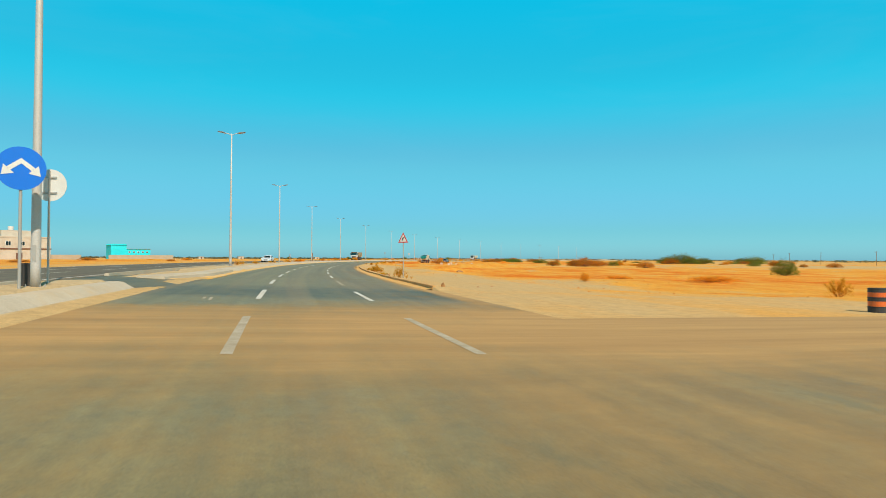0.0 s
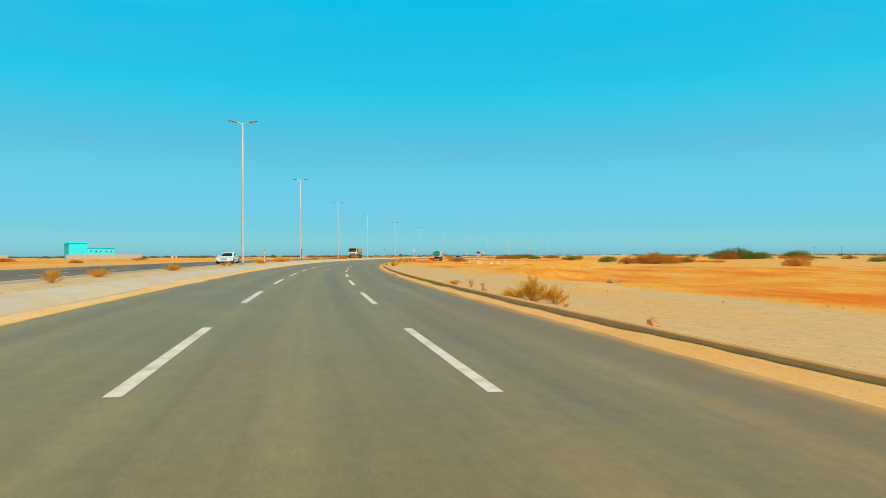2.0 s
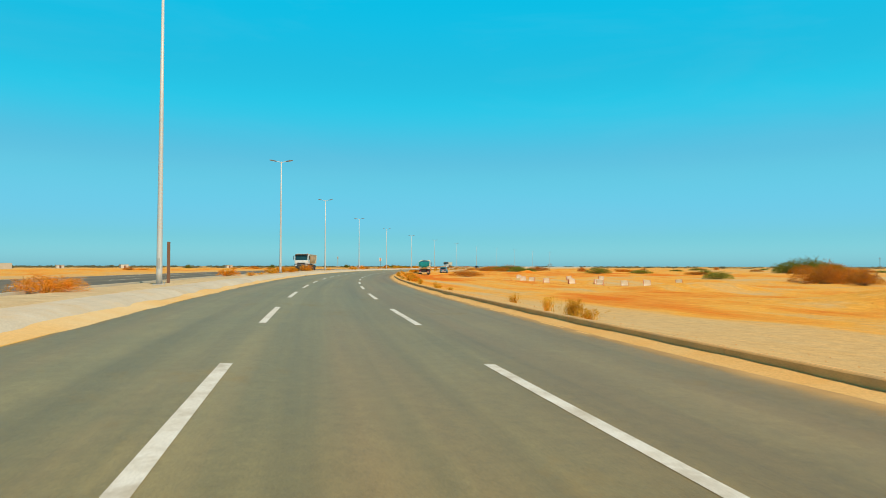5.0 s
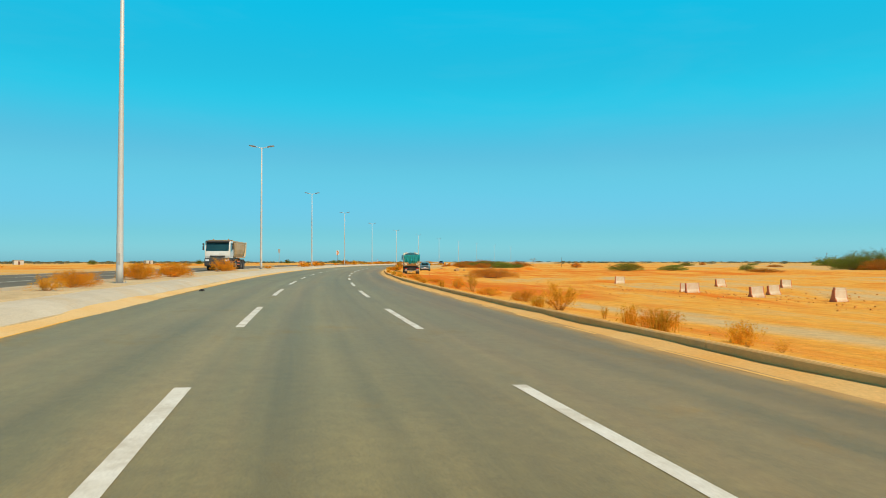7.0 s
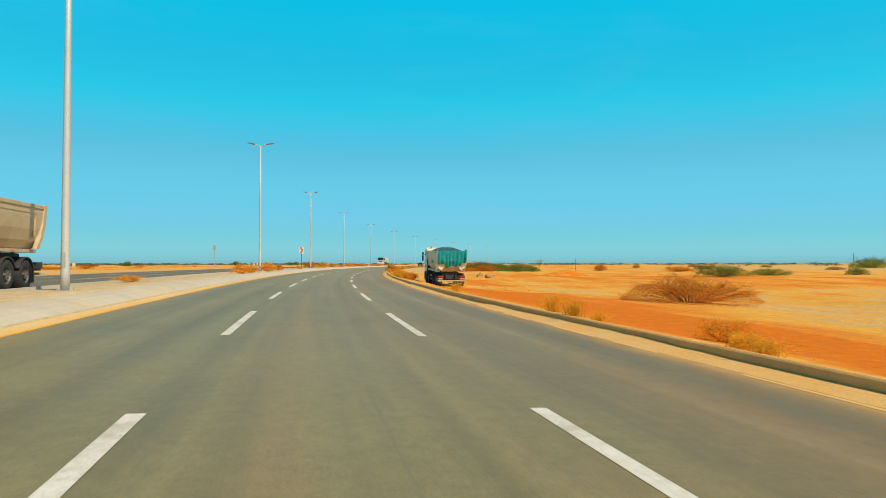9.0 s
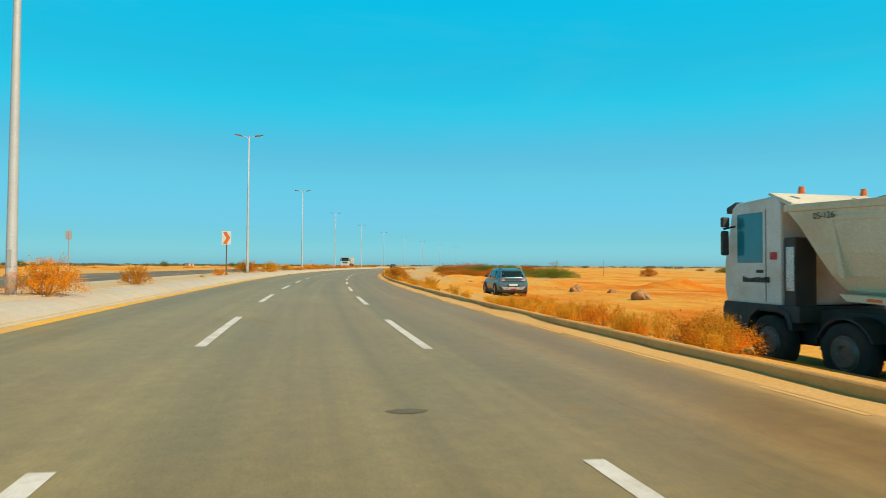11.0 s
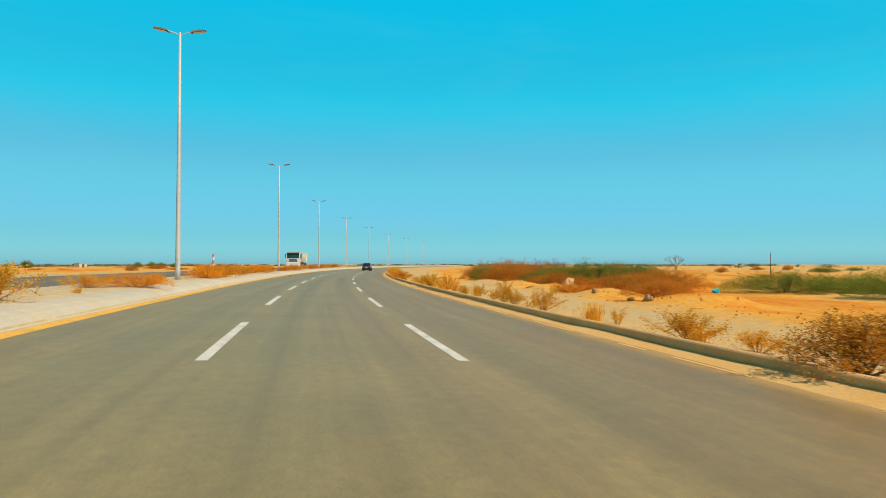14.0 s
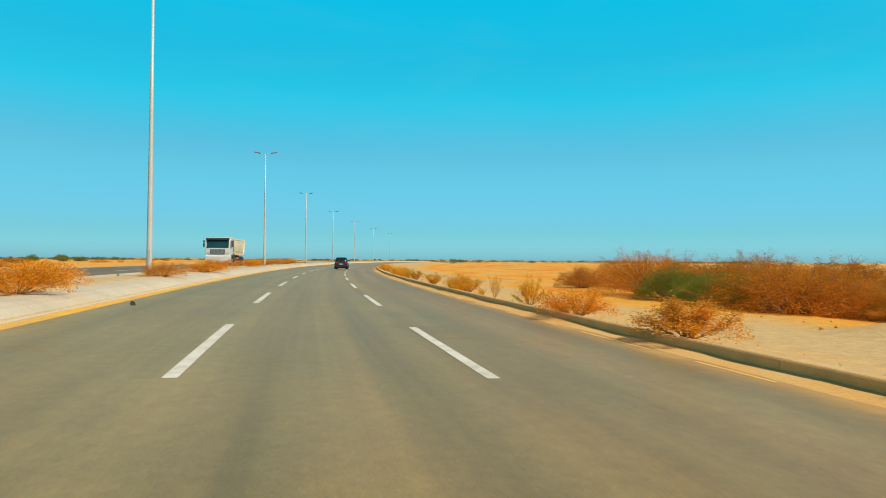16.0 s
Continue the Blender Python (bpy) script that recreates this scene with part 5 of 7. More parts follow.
        part("stiffener", prism([(6.35, 2.82), (6.45, 2.82), (6.2, 1.7), (6.1, 1.7)], "x", sx * 1.12, sx * 1.265, 0.01), bed, body)
        part("stiffener", box(sx * 1.24, sx * 1.268, 0.9, 6.5, 2.72, 2.80, 0.01), bed, body)
        for y in (1.2, 2.6, 4.0, 5.4):
            part("side_marker", box(sx * 1.235, sx * 1.25, y, y + 0.28, 1.33, 1.38), M_AMBER, body)
        part("side_guard", box(sx * 1.16, sx * 1.20, 3.85, 5.35, 0.88, 1.0, 0.01), M_ORANGE, t, "orange side guard rail")
        part("side_guard", box(sx * 1.16, sx * 1.20, 3.85, 5.35, 0.55, 0.66, 0.01), M_ORANGE, t, "orange side guard rail")
        part("tank", box(sx * 0.55, sx * 1.12, 4.0, 5.2, 0.55, 1.05, 0.08), M_CHASSIS, t)
        part("tail_light", box(sx * 0.72, sx * 1.12, tail - 0.08, tail, 0.80, 0.93, 0.015), M_RED, t, "red tail light cluster")
        part("light_box", box(sx * 0.66, sx * 1.16, tail, tail + 0.2, 0.72, 0.96, 0.02), M_CHASSIS, t)
        part("lamp_bracket", box(sx * 0.74, sx * 1.10, tail - 0.04, tail + 0.02, 0.64, 0.76, 0.012), M_SILVER, t, "dusty silver lamp bracket")
        part("mud_flap", box(sx * 0.7, sx * 1.22, 0.98, 1.01, 0.22, 0.9), M_DARK, t)
        part("hinge", tube(bmesh.new(), (sx * 0.45, 0.86, 1.15), (sx * 0.45, 0.86, 1.35), 0.05, n=8), M_CHASSIS, t)
    # canopy over the cab
    part("cab_guard", prism([(7.35, 2.98), (7.35, 3.08), (7.95, 3.14), (8.0, 3.10)], "x", -1.2, 1.2, 0.015), bed, t)
    part("underrun_bar", box(-1.18, 1.18, tail - 0.1, tail, 0.47, 0.57, 0.02), M_TAN, t, "dusty under-run bar")
    part("plate", box(-0.35, 0.1, tail - 0.03, tail - 0.01, 0.36, 0.46), M_PLATE, t, "plain pale number plate")
    # cab
    cab = [(7.62, 1.25), (9.22, 1.25), (9.30, 1.5), (9.30, 1.98), (9.05, 2.92), (8.9, 3.0), (7.75, 3.05), (7.62, 2.9)]
    cabin = part("cab", prism(cab, "x", -1.22, 1.22, 0.05), M_WHITE, t, "white cab")
    part("bumper", prism([(8.55, 0.42), (9.28, 0.42), (9.36, 0.6), (9.36, 1.1), (9.3, 1.28), (8.55, 1.28)], "x", -1.24, 1.24, 0.05), M_WHITE if wide_grille else M_DARK, t)
    part("cab_step", prism([(7.15, 0.95), (7.35, 0.95), (7.45, 1.12), (8.45, 1.12), (8.6, 0.9), (8.6, 1.27), (7.15, 1.27)], "x", -1.235, 1.235, 0.02), M_DARK, t)
    part("windscreen", prism([(9.318, 1.99), (9.075, 2.88), (9.065, 2.88), (9.30, 1.99)], "x", -1.1, 1.1, 0.004), M_CAB_GLASS, cabin)
    part("visor", prism([(9.06, 2.90), (9.32, 2.84), (9.33, 2.95), (9.02, 3.04)], "x", -1.15, 1.15, 0.02), M_DARK, cabin, "dark sun visor")
    gz = (1.34, 1.86) if wide_grille else (1.32, 1.52)
    grille = part("grille", box(-0.72, 0.72, 9.29, 9.325, gz[0], gz[1], 0.01), M_DARK, cabin)
    for k in range(5 if wide_grille else 2):
        z = gz[0] + 0.05 + k * 0.1
        part("slat", box(-0.68, 0.68, 9.32, 9.345, z, z + 0.035, 0.006), M_SILVER if wide_grille else M_DARK, grille)
    for sx in (-1, 1):
        part("headlight", box(sx * 0.78, sx * 1.14, 9.34, 9.375, 0.95, 1.14, 0.02), M_CLEAR, t)
        # opaque pane, its cyan colour stands for the sky behind
        part("side_window", box(sx * 1.215, sx * 1.228, 8.12, 8.88, 1.95, 2.80, 0.006), M_CAB_SIDE_SKY, cabin)
        part("door_seam", box(sx * 1.214, sx * 1.224, 8.02, 8.04, 1.3, 2.85), M_DARK, cabin)
        part("air_intake", box(sx * 0.7, sx * 1.2, 7.28, 7.58, 1.0, 2.35, 0.04), M_DARK, t)
        part("stack_guard", box(sx * 1.19, sx * 1.215, 7.30, 7.50, 1.5, 2.2, 0.01), M_SILVER, t)
        part("door_handle", box(sx * 1.222, sx * 1.24, 8.1, 8.3, 1.78, 1.83, 0.008), M_DARK, cabin)
        mirror = part("mirror", box(sx * 1.34, sx * 1.50, 8.98, 9.08, 2.08, 2.52, 0.04), M_DARK, cabin)
        part("mirror_arm", tube(bmesh.new(), (sx * 1.2, 8.95, 2.6), (sx * 1.45, 9.03, 2.55), 0.02, n=6), M_DARK, mirror)
        part("small_mirror", box(sx * 1.33, sx * 1.5, 8.98, 9.08, 2.58, 2.76, 0.03), M_DARK, mirror)
        part("wheel_arch", prism([(7.30, 0.80), (7.38, 1.12), (7.70, 1.27), (8.25, 1.27), (8.55, 1.05), (8.62, 0.7), (8.55, 0.7), (8.45, 1.0), (8.2, 1.17), (7.75, 1.17), (7.48, 1.05), (7.4, 0.8)], "x", sx * 0.95, sx * 1.255), M_DARK, t)
        part("beacon", tube(bmesh.new(), (sx * 0.75, 7.6, 3.1), (sx * 0.75, 7.6, 3.24), 0.07, 0.05, 10), M_AMBER, t, "orange beacon")
    # side script reads as unreadable strokes
    if script:
        rnd = random.Random(3)
        bars = bmesh.new()
        y = 4.30
        while y > 3.12:
            w, up = rnd.uniform(0.07, 0.15), rnd.uniform(-0.03, 0.09)
            prev = None
            for k in range(7):
                f = k / 6
                p = Vector((-1.228, y - w * f, 2.13 + up * math.sin(math.pi * f) + 0.02 * math.sin(7 * f + y * 5)))
                if prev is not None:
                    tube(bars, prev, p, 0.0075, n=5)
                prev = p
            if rnd.random() < 0.6:
                tube(bars, (-1.228, y - w * 0.4, 2.25), (-1.228, y - w * 0.5, 2.265), 0.012, n=5)
            y -= w * 0.92
        add_box(bars, -1.228, -1.21, 3.1, 4.2, 2.0, 2.022)
        add_box(bars, -1.232, -1.218, 2.98, 3.0, 1.98, 2.32)
        add_box(bars, -1.232, -1.218, 2.62, 2.86, 2.12, 2.16)
        part("side_script", bars, M_INK, body, "dark lettering strokes")
        letters(body, "05-126", 0.17, Matrix.Translation((-1.288, 6.75, 2.90)) @ Matrix.Rotation(radians(-90), 4, "Z") @ Matrix.Rotation(radians(90), 4, "X"), M_INK)
        letters(body, "05-126", 0.17, Matrix.Translation((-1.288, 1.05, 2.90)) @ Matrix.Rotation(radians(-90), 4, "Z") @ Matrix.Rotation(radians(90), 4, "X"), M_INK)
        bars = bmesh.new()
        y = 8.7
        while y > 8.0:
            w = rnd.uniform(0.03, 0.08)
            add_box(bars, -1.236, -1.224, y - w, y, 1.62, 1.62 + rnd.uniform(0.04, 0.1))
            y -= w + 0.02
        part("door_script", bars, M_INK, cabin, "dark lettering strokes")
        part("door_badge", box(-1.236, -1.224, 7.72, 7.9, 2.0, 2.12), M_RED, cabin)
    if loaded:
        # heap of load under a dark net
        nx, ny = 14, 34
        verts, faces = [], []
        for j in range(ny + 1):
            v = j / ny
            for i in range(nx + 1):
                u = i / nx * 2 - 1
                hgt = 0.44 * (1 - u * u) ** 0.7 * math.sin(math.pi * min(max((v * 1.05), 0), 1)) ** 0.55
                verts.append((1.17 * u, 0.3 + 6.3 * v, 2.99 + hgt + 0.02 * noise.noise(Vector((u * 3, v * 9, 2.0)))))
        for j in range(ny):
            for i in range(nx):
                a = j * (nx + 1) + i
                faces.append((a, a + 1, a + nx + 2, a + nx + 1))
        me = bpy.data.meshes.new("load_net")
        me.from_pydata(verts, [], faces)
        me.materials.append(M_NET_DARK)
        me.polygons.foreach_set("use_smooth", [True] * len(me.polygons))
        o = new("load_net", me)
        o.parent = t
        o["label"] = "dark green net over the load"
        for v in (0.25, 0.42, 0.6, 0.78):
            bm = bmesh.new()
            prev = None
            for i in range(nx + 1):
                u = i / nx * 2 - 1
                w = v + 0.05 * u
                hgt = 0.44 * (1 - u * u) ** 0.7 * math.sin(math.pi * min(w * 1.05, 1)) ** 0.55
                p = Vector((1.17 * u, 0.3 + 6.3 * w, 3.015 + hgt))
                if prev is not None:
                    tube(bm, prev, p, 0.008, n=4, caps=False)
                prev = p
            part("rope", bm, M_ROPE, o)
        # curtain of green net over the tail
        nx, nz = 60, 22
        verts, faces = [], []
        for j in range(nz + 1):
            for i in range(nx + 1):
                u = i / nx * 2 - 1
                hem = float(np.interp(u, (-1.0, -0.86, -0.5, -0.32, -0.05, 0.18, 0.30, 0.50, 0.60, 0.68, 1.0), (2.02, 1.90, 1.98, 1.60, 1.82, 1.78, 1.70, 1.88, 1.72, 2.10, 2.02))) + 0.05 * noise.noise(Vector((u * 7.0, 0.0, 3.0)))
                z = 3.10 + (hem - 3.10) * j / nz
                fold = 0.05 * math.sin(26 * u + 3 * noise.noise(Vector((u * 2, z, 1.0)))) * (0.3 + j / nz) + 0.06 * noise.noise(Vector((u * 3, z * 1.5, 5.0)))
                verts.append((1.24 * u, rear_y(z) - 0.09 + fold * 0.6, z + (0.03 * math.sin(9 * u) if j == 0 else 0)))
        for j in range(nz):
            for i in range(nx):
                a = j * (nx + 1) + i
                faces.append((a, a + 1, a + nx + 2, a + nx + 1))
        me = bpy.data.meshes.new("tail_net")
        me.from_pydata(verts, [], faces)
        me.materials.append(M_NET)
        me.polygons.foreach_set("use_smooth", [True] * len(me.polygons))
        o = new("tail_net", me)
        o.parent = t
        o["label"] = "bright green net hanging over the tail"
        bm = bmesh.new()
        loops = []
        for z, r in ((2.2, 0.05), (2.5, 0.08), (2.9, 0.10), (3.12, 0.12), (3.22, 0.07)):
            loops.append([(1.2 + r * math.cos(a) * (1 + 0.2 * math.sin(3 * a + z * 5)), 0.08 + r * math.sin(a), z) for a in [2 * math.pi * k / 10 for k in range(10)]])
        part("rolled_net", loft(bm, loops), M_NET, t, "gathered green net", smooth=True)
    # black boxes added for the underside's shade, where driveline, bogie and engine sit
    part("driveline", box(-0.75, 0.75, 3.6, 7.2, 0.42, 1.22, 0.05), M_CHASSIS, t)
    part("axle_bogie", box(-0.72, 0.72, 0.95, 3.6, 0.62, 1.28, 0.05), M_CHASSIS, t)
    part("engine_cover", box(-0.8, 0.8, 7.2, 9.0, 0.5, 1.27, 0.05), M_CHASSIS, t)
    tall = (3.45 - 1.25) / (3.05 - 1.25) if loaded else 1.0

    def reshape(ob):
        """Cab taller; tipper body a little higher in front than at the rear."""
        if ob.type == "MESH" and loaded:
            for v in ob.data.vertices:
                if ob.name.split(".")[0] in ("cab", "windscreen", "visor", "side_window", "door_seam", "door_handle", "mirror", "mirror_arm", "small_mirror", "door_script", "door_badge", "air_intake", "stack_guard"):
                    v.co.z = v.co.z if v.co.z < 1.25 else 1.25 + (v.co.z - 1.25) * tall
                elif ob.name.split(".")[0] in ("tipper_body", "headboard", "top_rail", "side_lip", "stiffener", "side_marker", "side_script", "load_net", "rope", "rear_post", "tailgate", "tail_net", "rolled_net"):
                    v.co.z += 0.028 * (v.co.y - 1.5)
                elif ob.name.split(".")[0] in ("cab_guard", "beacon"):
                    v.co.z += 0.38 if v.co.y > 7.5 else 0.19
        for k in ob.children:
            reshape(k)

    reshape(t)
    return t


def put_vehicle(ob, s, e, z, turn=0.0, y0=0.0):
    """Stands the vehicle with its local point (0, y0) at (s, e)."""
    ob.matrix_basis = Matrix.Translation(at(s, e, z)) @ Matrix.Rotation(heading(s) + turn, 4, "Z") @ Matrix.Translation((0, -y0, 0))


truck = dump_truck("beige tipper truck with white cab and green netted load on verge", M_BEIGE, True, script=True)
put_vehicle(truck, 256.4, 10.22, -0.66, radians(0.1))
truck_2 = dump_truck("tan tipper truck with a white cab on the far carriageway", M_TAN, False)
put_vehicle(truck_2, 221.0, -11.4, FAR_Z, math.pi, 9.3)
truck_3 = dump_truck("white tipper truck with a silver grille on the far carriageway", M_BEIGE, False, wide_grille=True)
put_vehicle(truck_3, 445.0, -11.3, FAR_Z, math.pi, 9.3)


def smooth_part(name, bm, material, parent, label="", level=2):
    bmesh.ops.recalc_face_normals(bm, faces=bm.faces[:])
    ob = part(name, bm, material, parent, label, smooth=True)
    ob.modifiers.new("round", "SUBSURF").levels = level
    ob.modifiers["round"].render_levels = level
    return ob


def car(name, label, L, W, H, paint, sedan, rim, suv_trim=False):
    """A road car. x right, y forward from the rear bumper, z up."""
    c = thing(name, label, "car")
    hw = W / 2
    r = 0.365 if not sedan else 0.34
    belt = H * 0.66 if not sedan else H * 0.63
    low = 0.25 if not sedan else 0.20
    y_r, y_f = (0.185 * L, 0.80 * L) if not sedan else (0.21 * L, 0.815 * L)
    if sedan:
        st = [(0.0, 0.74, 0.36, 0.80), (0.015, 0.88, 0.28, 0.90), (0.06, 0.965, low, 0.985), (0.15, 1.0, low, 1.01), (0.35, 1.0, low, 1.0), (0.6, 1.0, low, 1.0), (0.70, 1.0, low, 0.97), (0.83, 0.985, low, 0.90), (0.94, 0.93, 0.22, 0.80), (0.985, 0.82, 0.26, 0.70), (1.0, 0.68, 0.32, 0.60)]
    else:
        st = [(0.0, 0.90, 0.44, 0.93), (0.010, 0.955, 0.36, 0.98), (0.05, 0.985, low, 1.0), (0.15, 1.0, low, 1.0), (0.35, 0.985, low, 1.0), (0.6, 0.985, low, 1.0), (0.70, 1.0, low, 0.985), (0.83, 0.99, low, 0.945), (0.94, 0.95, 0.28, 0.87), (0.985, 0.86, 0.34, 0.74), (1.0, 0.74, 0.42, 0.62)]
    loops = []
    for f, w, z0, z1 in st:
        x, z1 = hw * w, belt * z1
        d = z1 - z0
        ring = [(0.0, z0), (x * 0.80, z0), (x * 0.95, z0 + 0.06), (x * 0.99, z0 + 0.30 * d), (x, z0 + 0.55 * d), (x * 0.975, z0 + 0.80 * d), (x * 0.93, z1 - 0.03), (x * 0.80, z1 + 0.005), (x * 0.40, z1 + 0.02), (0.0, z1 + 0.025)]
        ring = ring + [(-u, v) for u, v in ring[-2:0:-1]]
        loops.append([(u, f * L, v) for u, v in ring])
    body = smooth_part("body", loft(bmesh.new(), loops), paint, c)
    # cabin shell; the panes follow its curve
    if sedan:
        rows = ((belt - 0.10, 0.06, 0.735, 0.95), (belt + 0.02, 0.10, 0.70, 0.92), (H - 0.30, 0.16, 0.625, 0.85), (H - 0.14, 0.225, 0.56, 0.775), (H - 0.06, 0.27, 0.52, 0.71), (H - 0.02, 0.32, 0.475, 0.60), (H, 0.37, 0.44, 0.40), (H + 0.006, 0.40, 0.41, 0.10))
    else:
        rows = ((belt - 0.10, -0.002, 0.76, 1.0), (belt + 0.02, 0.004, 0.735, 0.975), (H - 0.30, 0.046, 0.655, 0.895), (H - 0.15, 0.085, 0.60, 0.84), (H - 0.07, 0.110, 0.57, 0.79), (H - 0.025, 0.145, 0.535, 0.70), (H, 0.21, 0.48, 0.50), (H + 0.008, 0.29, 0.40, 0.12))
    zs = [q[0] for q in rows]
    POW = 0.42

    def rear(z):
        return float(np.interp(z, zs, [q[1] for q in rows])) * L

    def front(z):
        return float(np.interp(z, zs, [q[2] for q in rows])) * L

    def wide(z):
        return float(np.interp(z, zs, [q[3] for q in rows])) * hw

    def sag(y, z):
        m = (rear(z) + front(z)) / 2
        return z - 0.035 * max(0.0, (z - belt) / (H - belt)) * ((y - m) / (0.25 * L)) ** 2

    def on_side(y, z, sx, off=0.0):
        f = min(abs(2 * y - rear(z) - front(z)) / (front(z) - rear(z)), 0.999)
        return Vector((sx * (wide(z) * (1 - f ** (2 / POW)) ** (POW / 2) + off), y, sag(y, z)))

    def on_end(x, z, sy, off=0.0):
        f = min(abs(x) / wide(z), 0.999)
        m, d = (rear(z) + front(z)) / 2, (front(z) - rear(z)) / 2
        y = m + sy * (d * (1 - f ** (2 / POW)) ** (POW / 2) + off)
        return Vector((x, y, sag(y, z)))

    loops = []
    for z in sorted(set(zs + [belt + 0.1, belt + 0.2, H - 0.22, H - 0.11, H - 0.045])):
        m, d, w = (rear(z) + front(z)) / 2, (front(z) - rear(z)) / 2, wide(z)
        ring = []
        for k in range(56):
            q = 2 * math.pi * k / 56
            cx, sy = math.cos(q), math.sin(q)
            x = w * math.copysign(abs(cx) ** POW, cx)
            y = m + d * math.copysign(abs(sy) ** POW, sy)
            ring.append((x, y, sag(y, z)))
        loops.append(ring)
    shell = part("cabin", loft(bmesh.new(), loops), paint, c, smooth=True)
    z_lo, z_hi = belt + 0.035, H - (0.13 if sedan else 0.15)

    def sheet(place, lo, hi, z0, z1, back):
        """A curved pane: from lo to hi along, z0 to z1 up; lo and hi are pairs for its bottom and top."""
        bm = bmesh.new()
        nu, nv = 12, 6
        sides = []
        for d in (0.0, back):
            g = []
            for j in range(nv + 1):
                f = j / nv
                z = z0 + (z1 - z0) * f
                u0, u1 = lo[0] + (lo[1] - lo[0]) * f, hi[0] + (hi[1] - hi[0]) * f
                g.append([bm.verts.new(place(u0 + (u1 - u0) * i / nu, z, 0.006 - d)) for i in range(nu + 1)])
            sides.append(g)
        for g in sides:
            for j in range(nv):
                for i in range(nu):
                    bm.faces.new((g[j][i], g[j][i + 1], g[j + 1][i + 1], g[j + 1][i]))
        a, b = sides
        rim = [(j, 0) for j in range(nv + 1)] + [(nv, i) for i in range(1, nu + 1)] + [(j, nu) for j in range(nv - 1, -1, -1)] + [(0, i) for i in range(nu - 1, 0, -1)]
        for (j, i), (k, l) in zip(rim, rim[1:] + rim[:1]):
            bm.faces.new((a[j][i], a[k][l], b[k][l], b[j][i]))
        bmesh.ops.recalc_face_normals(bm, faces=bm.faces[:])
        return bm

    for sx in (-1, 1):
        mid_y = 0.425 * L if not sedan else 0.46 * L
        f_lo, f_hi = front(z_lo) - 0.30, front(z_hi) - 0.26
        r_lo, r_hi = rear(z_lo) + (0.60 if not sedan else 0.45), rear(z_hi) + (0.46 if not sedan else 0.36)

        def side(y, z, off, sx=sx):
            return on_side(y, z, sx, off)

        part("side_window", sheet(side, (mid_y + 0.065, mid_y + 0.065), (f_lo, f_hi), z_lo, z_hi, 0.02), M_GLASS, shell, "dark tinted side window", smooth=True)
        part("side_window", sheet(side, (r_lo, r_hi), (mid_y - 0.065, mid_y - 0.065), z_lo + 0.01, z_hi, 0.02), M_GLASS, shell, "dark tinted side window", smooth=True)
        part("window_trim", sheet(side, (r_lo - 0.03, r_lo - 0.03), (f_lo + 0.03, f_lo + 0.0), z_lo - 0.035, z_lo - 0.008, 0.02), M_DARK, shell)
        part("mirror", box(sx * (hw - 0.02), sx * (hw + 0.17), front(z_lo) - 0.62, front(z_lo) - 0.48, belt + 0.02, belt + 0.17, 0.045), M_DARK if suv_trim else paint, c)
        for yy in (y_r, y_f):
            wheel(c, sx * (hw - 0.085), yy, r, 0.225, sx, rim, 5, 0.72)
            ring = [(yy + (r + 0.09) * math.cos(q), r + (r + 0.085) * math.sin(q)) for q in [math.pi * (-0.03 + 1.06 * i / 16) for i in range(17)]]
            inner = [(yy + (r + 0.02) * math.cos(q), r + (r + 0.02) * math.sin(q)) for q in [math.pi * (-0.03 + 1.06 * i / 16) for i in range(17)]]
            part("wheel_arch", prism(ring + inner[::-1], "x", sx * (hw - 0.30), sx * (hw + 0.010)), M_DARK if suv_trim else paint, c)
            part("arch_liner", tube(bmesh.new(), (sx * (hw - 0.33), yy, r), (sx * (hw + 0.003), yy, r), r + 0.03, n=24), M_CHASSIS, c)
        part("sill", box(sx * (hw - 0.16), sx * (hw + 0.004), y_r + r, y_f - r, 0.21, 0.37 if suv_trim else 0.28, 0.02), M_DARK if suv_trim else paint, c)
        for fy in (0.36, 0.545):
            part("door_handle", box(sx * (hw - 0.04), sx * (hw + 0.012), fy * L - 0.09, fy * L + 0.09, belt * 0.83, belt * 0.86, 0.008), paint, body)
        for fy in (0.30, 0.47, 0.655):
            strip_z = [0.42 + (belt - 0.50) * k / 7 for k in range(8)]
            rel = [float(np.interp((z - low) / (belt - low), (0.0, 0.3, 0.55, 0.8, 1.0), (0.95, 0.99, 1.0, 0.975, 0.90))) * hw * (1.0 if sedan else 0.985) for z in strip_z]
            part("door_seam", loft(bmesh.new(), [[(sx * (x - 0.03), fy * L - 0.004, z), (sx * (x + 0.001), fy * L - 0.004, z), (sx * (x + 0.001), fy * L + 0.004, z), (sx * (x - 0.03), fy * L + 0.004, z)] for x, z in zip(rel, strip_z)]), M_DARK, body)
        part("headlight", box(sx * hw * 0.50, sx * hw * 0.84, 0.945 * L, 0.982 * L, belt * 0.66, belt * 0.78, 0.035), M_CLEAR, c)
        if suv_trim:
            part("tail_light", prism([(sx * hw * 0.50, 0.94), (sx * hw * 0.84, 0.93), (sx * hw * 0.87, 1.00), (sx * hw * 0.52, 1.005)], "y", -0.004, 0.14, 0.012), M_RED, c, "red tail light")
            part("tail_lamp_clear", box(sx * hw * 0.52, sx * hw * 0.76, -0.012, 0.05, 0.935, 0.965, 0.006), M_CLEAR, c)
            part("roof_rail", tube(bmesh.new(), (sx * hw * 0.60, 0.17 * L, H - 0.005), (sx * hw * 0.60, 0.47 * L, H - 0.03), 0.02, n=8), M_DARK, c, "black roof rail")
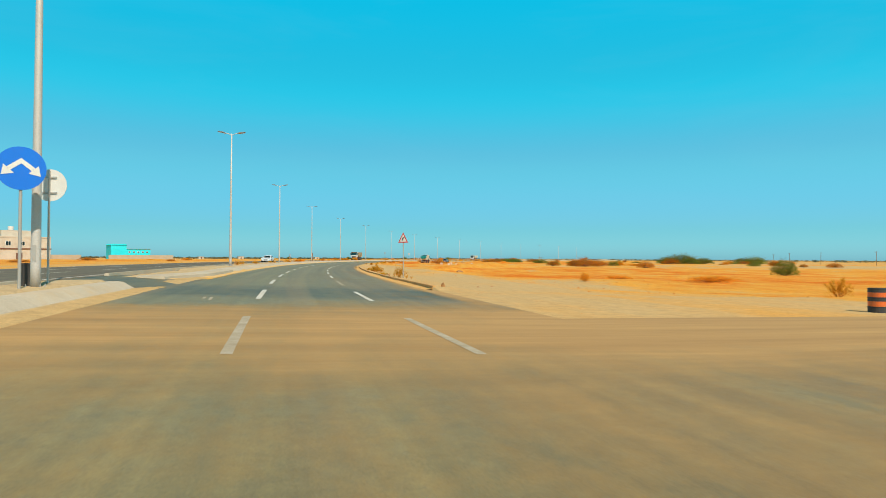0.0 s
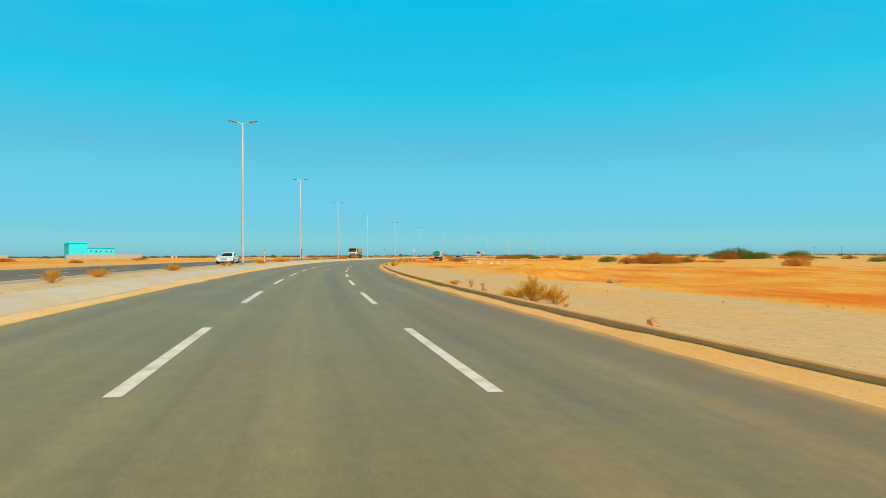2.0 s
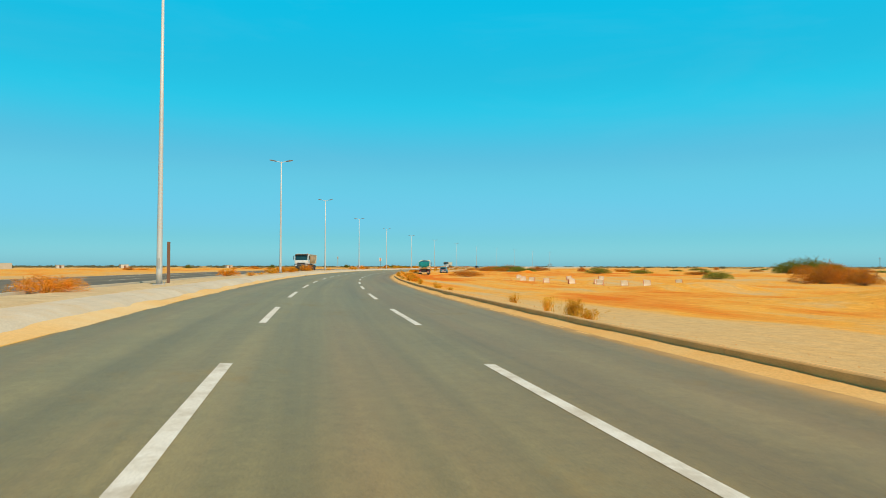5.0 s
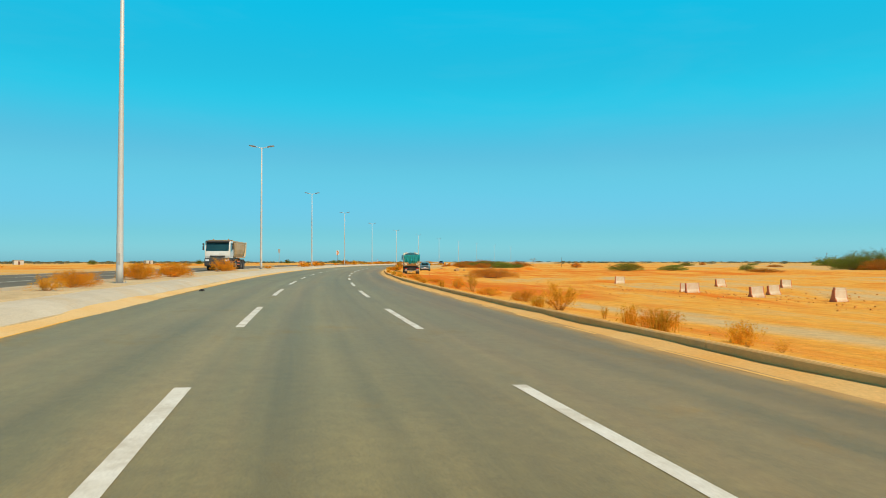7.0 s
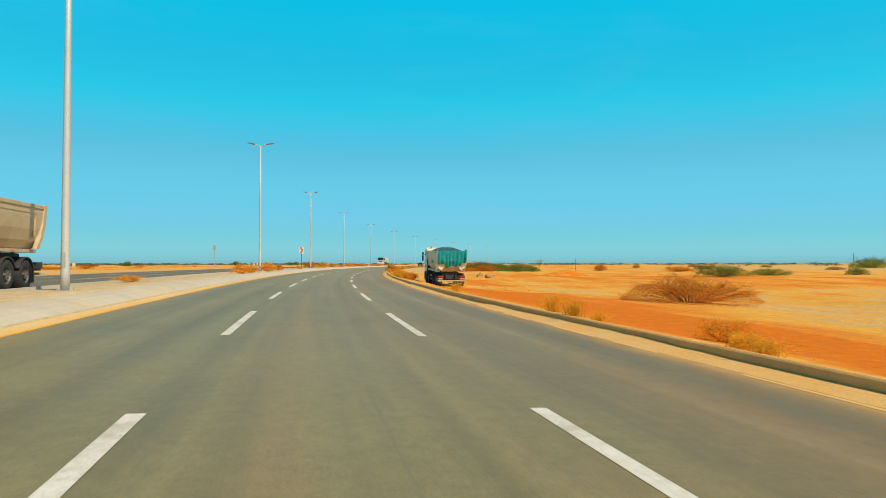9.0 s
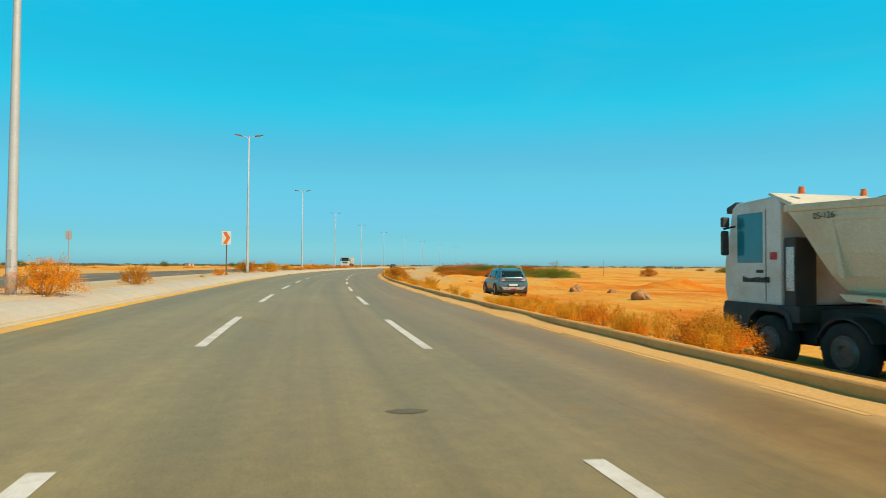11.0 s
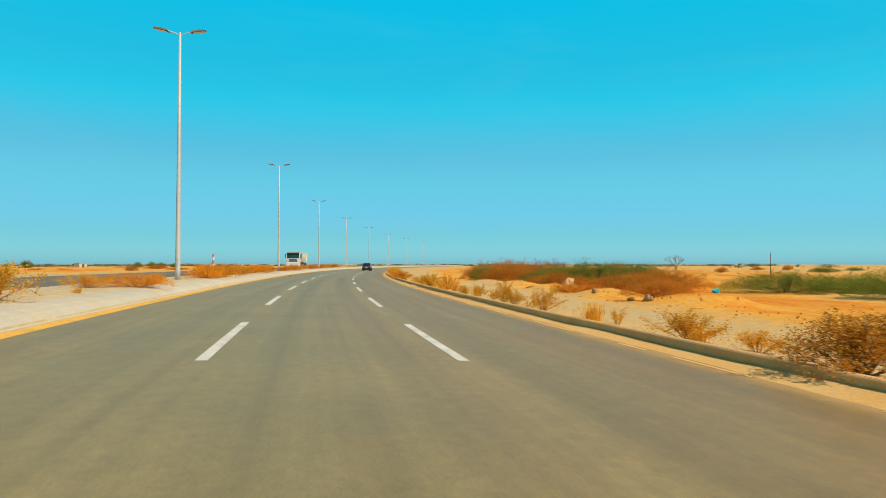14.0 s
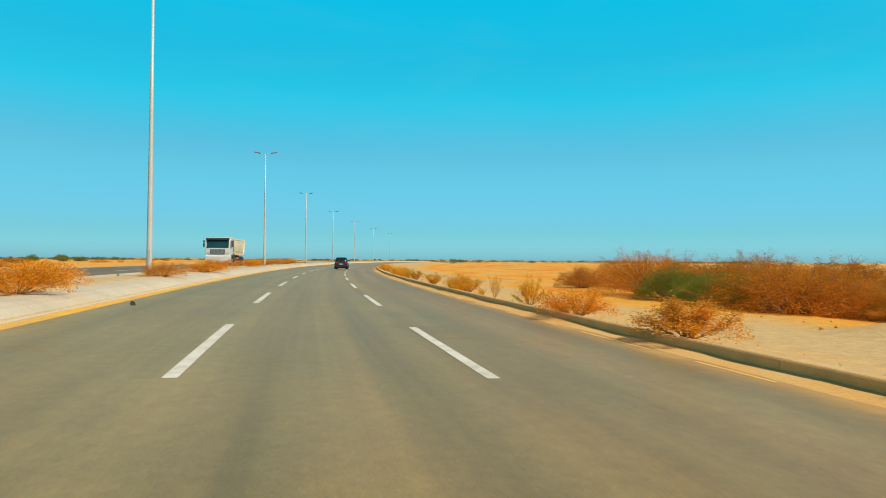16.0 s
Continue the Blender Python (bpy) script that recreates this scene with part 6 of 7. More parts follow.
            for fy in (0.18, 0.46):
                part("rail_foot", box(sx * hw * 0.60 - 0.02, sx * hw * 0.60 + 0.02, fy * L - 0.05, fy * L + 0.05, H - 0.08, H + 0.0, 0.01), M_DARK, c)
            part("fog_reflector", box(sx * hw * 0.50, sx * hw * 0.80, -0.02, 0.05, 0.66, 0.685, 0.006), M_RED, c)
            part("bumper_corner", prism([(sx * hw * 0.56, 0.34), (sx * hw * 0.86, 0.38), (sx * hw * 0.93, 0.64), (sx * hw * 0.74, 0.58)], "y", -0.005, 0.20, 0.02), M_DARK, c)
        else:
            part("tail_light", box(sx * hw * 0.48, sx * hw * 0.82, 0.0, 0.12, belt * 0.78, belt * 0.90, 0.03), M_RED, c, "red tail light")

    wl, wh = wide(z_lo) * 0.86, wide(z_hi) * 0.86
    part("windscreen", sheet(lambda x, z, o: on_end(x, z, 1, o), (-wl, -wh), (wl, wh), z_lo, z_hi + 0.02, 0.02), M_GLASS, shell, smooth=True)
    part("rear_window", sheet(lambda x, z, o: on_end(x, z, -1, o), (-wl, -wh), (wl, wh), z_lo + 0.02, z_hi, 0.02), M_GLASS, shell, "dark rear window", smooth=True)
    part("plate", box(-0.25, 0.25, -0.035, 0.0, 0.63 if suv_trim else 0.66, 0.745 if suv_trim else 0.77, 0.004), M_PLATE, c, "plain white number plate")
    part("bumper", box(-hw * 0.80, hw * 0.80, -0.025, 0.25, 0.30, 0.60 if suv_trim else 0.46, 0.07), M_DARK if suv_trim else paint, c)
    part("front_bumper", box(-hw * 0.72, hw * 0.72, 0.972 * L, L + 0.01, 0.26, 0.46, 0.06), M_DARK if suv_trim else paint, c)
    part("front_grille", box(-hw * 0.40, hw * 0.40, 0.985 * L, L + 0.015, belt * 0.56, belt * 0.74, 0.03), M_SILVER if sedan else M_DARK, c)
    part("front_plate", box(-0.25, 0.25, L + 0.01, L + 0.03, 0.33, 0.44, 0.004), M_PLATE, c)
    if not sedan:
        ys = rear(H - 0.1)
        part("spoiler", prism([(ys - 0.02, H - 0.115), (ys + 0.22, H - 0.075), (ys + 0.24, H - 0.045), (ys - 0.03, H - 0.095)], "x", -hw * 0.56, hw * 0.56, 0.006), paint, c)
        part("rear_wiper", tube(bmesh.new(), (0.0, rear(z_lo) - 0.025, z_lo + 0.03), (0.36, rear(z_lo + 0.06) + 0.0, z_lo + 0.06), 0.010, n=6), M_DARK, c)
        part("tail_light", box(-hw * 0.70, -hw * 0.42, 0.0, 0.06, belt * 0.86, belt * 0.93, 0.01), M_RED, c) if not suv_trim else None
    if suv_trim:
        part("light_bar", box(-hw * 0.50, hw * 0.50, -0.016, 0.06, 0.97, 0.99, 0.006), M_RED, c, "thin red light bar")
        part("tailgate_panel", box(-hw * 0.70, hw * 0.70, -0.012, 0.06, 0.83, 0.92, 0.012), M_DARK, c, "dark tailgate strip")
        part("tailgate_rim", box(-hw * 0.72, hw * 0.72, -0.014, 0.05, 0.745, 0.825, 0.012), paint, c)
        part("plate_recess", box(-0.36, 0.36, -0.03, 0.03, 0.60, 0.69, 0.01), M_DARK, c)
        part("skid_plate", prism([(-hw * 0.80, 0.60), (-0.44, 0.565), (0.44, 0.565), (hw * 0.80, 0.60), (hw * 0.62, 0.42), (-hw * 0.62, 0.42)], "y", -0.055, -0.02, 0.012), M_SILVER, c, "silver skid plate")
        part("skid_vent", box(-0.14, 0.14, -0.062, -0.05, 0.43, 0.48, 0.006), M_RED, c)
    part("underbody", box(-hw * 0.8, hw * 0.8, 0.1 * L, 0.9 * L, 0.18, 0.32), M_CHASSIS, c)
    return c


suv = car("suv", "blue-grey compact suv with black cladding standing on sand", 4.06, 1.82, 1.64, M_SUV, False, M_ALLOY, True)
put_vehicle(suv, 295.77, 13.13, -0.815, radians(-0.73))
suv.matrix_basis = suv.matrix_basis @ Matrix.Scale(1.22, 4)
sedan = car("sedan", "white saloon car with dark windows on the far carriageway", 4.85, 1.87, 1.36, M_CAR_WHITE, True, M_ALLOY)
put_vehicle(sedan, 104.9, -12.5, FAR_Z, math.pi, 4.85)
lead = car("dark_suv", "dark compact suv driving in the middle lane", 4.4, 1.82, 1.66, M_CAR_BLACK, False, M_ALLOY)
put_vehicle(lead, 464.0, 0.9, -0.025)

# ---------------------------------------------------------------- signs and posts


def round_sign():
    g = thing("arrow_sign", "blue round sign with two white arrows on a pale post", "road sign")
    part("post", tube(bmesh.new(), (0, 0, -0.1), (0, 0, 3.6), 0.04, n=12), M_GALV, g)
    R, zc = 0.57, 3.15
    disc = bmesh.new()
    tube(disc, (0, -0.045, zc), (0, -0.06, zc), R, n=40)
    face = part("sign_face", disc, M_SIGN_BLUE, g)
    part("sign_rear", tube(bmesh.new(), (0, -0.030, zc), (0, -0.0449, zc), R, n=40), M_SIGN_BACK, g)
    for sx in (-1, 1):
        bar = [(sx * 0.0, zc + 0.27), (sx * 0.0, zc + 0.13), (sx * 0.24, zc - 0.06), (sx * 0.31, zc + 0.03)]
        head = [(sx * 0.16, zc - 0.13), (sx * 0.44, zc - 0.19), (sx * 0.39, zc + 0.09)]
        for outline in (bar, head):
            part("arrow", prism(outline, "y", -0.066, -0.06), M_SIGN_WHITE, face)
    for z in (zc - 0.15, zc + 0.15):
        part("bracket", box(-0.08, 0.08, -0.032, 0.05, z - 0.02, z + 0.02, 0.006), M_GALV, g)
    return g


def back_sign():
    g = thing("round_sign", "pale round sign seen from behind on a thin post", "road sign")
    part("post", tube(bmesh.new(), (0, 0, -0.1), (0, 0, 3.6), 0.035, n=12), M_GALV, g)
    part("sign_face", tube(bmesh.new(), (0, 0.04, 3.15), (0, 0.055, 3.15), 0.52, n=24), M_SIGN_WHITE, g)
    for z in (2.9, 3.4):
        part("bracket", box(-0.22, 0.22, 0.0, 0.04, z - 0.025, z + 0.025, 0.006), M_GALV, g)
    return g


def triangle_sign():
    g = thing("bend_sign", "red-edged triangular bend warning sign on a grey post", "road sign")
    part("post", tube(bmesh.new(), (0, 0, -0.2), (0, 0, 3.35), 0.035, n=12), M_GALV, g)
    z0, a, hgt = 2.78, 0.45, 0.82

    def tri(f):
        zc = z0 + hgt / 3
        pts = [(-a, z0), (a, z0), (0, z0 + hgt)]
        return [(x * f, zc + (z - zc) * f) for x, z in pts]

    part("sign_rear", prism(tri(1.0), "y", -0.05, -0.036, 0.004), M_SIGN_BACK, g)
    part("border", prism(tri(1.0), "y", -0.056, -0.051), M_SIGN_RED, g, "red border")
    face = part("sign_face", prism(tri(0.70), "y", -0.061, -0.056), M_SIGN_WHITE, g)
    zc = z0 + 0.17
    part("bend_arrow", prism([(-0.10, zc), (-0.03, zc), (-0.03, zc + 0.13), (0.05, zc + 0.19), (0.05, zc + 0.26), (-0.06, zc + 0.20), (-0.10, zc + 0.12)], "y", -0.065, -0.061), M_INK, face)
    part("bend_arrow", prism([(0.03, zc + 0.15), (0.03, zc + 0.30), (0.13, zc + 0.225)], "y", -0.065, -0.061), M_INK, face)
    for z in (z0 + 0.1, z0 + 0.45):
        part("bracket", box(-0.08, 0.08, -0.036, 0.045, z - 0.02, z + 0.02, 0.006), M_GALV, g)
    return g


def chevron_sign():
    g = thing("chevron_sign", "white chevron board with an orange arrow on a rusty post", "road sign")
    part("post", tube(bmesh.new(), (0, 0, -0.1), (0, 0, 3.35), 0.05, n=12), M_RUST, g)
    part("post_base", box(-0.12, 0.12, -0.12, 0.12, -0.02, 0.10, 0.02), M_RUST, g)
    face = part("sign_face", box(-0.36, 0.36, -0.075, -0.055, 2.36, 3.42, 0.005), M_SIGN_WHITE, g)
    zc = 2.89
    part("chevron", prism([(-0.27, zc + 0.48), (0.02, zc + 0.48), (0.29, zc), (0.02, zc - 0.48), (-0.27, zc - 0.48), (0.0, zc)], "y", -0.081, -0.075), M_AMBER, face, "orange chevron")
    return g


def striped_post(name, label):
    g = thing(name, label, "marker post")
    for k in range(7):
        z = 0.0 + k * 0.215
        part("band", tube(bmesh.new(), (0, 0, z), (0, 0, z + 0.2135), 0.062, n=14), M_ORANGE if k % 2 == 0 else M_SIGN_WHITE, g)
    part("cap", tube(bmesh.new(), (0, 0, 1.505), (0, 0, 1.53), 0.060, 0.045, 14), M_ORANGE, g)
    return g


def stand(ob, s, e, turn=0.0, dz=0.0, z=None):
    ob.matrix_basis = Matrix.Translation(at(s, e, (ground_z(s, e) if z is None else z) + dz)) @ Matrix.Rotation(heading(s) + turn, 4, "Z")
    return ob


stand(triangle_sign(), 28.0, 7.42, radians(-38))
stand(round_sign(), -2.4, -7.75, radians(24))
stand(back_sign(), 1.6, -8.4, radians(-8))
stand(chevron_sign(), 305.2, -7.55, radians(-6))
stand(striped_post("striped_post", "orange and white striped marker post on the median"), 100.6, -7.25)
stand(striped_post("striped_post", "orange and white striped marker post among median shrubs"), 370.2, -7.4)

g = thing("plain_sign", "grey sign board seen from behind beyond the far carriageway", "road sign")
part("post", tube(bmesh.new(), (0, 0, -0.3), (0, 0, 3.9), 0.05, n=10), M_GALV, g)
part("sign_face", box(-0.28, 0.28, 0.03, 0.05, 3.2, 4.1, 0.005), M_SIGN_BACK, g)
stand(g, 319.9, -25.3, radians(40))
g = thing("marker_board", "brown marker post beside a street lamp", "marker post")
part("post", box(-0.07, 0.07, -0.03, 0.03, -0.1, 2.0, 0.01), M_RUST, g)
stand(g, 137.4, -7.9)

# bin and small gate at the foot of the first lamp
g = thing("waste_bin", "dark wire waste bin beside a lamp foot", "bin")
part("basket", tube(bmesh.new(), (0, 0, 0.0), (0, 0, 0.62), 0.20, 0.23, 14), M_DARK, g)
part("rim", tube(bmesh.new(), (0, 0, 0.60), (0, 0, 0.66), 0.245, n=14), M_CHASSIS, g)
stand(g, -0.7, -8.15)

# striped drum at the mouth of the junction
g = thing("steel_drum", "black drum with orange bands on sandy ground", "drum")
for z0, z1, m in ((0.0, 0.22, M_DARK), (0.22, 0.42, M_ORANGE), (0.42, 0.56, M_DARK), (0.56, 0.74, M_ORANGE), (0.74, 0.90, M_DARK)):
    part("band", tube(bmesh.new(), (0, 0, z0), (0, 0, z1 - 0.002), 0.30, n=22), m, g)
for z in (0.22, 0.56, 0.88):
    part("hoop", tube(bmesh.new(), (0, 0, z - 0.012), (0, 0, z + 0.012), 0.312, n=22), M_DARK, g)
stand(g, -2.7, 19.9)

# ---------------------------------------------------------------- concrete blocks


def barrier_block():
    g = thing("concrete_block", "weathered concrete barrier block with red painted edges on sand", "concrete block", "barrier blocks on the sand")
    half = [(-0.24, 0.0), (0.24, 0.0), (0.24, 0.10), (0.12, 0.27), (0.09, 0.70), (-0.09, 0.70), (-0.12, 0.27), (-0.24, 0.10)]
    body = part("body", prism(half, "x", -0.42, 0.42, 0.02), M_CONC_BLOCK, g)
    for sx in (-1, 1):
        part("end_stripe", prism([(x * 1.012, z * 1.004) for x, z in half], "x", sx * 0.39, sx * 0.44, 0.004), M_BLOCK_RED, body, "red painted end")
    return g


block = barrier_block()
_b = random.Random(4)
first_block = True
for s, e in ((178.0, 36.0), (180.2, 34.0), (183.0, 31.8), (186.0, 29.0), (190.0, 26.6), (193.0, 24.0), (184.5, 43.0), (188.2, 40.0), (192.2, 34.4), (194.9, 31.4), (197.6, 26.2), (203.1, 38.4), (205.6, 33.9), (210.0, 26.5)):
    m = Matrix.Translation(at(s, e, ground_z(s, e) - 0.03)) @ Matrix.Rotation(heading(s) + radians(-13) + _b.uniform(-0.35, 0.35), 4, "Z") @ Matrix.Rotation(_b.uniform(-0.08, 0.08), 4, "Y")
    if first_block:
        block.matrix_basis = m
        first_block = False
    else:
        copy_thing(block, m)

# ---------------------------------------------------------------- rocks, wood, litter


def rock(seed, w, d, h, name="rock", label="rough sandstone rock on the sand", material=None):
    rnd = random.Random(seed)
    bm = bmesh.new()
    bmesh.ops.create_icosphere(bm, subdivisions=3, radius=0.5)
    for v in bm.verts:
        n = 1.0 + 0.5 * noise.noise(v.co * 2.2 + Vector((seed, 0, 0))) + 0.24 * noise.noise(v.co * 6.0 + Vector((0, seed, 0)))
        v.co = Vector((v.co.x * n * w, v.co.y * n * d, max(v.co.z * n, -0.2) * h * 1.5))
    ob = mesh_object(name, bm, material or M_ROCK)
    return tagged(ob, label, name)


for k, (s, e, w, d, h) in enumerate(((303.0, 20.5, 1.1, 0.9, 0.7), (290.4, 20.0, 1.6, 1.0, 0.8), (299.5, 22.0, 0.6, 0.6, 0.4), (28.2, 6.3, 0.25, 0.2, 0.16), (52.9, 6.4, 0.2, 0.2, 0.12), (73.0, 21.0, 1.0, 0.7, 0.35), (356.0, 15.8, 0.6, 0.5, 0.35),
                                     (359.0, 16.4, 0.4, 0.35, 0.22), (363.0, 16.0, 0.45, 0.4, 0.25), (324.0, 17.0, 0.5, 0.4, 0.2), (330.0, 16.5, 0.45, 0.4, 0.2), (17.0, 10.5, 0.2, 0.16, 0.08), (19.0, 12.0, 0.16, 0.15, 0.08))):
    z = road_z(e) + 0.19 if 5.8 < e < 6.0 else ground_z(s, e)
    ob = rock(k + 1, w, d, h)
    ob.matrix_basis = Matrix.Translation(at(s, e, z + 0.08 * h)) @ Matrix.Rotation(k * 1.3, 4, "Z")


for s, e, w, d, h, k in ((41.2, 6.75, 0.3, 0.22, 0.22, 51), (12.6, 7.3, 0.26, 0.2, 0.24, 52)):
    g = rock(k, w, d, h, "pale_stone", "pale rough stone lying beside the kerb")
    g.matrix_basis = Matrix.Translation(at(s, e, ground_z(s, e) + 0.1 * h)) @ Matrix.Rotation(k * 0.7, 4, "Z")


g = rock(57, 1.35, 1.0, 0.75, "boulder", "pale broken sandstone boulder on a rubble heap", M_PALE_ROCK)
g.matrix_basis = Matrix.Translation(at(375.9, 19.0, ground_z(375.9, 19.0) + 0.12)) @ Matrix.Rotation(0.6, 4, "Z") @ Matrix.Rotation(0.25, 4, "X")


def rubble(name, label, spots, seed, size):
    """Loose clods and stones scattered on the spoil; too many to count."""
    rnd = random.Random(seed)
    verts, faces = [], []
    for s0, e0, rs, re, count in spots:
        for i in range(count):
            s, e = rnd.gauss(s0, rs), rnd.gauss(e0, re)
            if e < 6.3 and e > -23:
                continue
            c = at(s, e, ground_z(s, e))
            r = size * rnd.uniform(0.25, 1.0) ** 3 + 0.012
            n = len(verts)
            ring = [c + Vector((r * rnd.uniform(0.7, 1.3) * math.cos(a), r * rnd.uniform(0.7, 1.3) * math.sin(a), -0.02)) for a in [1.2566 * k for k in range(5)]]
            top = [c + Vector(((p - c).x * 0.55, (p - c).y * 0.55, r * rnd.uniform(0.4, 0.9))) for p in ring]
            verts += [tuple(p) for p in ring + top]
            for k in range(5):
                faces.append((n + k, n + (k + 1) % 5, n + 5 + (k + 1) % 5, n + 5 + k))
            faces.append((n + 5, n + 6, n + 7, n + 8, n + 9))
    me = bpy.data.meshes.new(name)
    me.from_pydata(verts, [], faces)
    me.materials.append(M_CLOD)
    return tagged(new(name, me), label, "rubble", kind="stuff")


rubble("rubble", "loose orange clods and stones scattered over spoil heaps",
       ((188, 28, 10, 5, 420), (200, 23, 8, 3, 260), (92, 24, 8, 3, 90), (118, 30, 9, 4, 90), (262, 17, 8, 2.2, 110), (255, 14, 12, 1.5, 60), (322, 20, 9, 2.5, 120), (340, 17, 8, 1.5, 120), (358, 17, 6, 1.5, 160), (372, 16.5, 6, 1.3, 160), (375, 19.0, 2.2, 0.9, 260),
        (385, 16.5, 6, 1.3, 120), (40, 26, 14, 5, 160), (300, 20, 10, 4, 60), (20, 22, 6, 3, 30)), 12, 0.10)
rubble("verge_pebbles", "small pebbles and crumbs along the sandy verge", tuple((s, 7.6, 14, 0.9, 160) for s in range(20, 420, 25)), 13, 0.012)


def stick(p, q, r, label, name="driftwood_stick"):
    bm = bmesh.new()
    a, b = Vector(p), Vector(q)
    prev, rnd = a, random.Random(int(a.x * 10))
    for k in range(1, 7):
        c = a.lerp(b, k / 6) + Vector((rnd.gauss(0, 0.03), rnd.gauss(0, 0.03), 0.0))
        tube(bm, prev, c, r, r * 0.9, 6)
        prev = c
    return tagged(mesh_object(name, bm, M_WOOD), label, "stick")


stick(at(77.0, 5.55, road_z(5.55) + 0.04), at(80.2, 5.35, road_z(5.35) + 0.04), 0.02, "long dry stick lying in the gutter sand")
stick(at(372.5, 15.0, ground_z(372.5, 15.0) + 0.05), at(376.5, 15.6, ground_z(376.5, 15.6) + 0.05), 0.035, "bleached dry branch lying on sand")
stick(at(387.0, 15.6, ground_z(387.0, 15.6) + 0.05), at(391.5, 16.4, ground_z(391.5, 16.4) + 0.05), 0.04, "bleached dry branch lying on sand")

# tyre scrap in the median gutter, dark clod, pale rag
g = rock(31, 0.5, 0.16, 0.08, "tyre_scrap", "dark strip of shredded tyre in the gutter", M_TYRE)
g.matrix_basis = Matrix.Translation(at(327.7, -5.05, road_z(-5.05) + 0.02)) @ Matrix.Rotation(heading(327) + 1.4, 4, "Z")
g = rock(34, 0.45, 0.16, 0.08, "tyre_scrap", "dark strip of shredded tyre in the gutter", M_TYRE)
g.matrix_basis = Matrix.Translation(at(182.6, -4.9, road_z(-4.9) + 0.02)) @ Matrix.Rotation(heading(182) + 1.4, 4, "Z")
g = rock(32, 0.14, 0.12, 0.1, "dirt_clod", "small dark clod lying by the median kerb", M_TYRE)
g.matrix_basis = Matrix.Translation(at(394.3, -4.75, road_z(-4.75) + 0.02))
g = rock(33, 0.7, 0.5, 0.35, "blue_rag", "crumpled bright blue plastic sheet on the heaps", M_WALL_BLUE)
g.matrix_basis = Matrix.Translation(at(374.3, 30.9, ground_z(374.3, 30.9) + 0.1))

# worn diagonal paint in the median opening
for s0, e0, s1, e1 in ((-0.43, -3.44, 0.53, -3.49), (-0.9, -3.2, 0.52, -3.29)):
    bm = bmesh.new()
    p, q = at(s0, e0), at(s1, e1)
    n = (q - p).cross(Vector((0, 0, 1))).normalized() * 0.045
    zs = [road_z(e0) + 0.004, road_z(e1) + 0.004]
    bm.faces.new([bm.verts.new((v.x, v.y, z)) for v, z in ((p - n, zs[0]), (p + n, zs[0]), (q + n, zs[1]), (q - n, zs[1]))])
    part("worn_paint", bm, M_PAINT_WORN, road)

# oil stains on the asphalt, thin and irregular
for s, e, w, l in ((21.6, 1.80, 0.40, 0.11), (21.9, 1.75, 0.34, 0.09), (21.72, 1.42, 0.22, 0.10), (21.78, 1.2, 0.14, 0.06), (21.75, 0.98, 0.28, 0.07), (22.3, 1.9, 0.25, 0.06), (259.3, 0.72, 0.36, 0.22), (357.6, 0.55, 0.16, 0.2), (348.8, 0.35, 0.16, 0.3), (346.0, 0.3, 0.12, 0.3), (20.6, -2.6, 0.3, 0.18)):
    bm = bmesh.new()
    ring = []
    for k in range(30):
        a = 2 * math.pi * k / 30
        f = 1.0 + 0.55 * noise.noise(Vector((math.cos(a) * 2.2, math.sin(a) * 2.2, s * 7.0)))
        ee, sss = e + w * 0.5 * f * math.cos(a), s + l * 0.5 * f * math.sin(a)
        ring.append(bm.verts.new(at(sss, ee, road_z(ee) + 0.004)))
    bm.faces.new(ring)
    part("oil_stain", bm, M_STAIN, road)

# ---------------------------------------------------------------- bare tree and far poles


def bare_tree(h, seed):
    g = thing("bare_tree", "leafless dead tree standing behind green scrub", "tree")
    rnd = random.Random(seed)
    trunk, limbs = bmesh.new(), bmesh.new()
    tube(trunk, (0, 0, -0.1), (0.05, 0, h * 0.35), 0.09, 0.06, 8)

    def grow(p, d, length, r, depth):
        q = p + d * length
        tube(limbs, p, q, r, r * 0.65, 5)
        if depth:
            for k in range(3):
                grow(q, (d + Vector((rnd.gauss(0, 0.45), rnd.gauss(0, 0.45), rnd.gauss(0.1, 0.25)))).normalized(), length * rnd.uniform(0.6, 0.85), r * 0.6, depth - 1)

    for k in range(4):
        a = k * 1.6
        grow(Vector((0.05, 0, h * 0.33)), Vector((0.45 * math.cos(a), 0.45 * math.sin(a), 1)).normalized(), h * 0.22, 0.045, 3)
    part("trunk", trunk, M_TWIG_GREY, g)
    part("branch_crown", limbs, M_TWIG_GREY, g)
    return g


stand(bare_tree(3.9, 6), 412.1, 46.4)
stand(bare_tree(3.0, 7), 400.0, 26.0)
pole_proto = None
for k in range(4):
    s, e = 300.0 + 74.0 * k, 205.0 - 6.0 * k
    if k == 0:
        pole_proto = thing("utility_pole", "thin dark utility pole far off on the desert", "utility pole", "utility poles on the desert")
        part("pole", tube(bmesh.new(), (0, 0, -0.3), (0, 0, 6.5), 0.11, 0.08, 8), M_WOOD, pole_proto)
        part("crossarm", box(-0.7, 0.7, -0.06, 0.06, 6.0, 6.14, 0.01), M_WOOD, pole_proto)
        stand(pole_proto, s, e)
    else:
        copy_thing(pole_proto, Matrix.Translation(at(s, e, ground_z(s, e))))

g = thing("thin_mast", "thin dark mast standing on the desert scrub", "pole")
part("pole", tube(bmesh.new(), (0, 0, -0.2), (0, 0, 3.9), 0.06, 0.04, 8), M_WOOD, g)
stand(g, 406.5, 57.2)

# ---------------------------------------------------------------- buildings


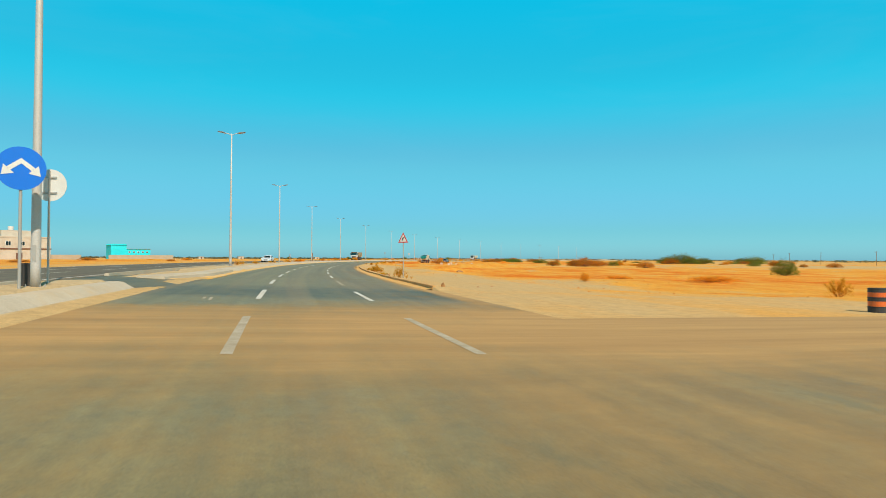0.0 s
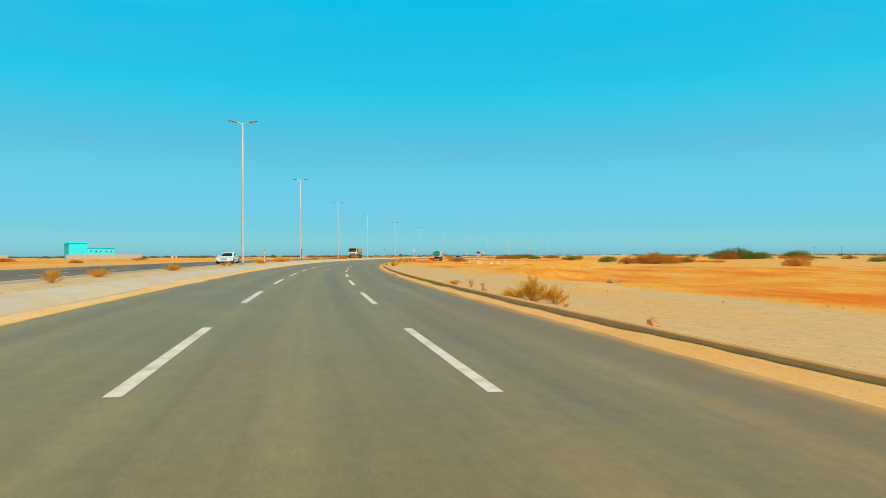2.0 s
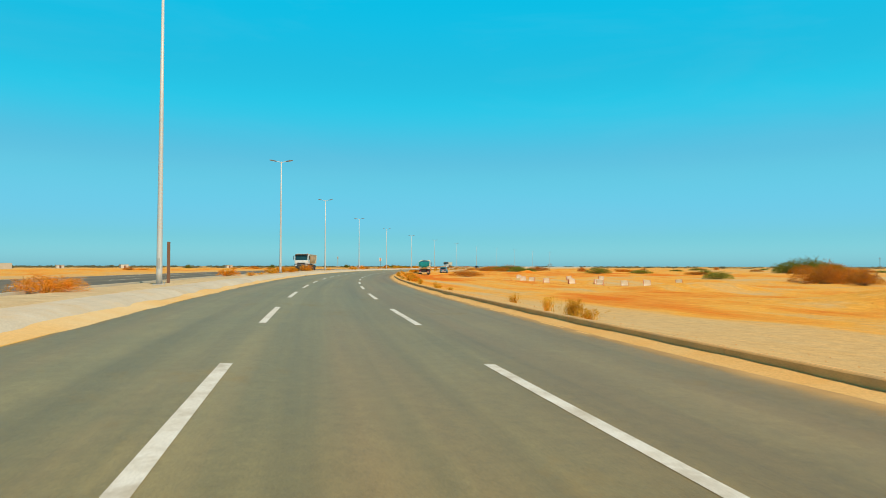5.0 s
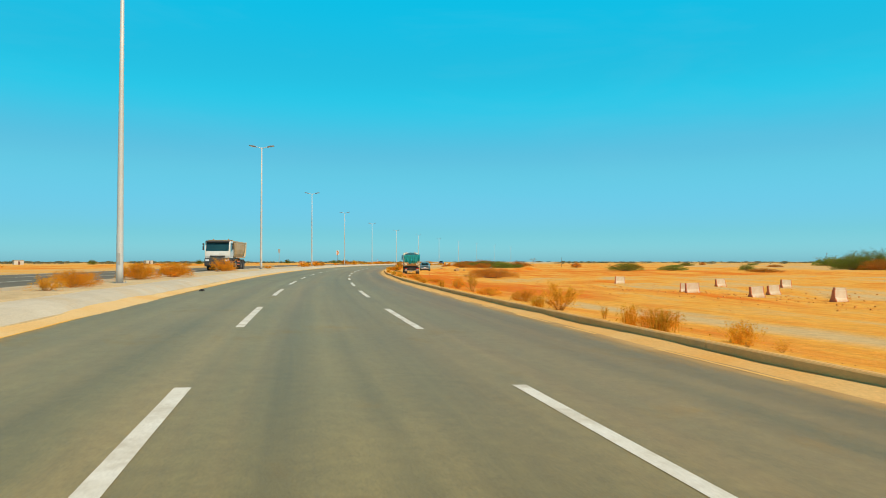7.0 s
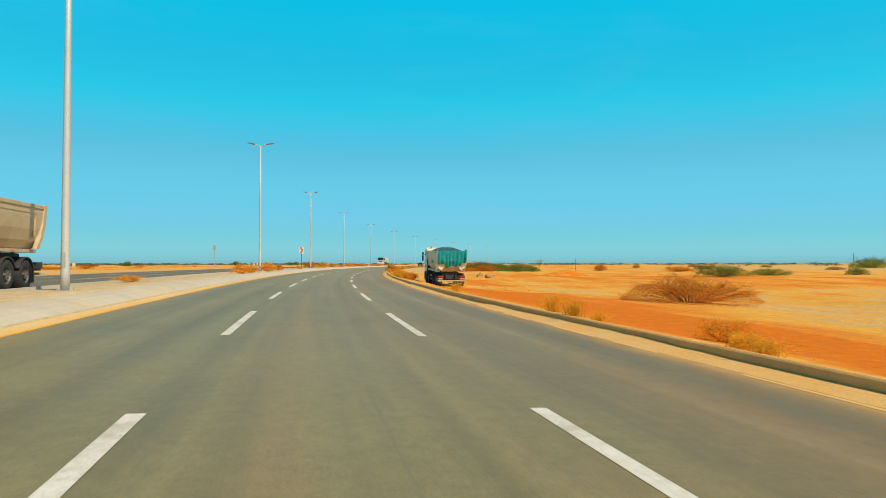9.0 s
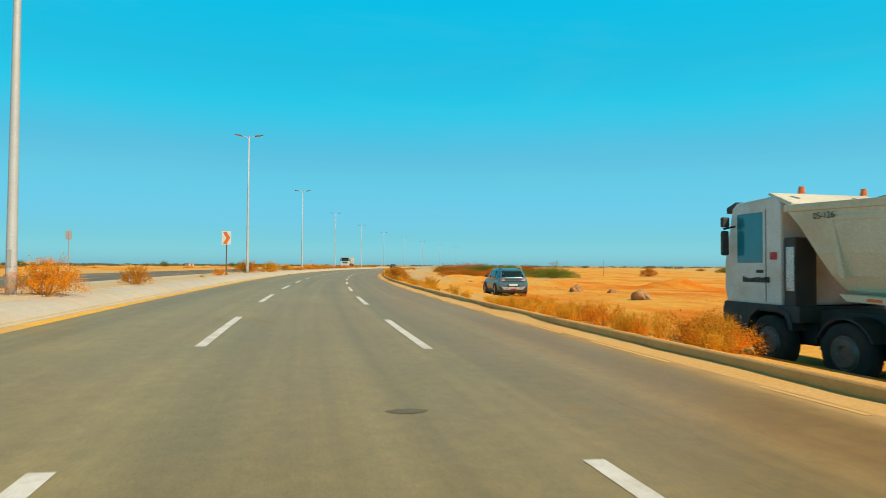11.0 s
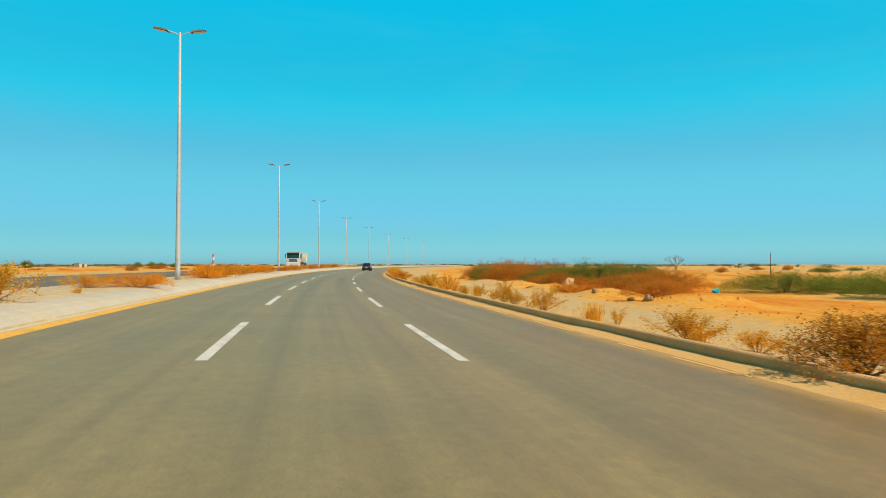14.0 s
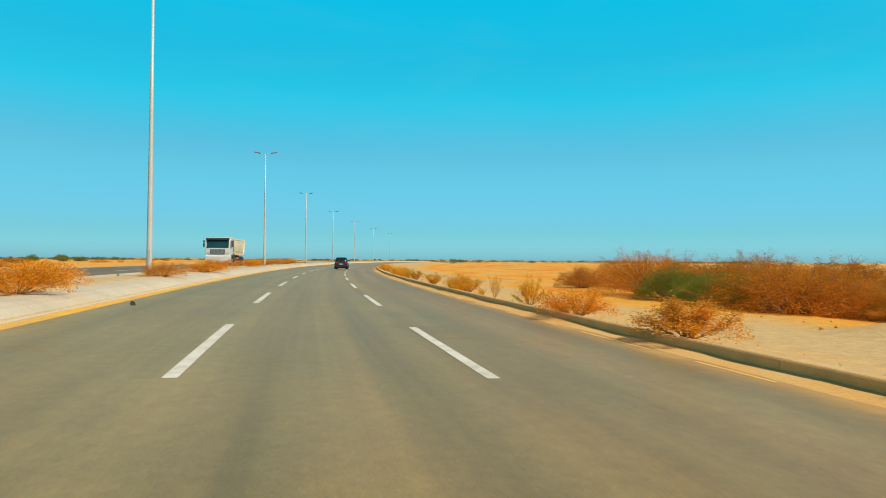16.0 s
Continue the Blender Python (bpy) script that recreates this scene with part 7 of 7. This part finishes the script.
def house():
    h = thing("house", "two-storey beige plastered house with a brown band and roof room", "house")
    part("lower_wall", box(-11, 11, -7, 7, -0.6, 4.2, 0.03), M_WALL, h)
    part("upper_wall", box(-11, 11, -7, 7, 4.6, 8.6, 0.03), M_WALL, h)
    part("band", box(-11.25, 11.25, -7.25, 7.25, 4.2, 4.6, 0.03), M_BROWN, h, "brown string course")
    roof = part("parapet", box(-11.1, 11.1, -7.1, 7.1, 8.6, 9.2, 0.03), M_WALL, h)
    part("roof_room", box(-5, 6, -3.5, 5, 9.2, 11.6, 0.03), M_WALL, h)
    part("water_tank", tube(bmesh.new(), (-1.5, -1, 11.6), (-1.5, -1, 13.2), 1.0, n=16), M_SIGN_WHITE, h, "white roof water tank")
    part("tank_stand", box(-2.6, -0.4, -2, 0, 11.58, 11.75), M_DARK, h)

    def window(x, z, w, hh, y=-7.0):
        fr = part("window", box(x - w / 2 - 0.12, x + w / 2 + 0.12, y - 0.06, y + 0.1, z - 0.12, z + hh + 0.12, 0.02), M_SIGN_WHITE, h)
        for k in (-1, 1):
            part("pane", box(x + k * w / 4 - w / 4 + 0.05, x + k * w / 4 + w / 4 - 0.05, y - 0.08, y - 0.05, z, z + hh), M_GLASS, fr)

    for x in (-8, -3, 1.5, 6.5):
        window(x, 5.7, 1.6, 1.5)
    for x in (-7, 7):
        window(x, 1.4, 1.6, 1.5)
    door = part("door", box(-0.4, 1.6, -7.1, -6.9, -0.3, 2.8, 0.02), M_BROWN, h, "brown double door")
    for z in (5.9,):
        for y in (-4, 0, 4):
            fr = part("window", box(10.95, 11.06, y - 0.8, y + 0.8, z, z + 1.3, 0.02), M_SIGN_WHITE, h)
            part("pane", box(11.06, 11.09, y - 0.65, y + 0.65, z + 0.12, z + 1.18), M_GLASS, fr)
    part("plot_wall", box(11.2, 22, -6.0, -5.7, -0.6, 2.2), M_WALL_LOW, h)
    return h


def blue_hall():
    h = thing("workshop", "long bright cyan workshop with a taller end behind a wall", "building")
    part("tall_end", box(-14, -2, -8, 8, 0, 9.4, 0.05), M_WALL_BLUE, h, "bright cyan painted wall")
    part("hall", box(-2, 17, -8, 8, 0, 6.8, 0.05), M_WALL_BLUE, h, "bright cyan painted wall")
    part("tall_roof", prism([(-14.4, 9.4), (-1.6, 9.4), (-2.6, 10.2), (-13.4, 10.2)], "y", -8.4, 8.4), M_WALL_BLUE, h)
    part("hall_roof", prism([(-2, 6.8), (17.3, 6.8), (17.3, 7.0), (-2, 7.0)], "y", -8.4, 8.4), M_WALL_LOW, h)
    for k in range(5):
        fr = part("window", box(-0.5 + 3.5 * k, 1.1 + 3.5 * k, -8.08, -7.95, 4.3, 5.4), M_SIGN_WHITE, h)
        part("pane", box(-0.3 + 3.5 * k, 0.9 + 3.5 * k, -8.12, -8.07, 4.5, 5.25), M_GLASS, fr)
    part("yard_wall", box(-17, 34, -14.2, -13.8, -0.6, 2.9), M_WALL_LOW, h)
    return h


ob = house()
ob.matrix_basis = Matrix.Translation((-105.0, 261.0, -0.2)) @ Matrix.Rotation(radians(28), 4, "Z")
ob = blue_hall()
ob.matrix_basis = Matrix.Translation((-116.3, 490.2, -0.6)) @ Matrix.Rotation(radians(25), 4, "Z") @ Matrix.Diagonal((0.86, 1.0, 1.1, 1.0))


def shed(name, label, w, d, hh, wall):
    g = thing(name, label, "hut")
    part("wall", box(-w / 2, w / 2, -d / 2, d / 2, -0.5, hh, 0.03), wall, g)
    part("roof", box(-w / 2 - 0.2, w / 2 + 0.2, -d / 2 - 0.2, d / 2 + 0.2, hh, hh + 0.2, 0.03), M_WALL_LOW, g)
    part("door", box(-0.5, 0.5, -d / 2 - 0.05, -d / 2 + 0.02, -0.3, 2.0), M_BROWN, g)
    return g


for s, e, w, hh, m in ((95.0, 120.0, 3.0, 2.6, M_SIGN_BACK), (420.0, -235.0, 4.0, 2.2, M_WALL), (520.0, -210.0, 4.5, 2.4, M_WALL), (600.0, -150.0, 3.5, 2.2, M_WALL), (480.0, -260.0, 5.0, 2.6, M_WALL)):
    g = shed("hut", "small plain hut far off on the desert", w, 4.0, hh, m)
    g.matrix_basis = Matrix.Translation(at(s, e, -0.6)) @ Matrix.Rotation(radians(20), 4, "Z")
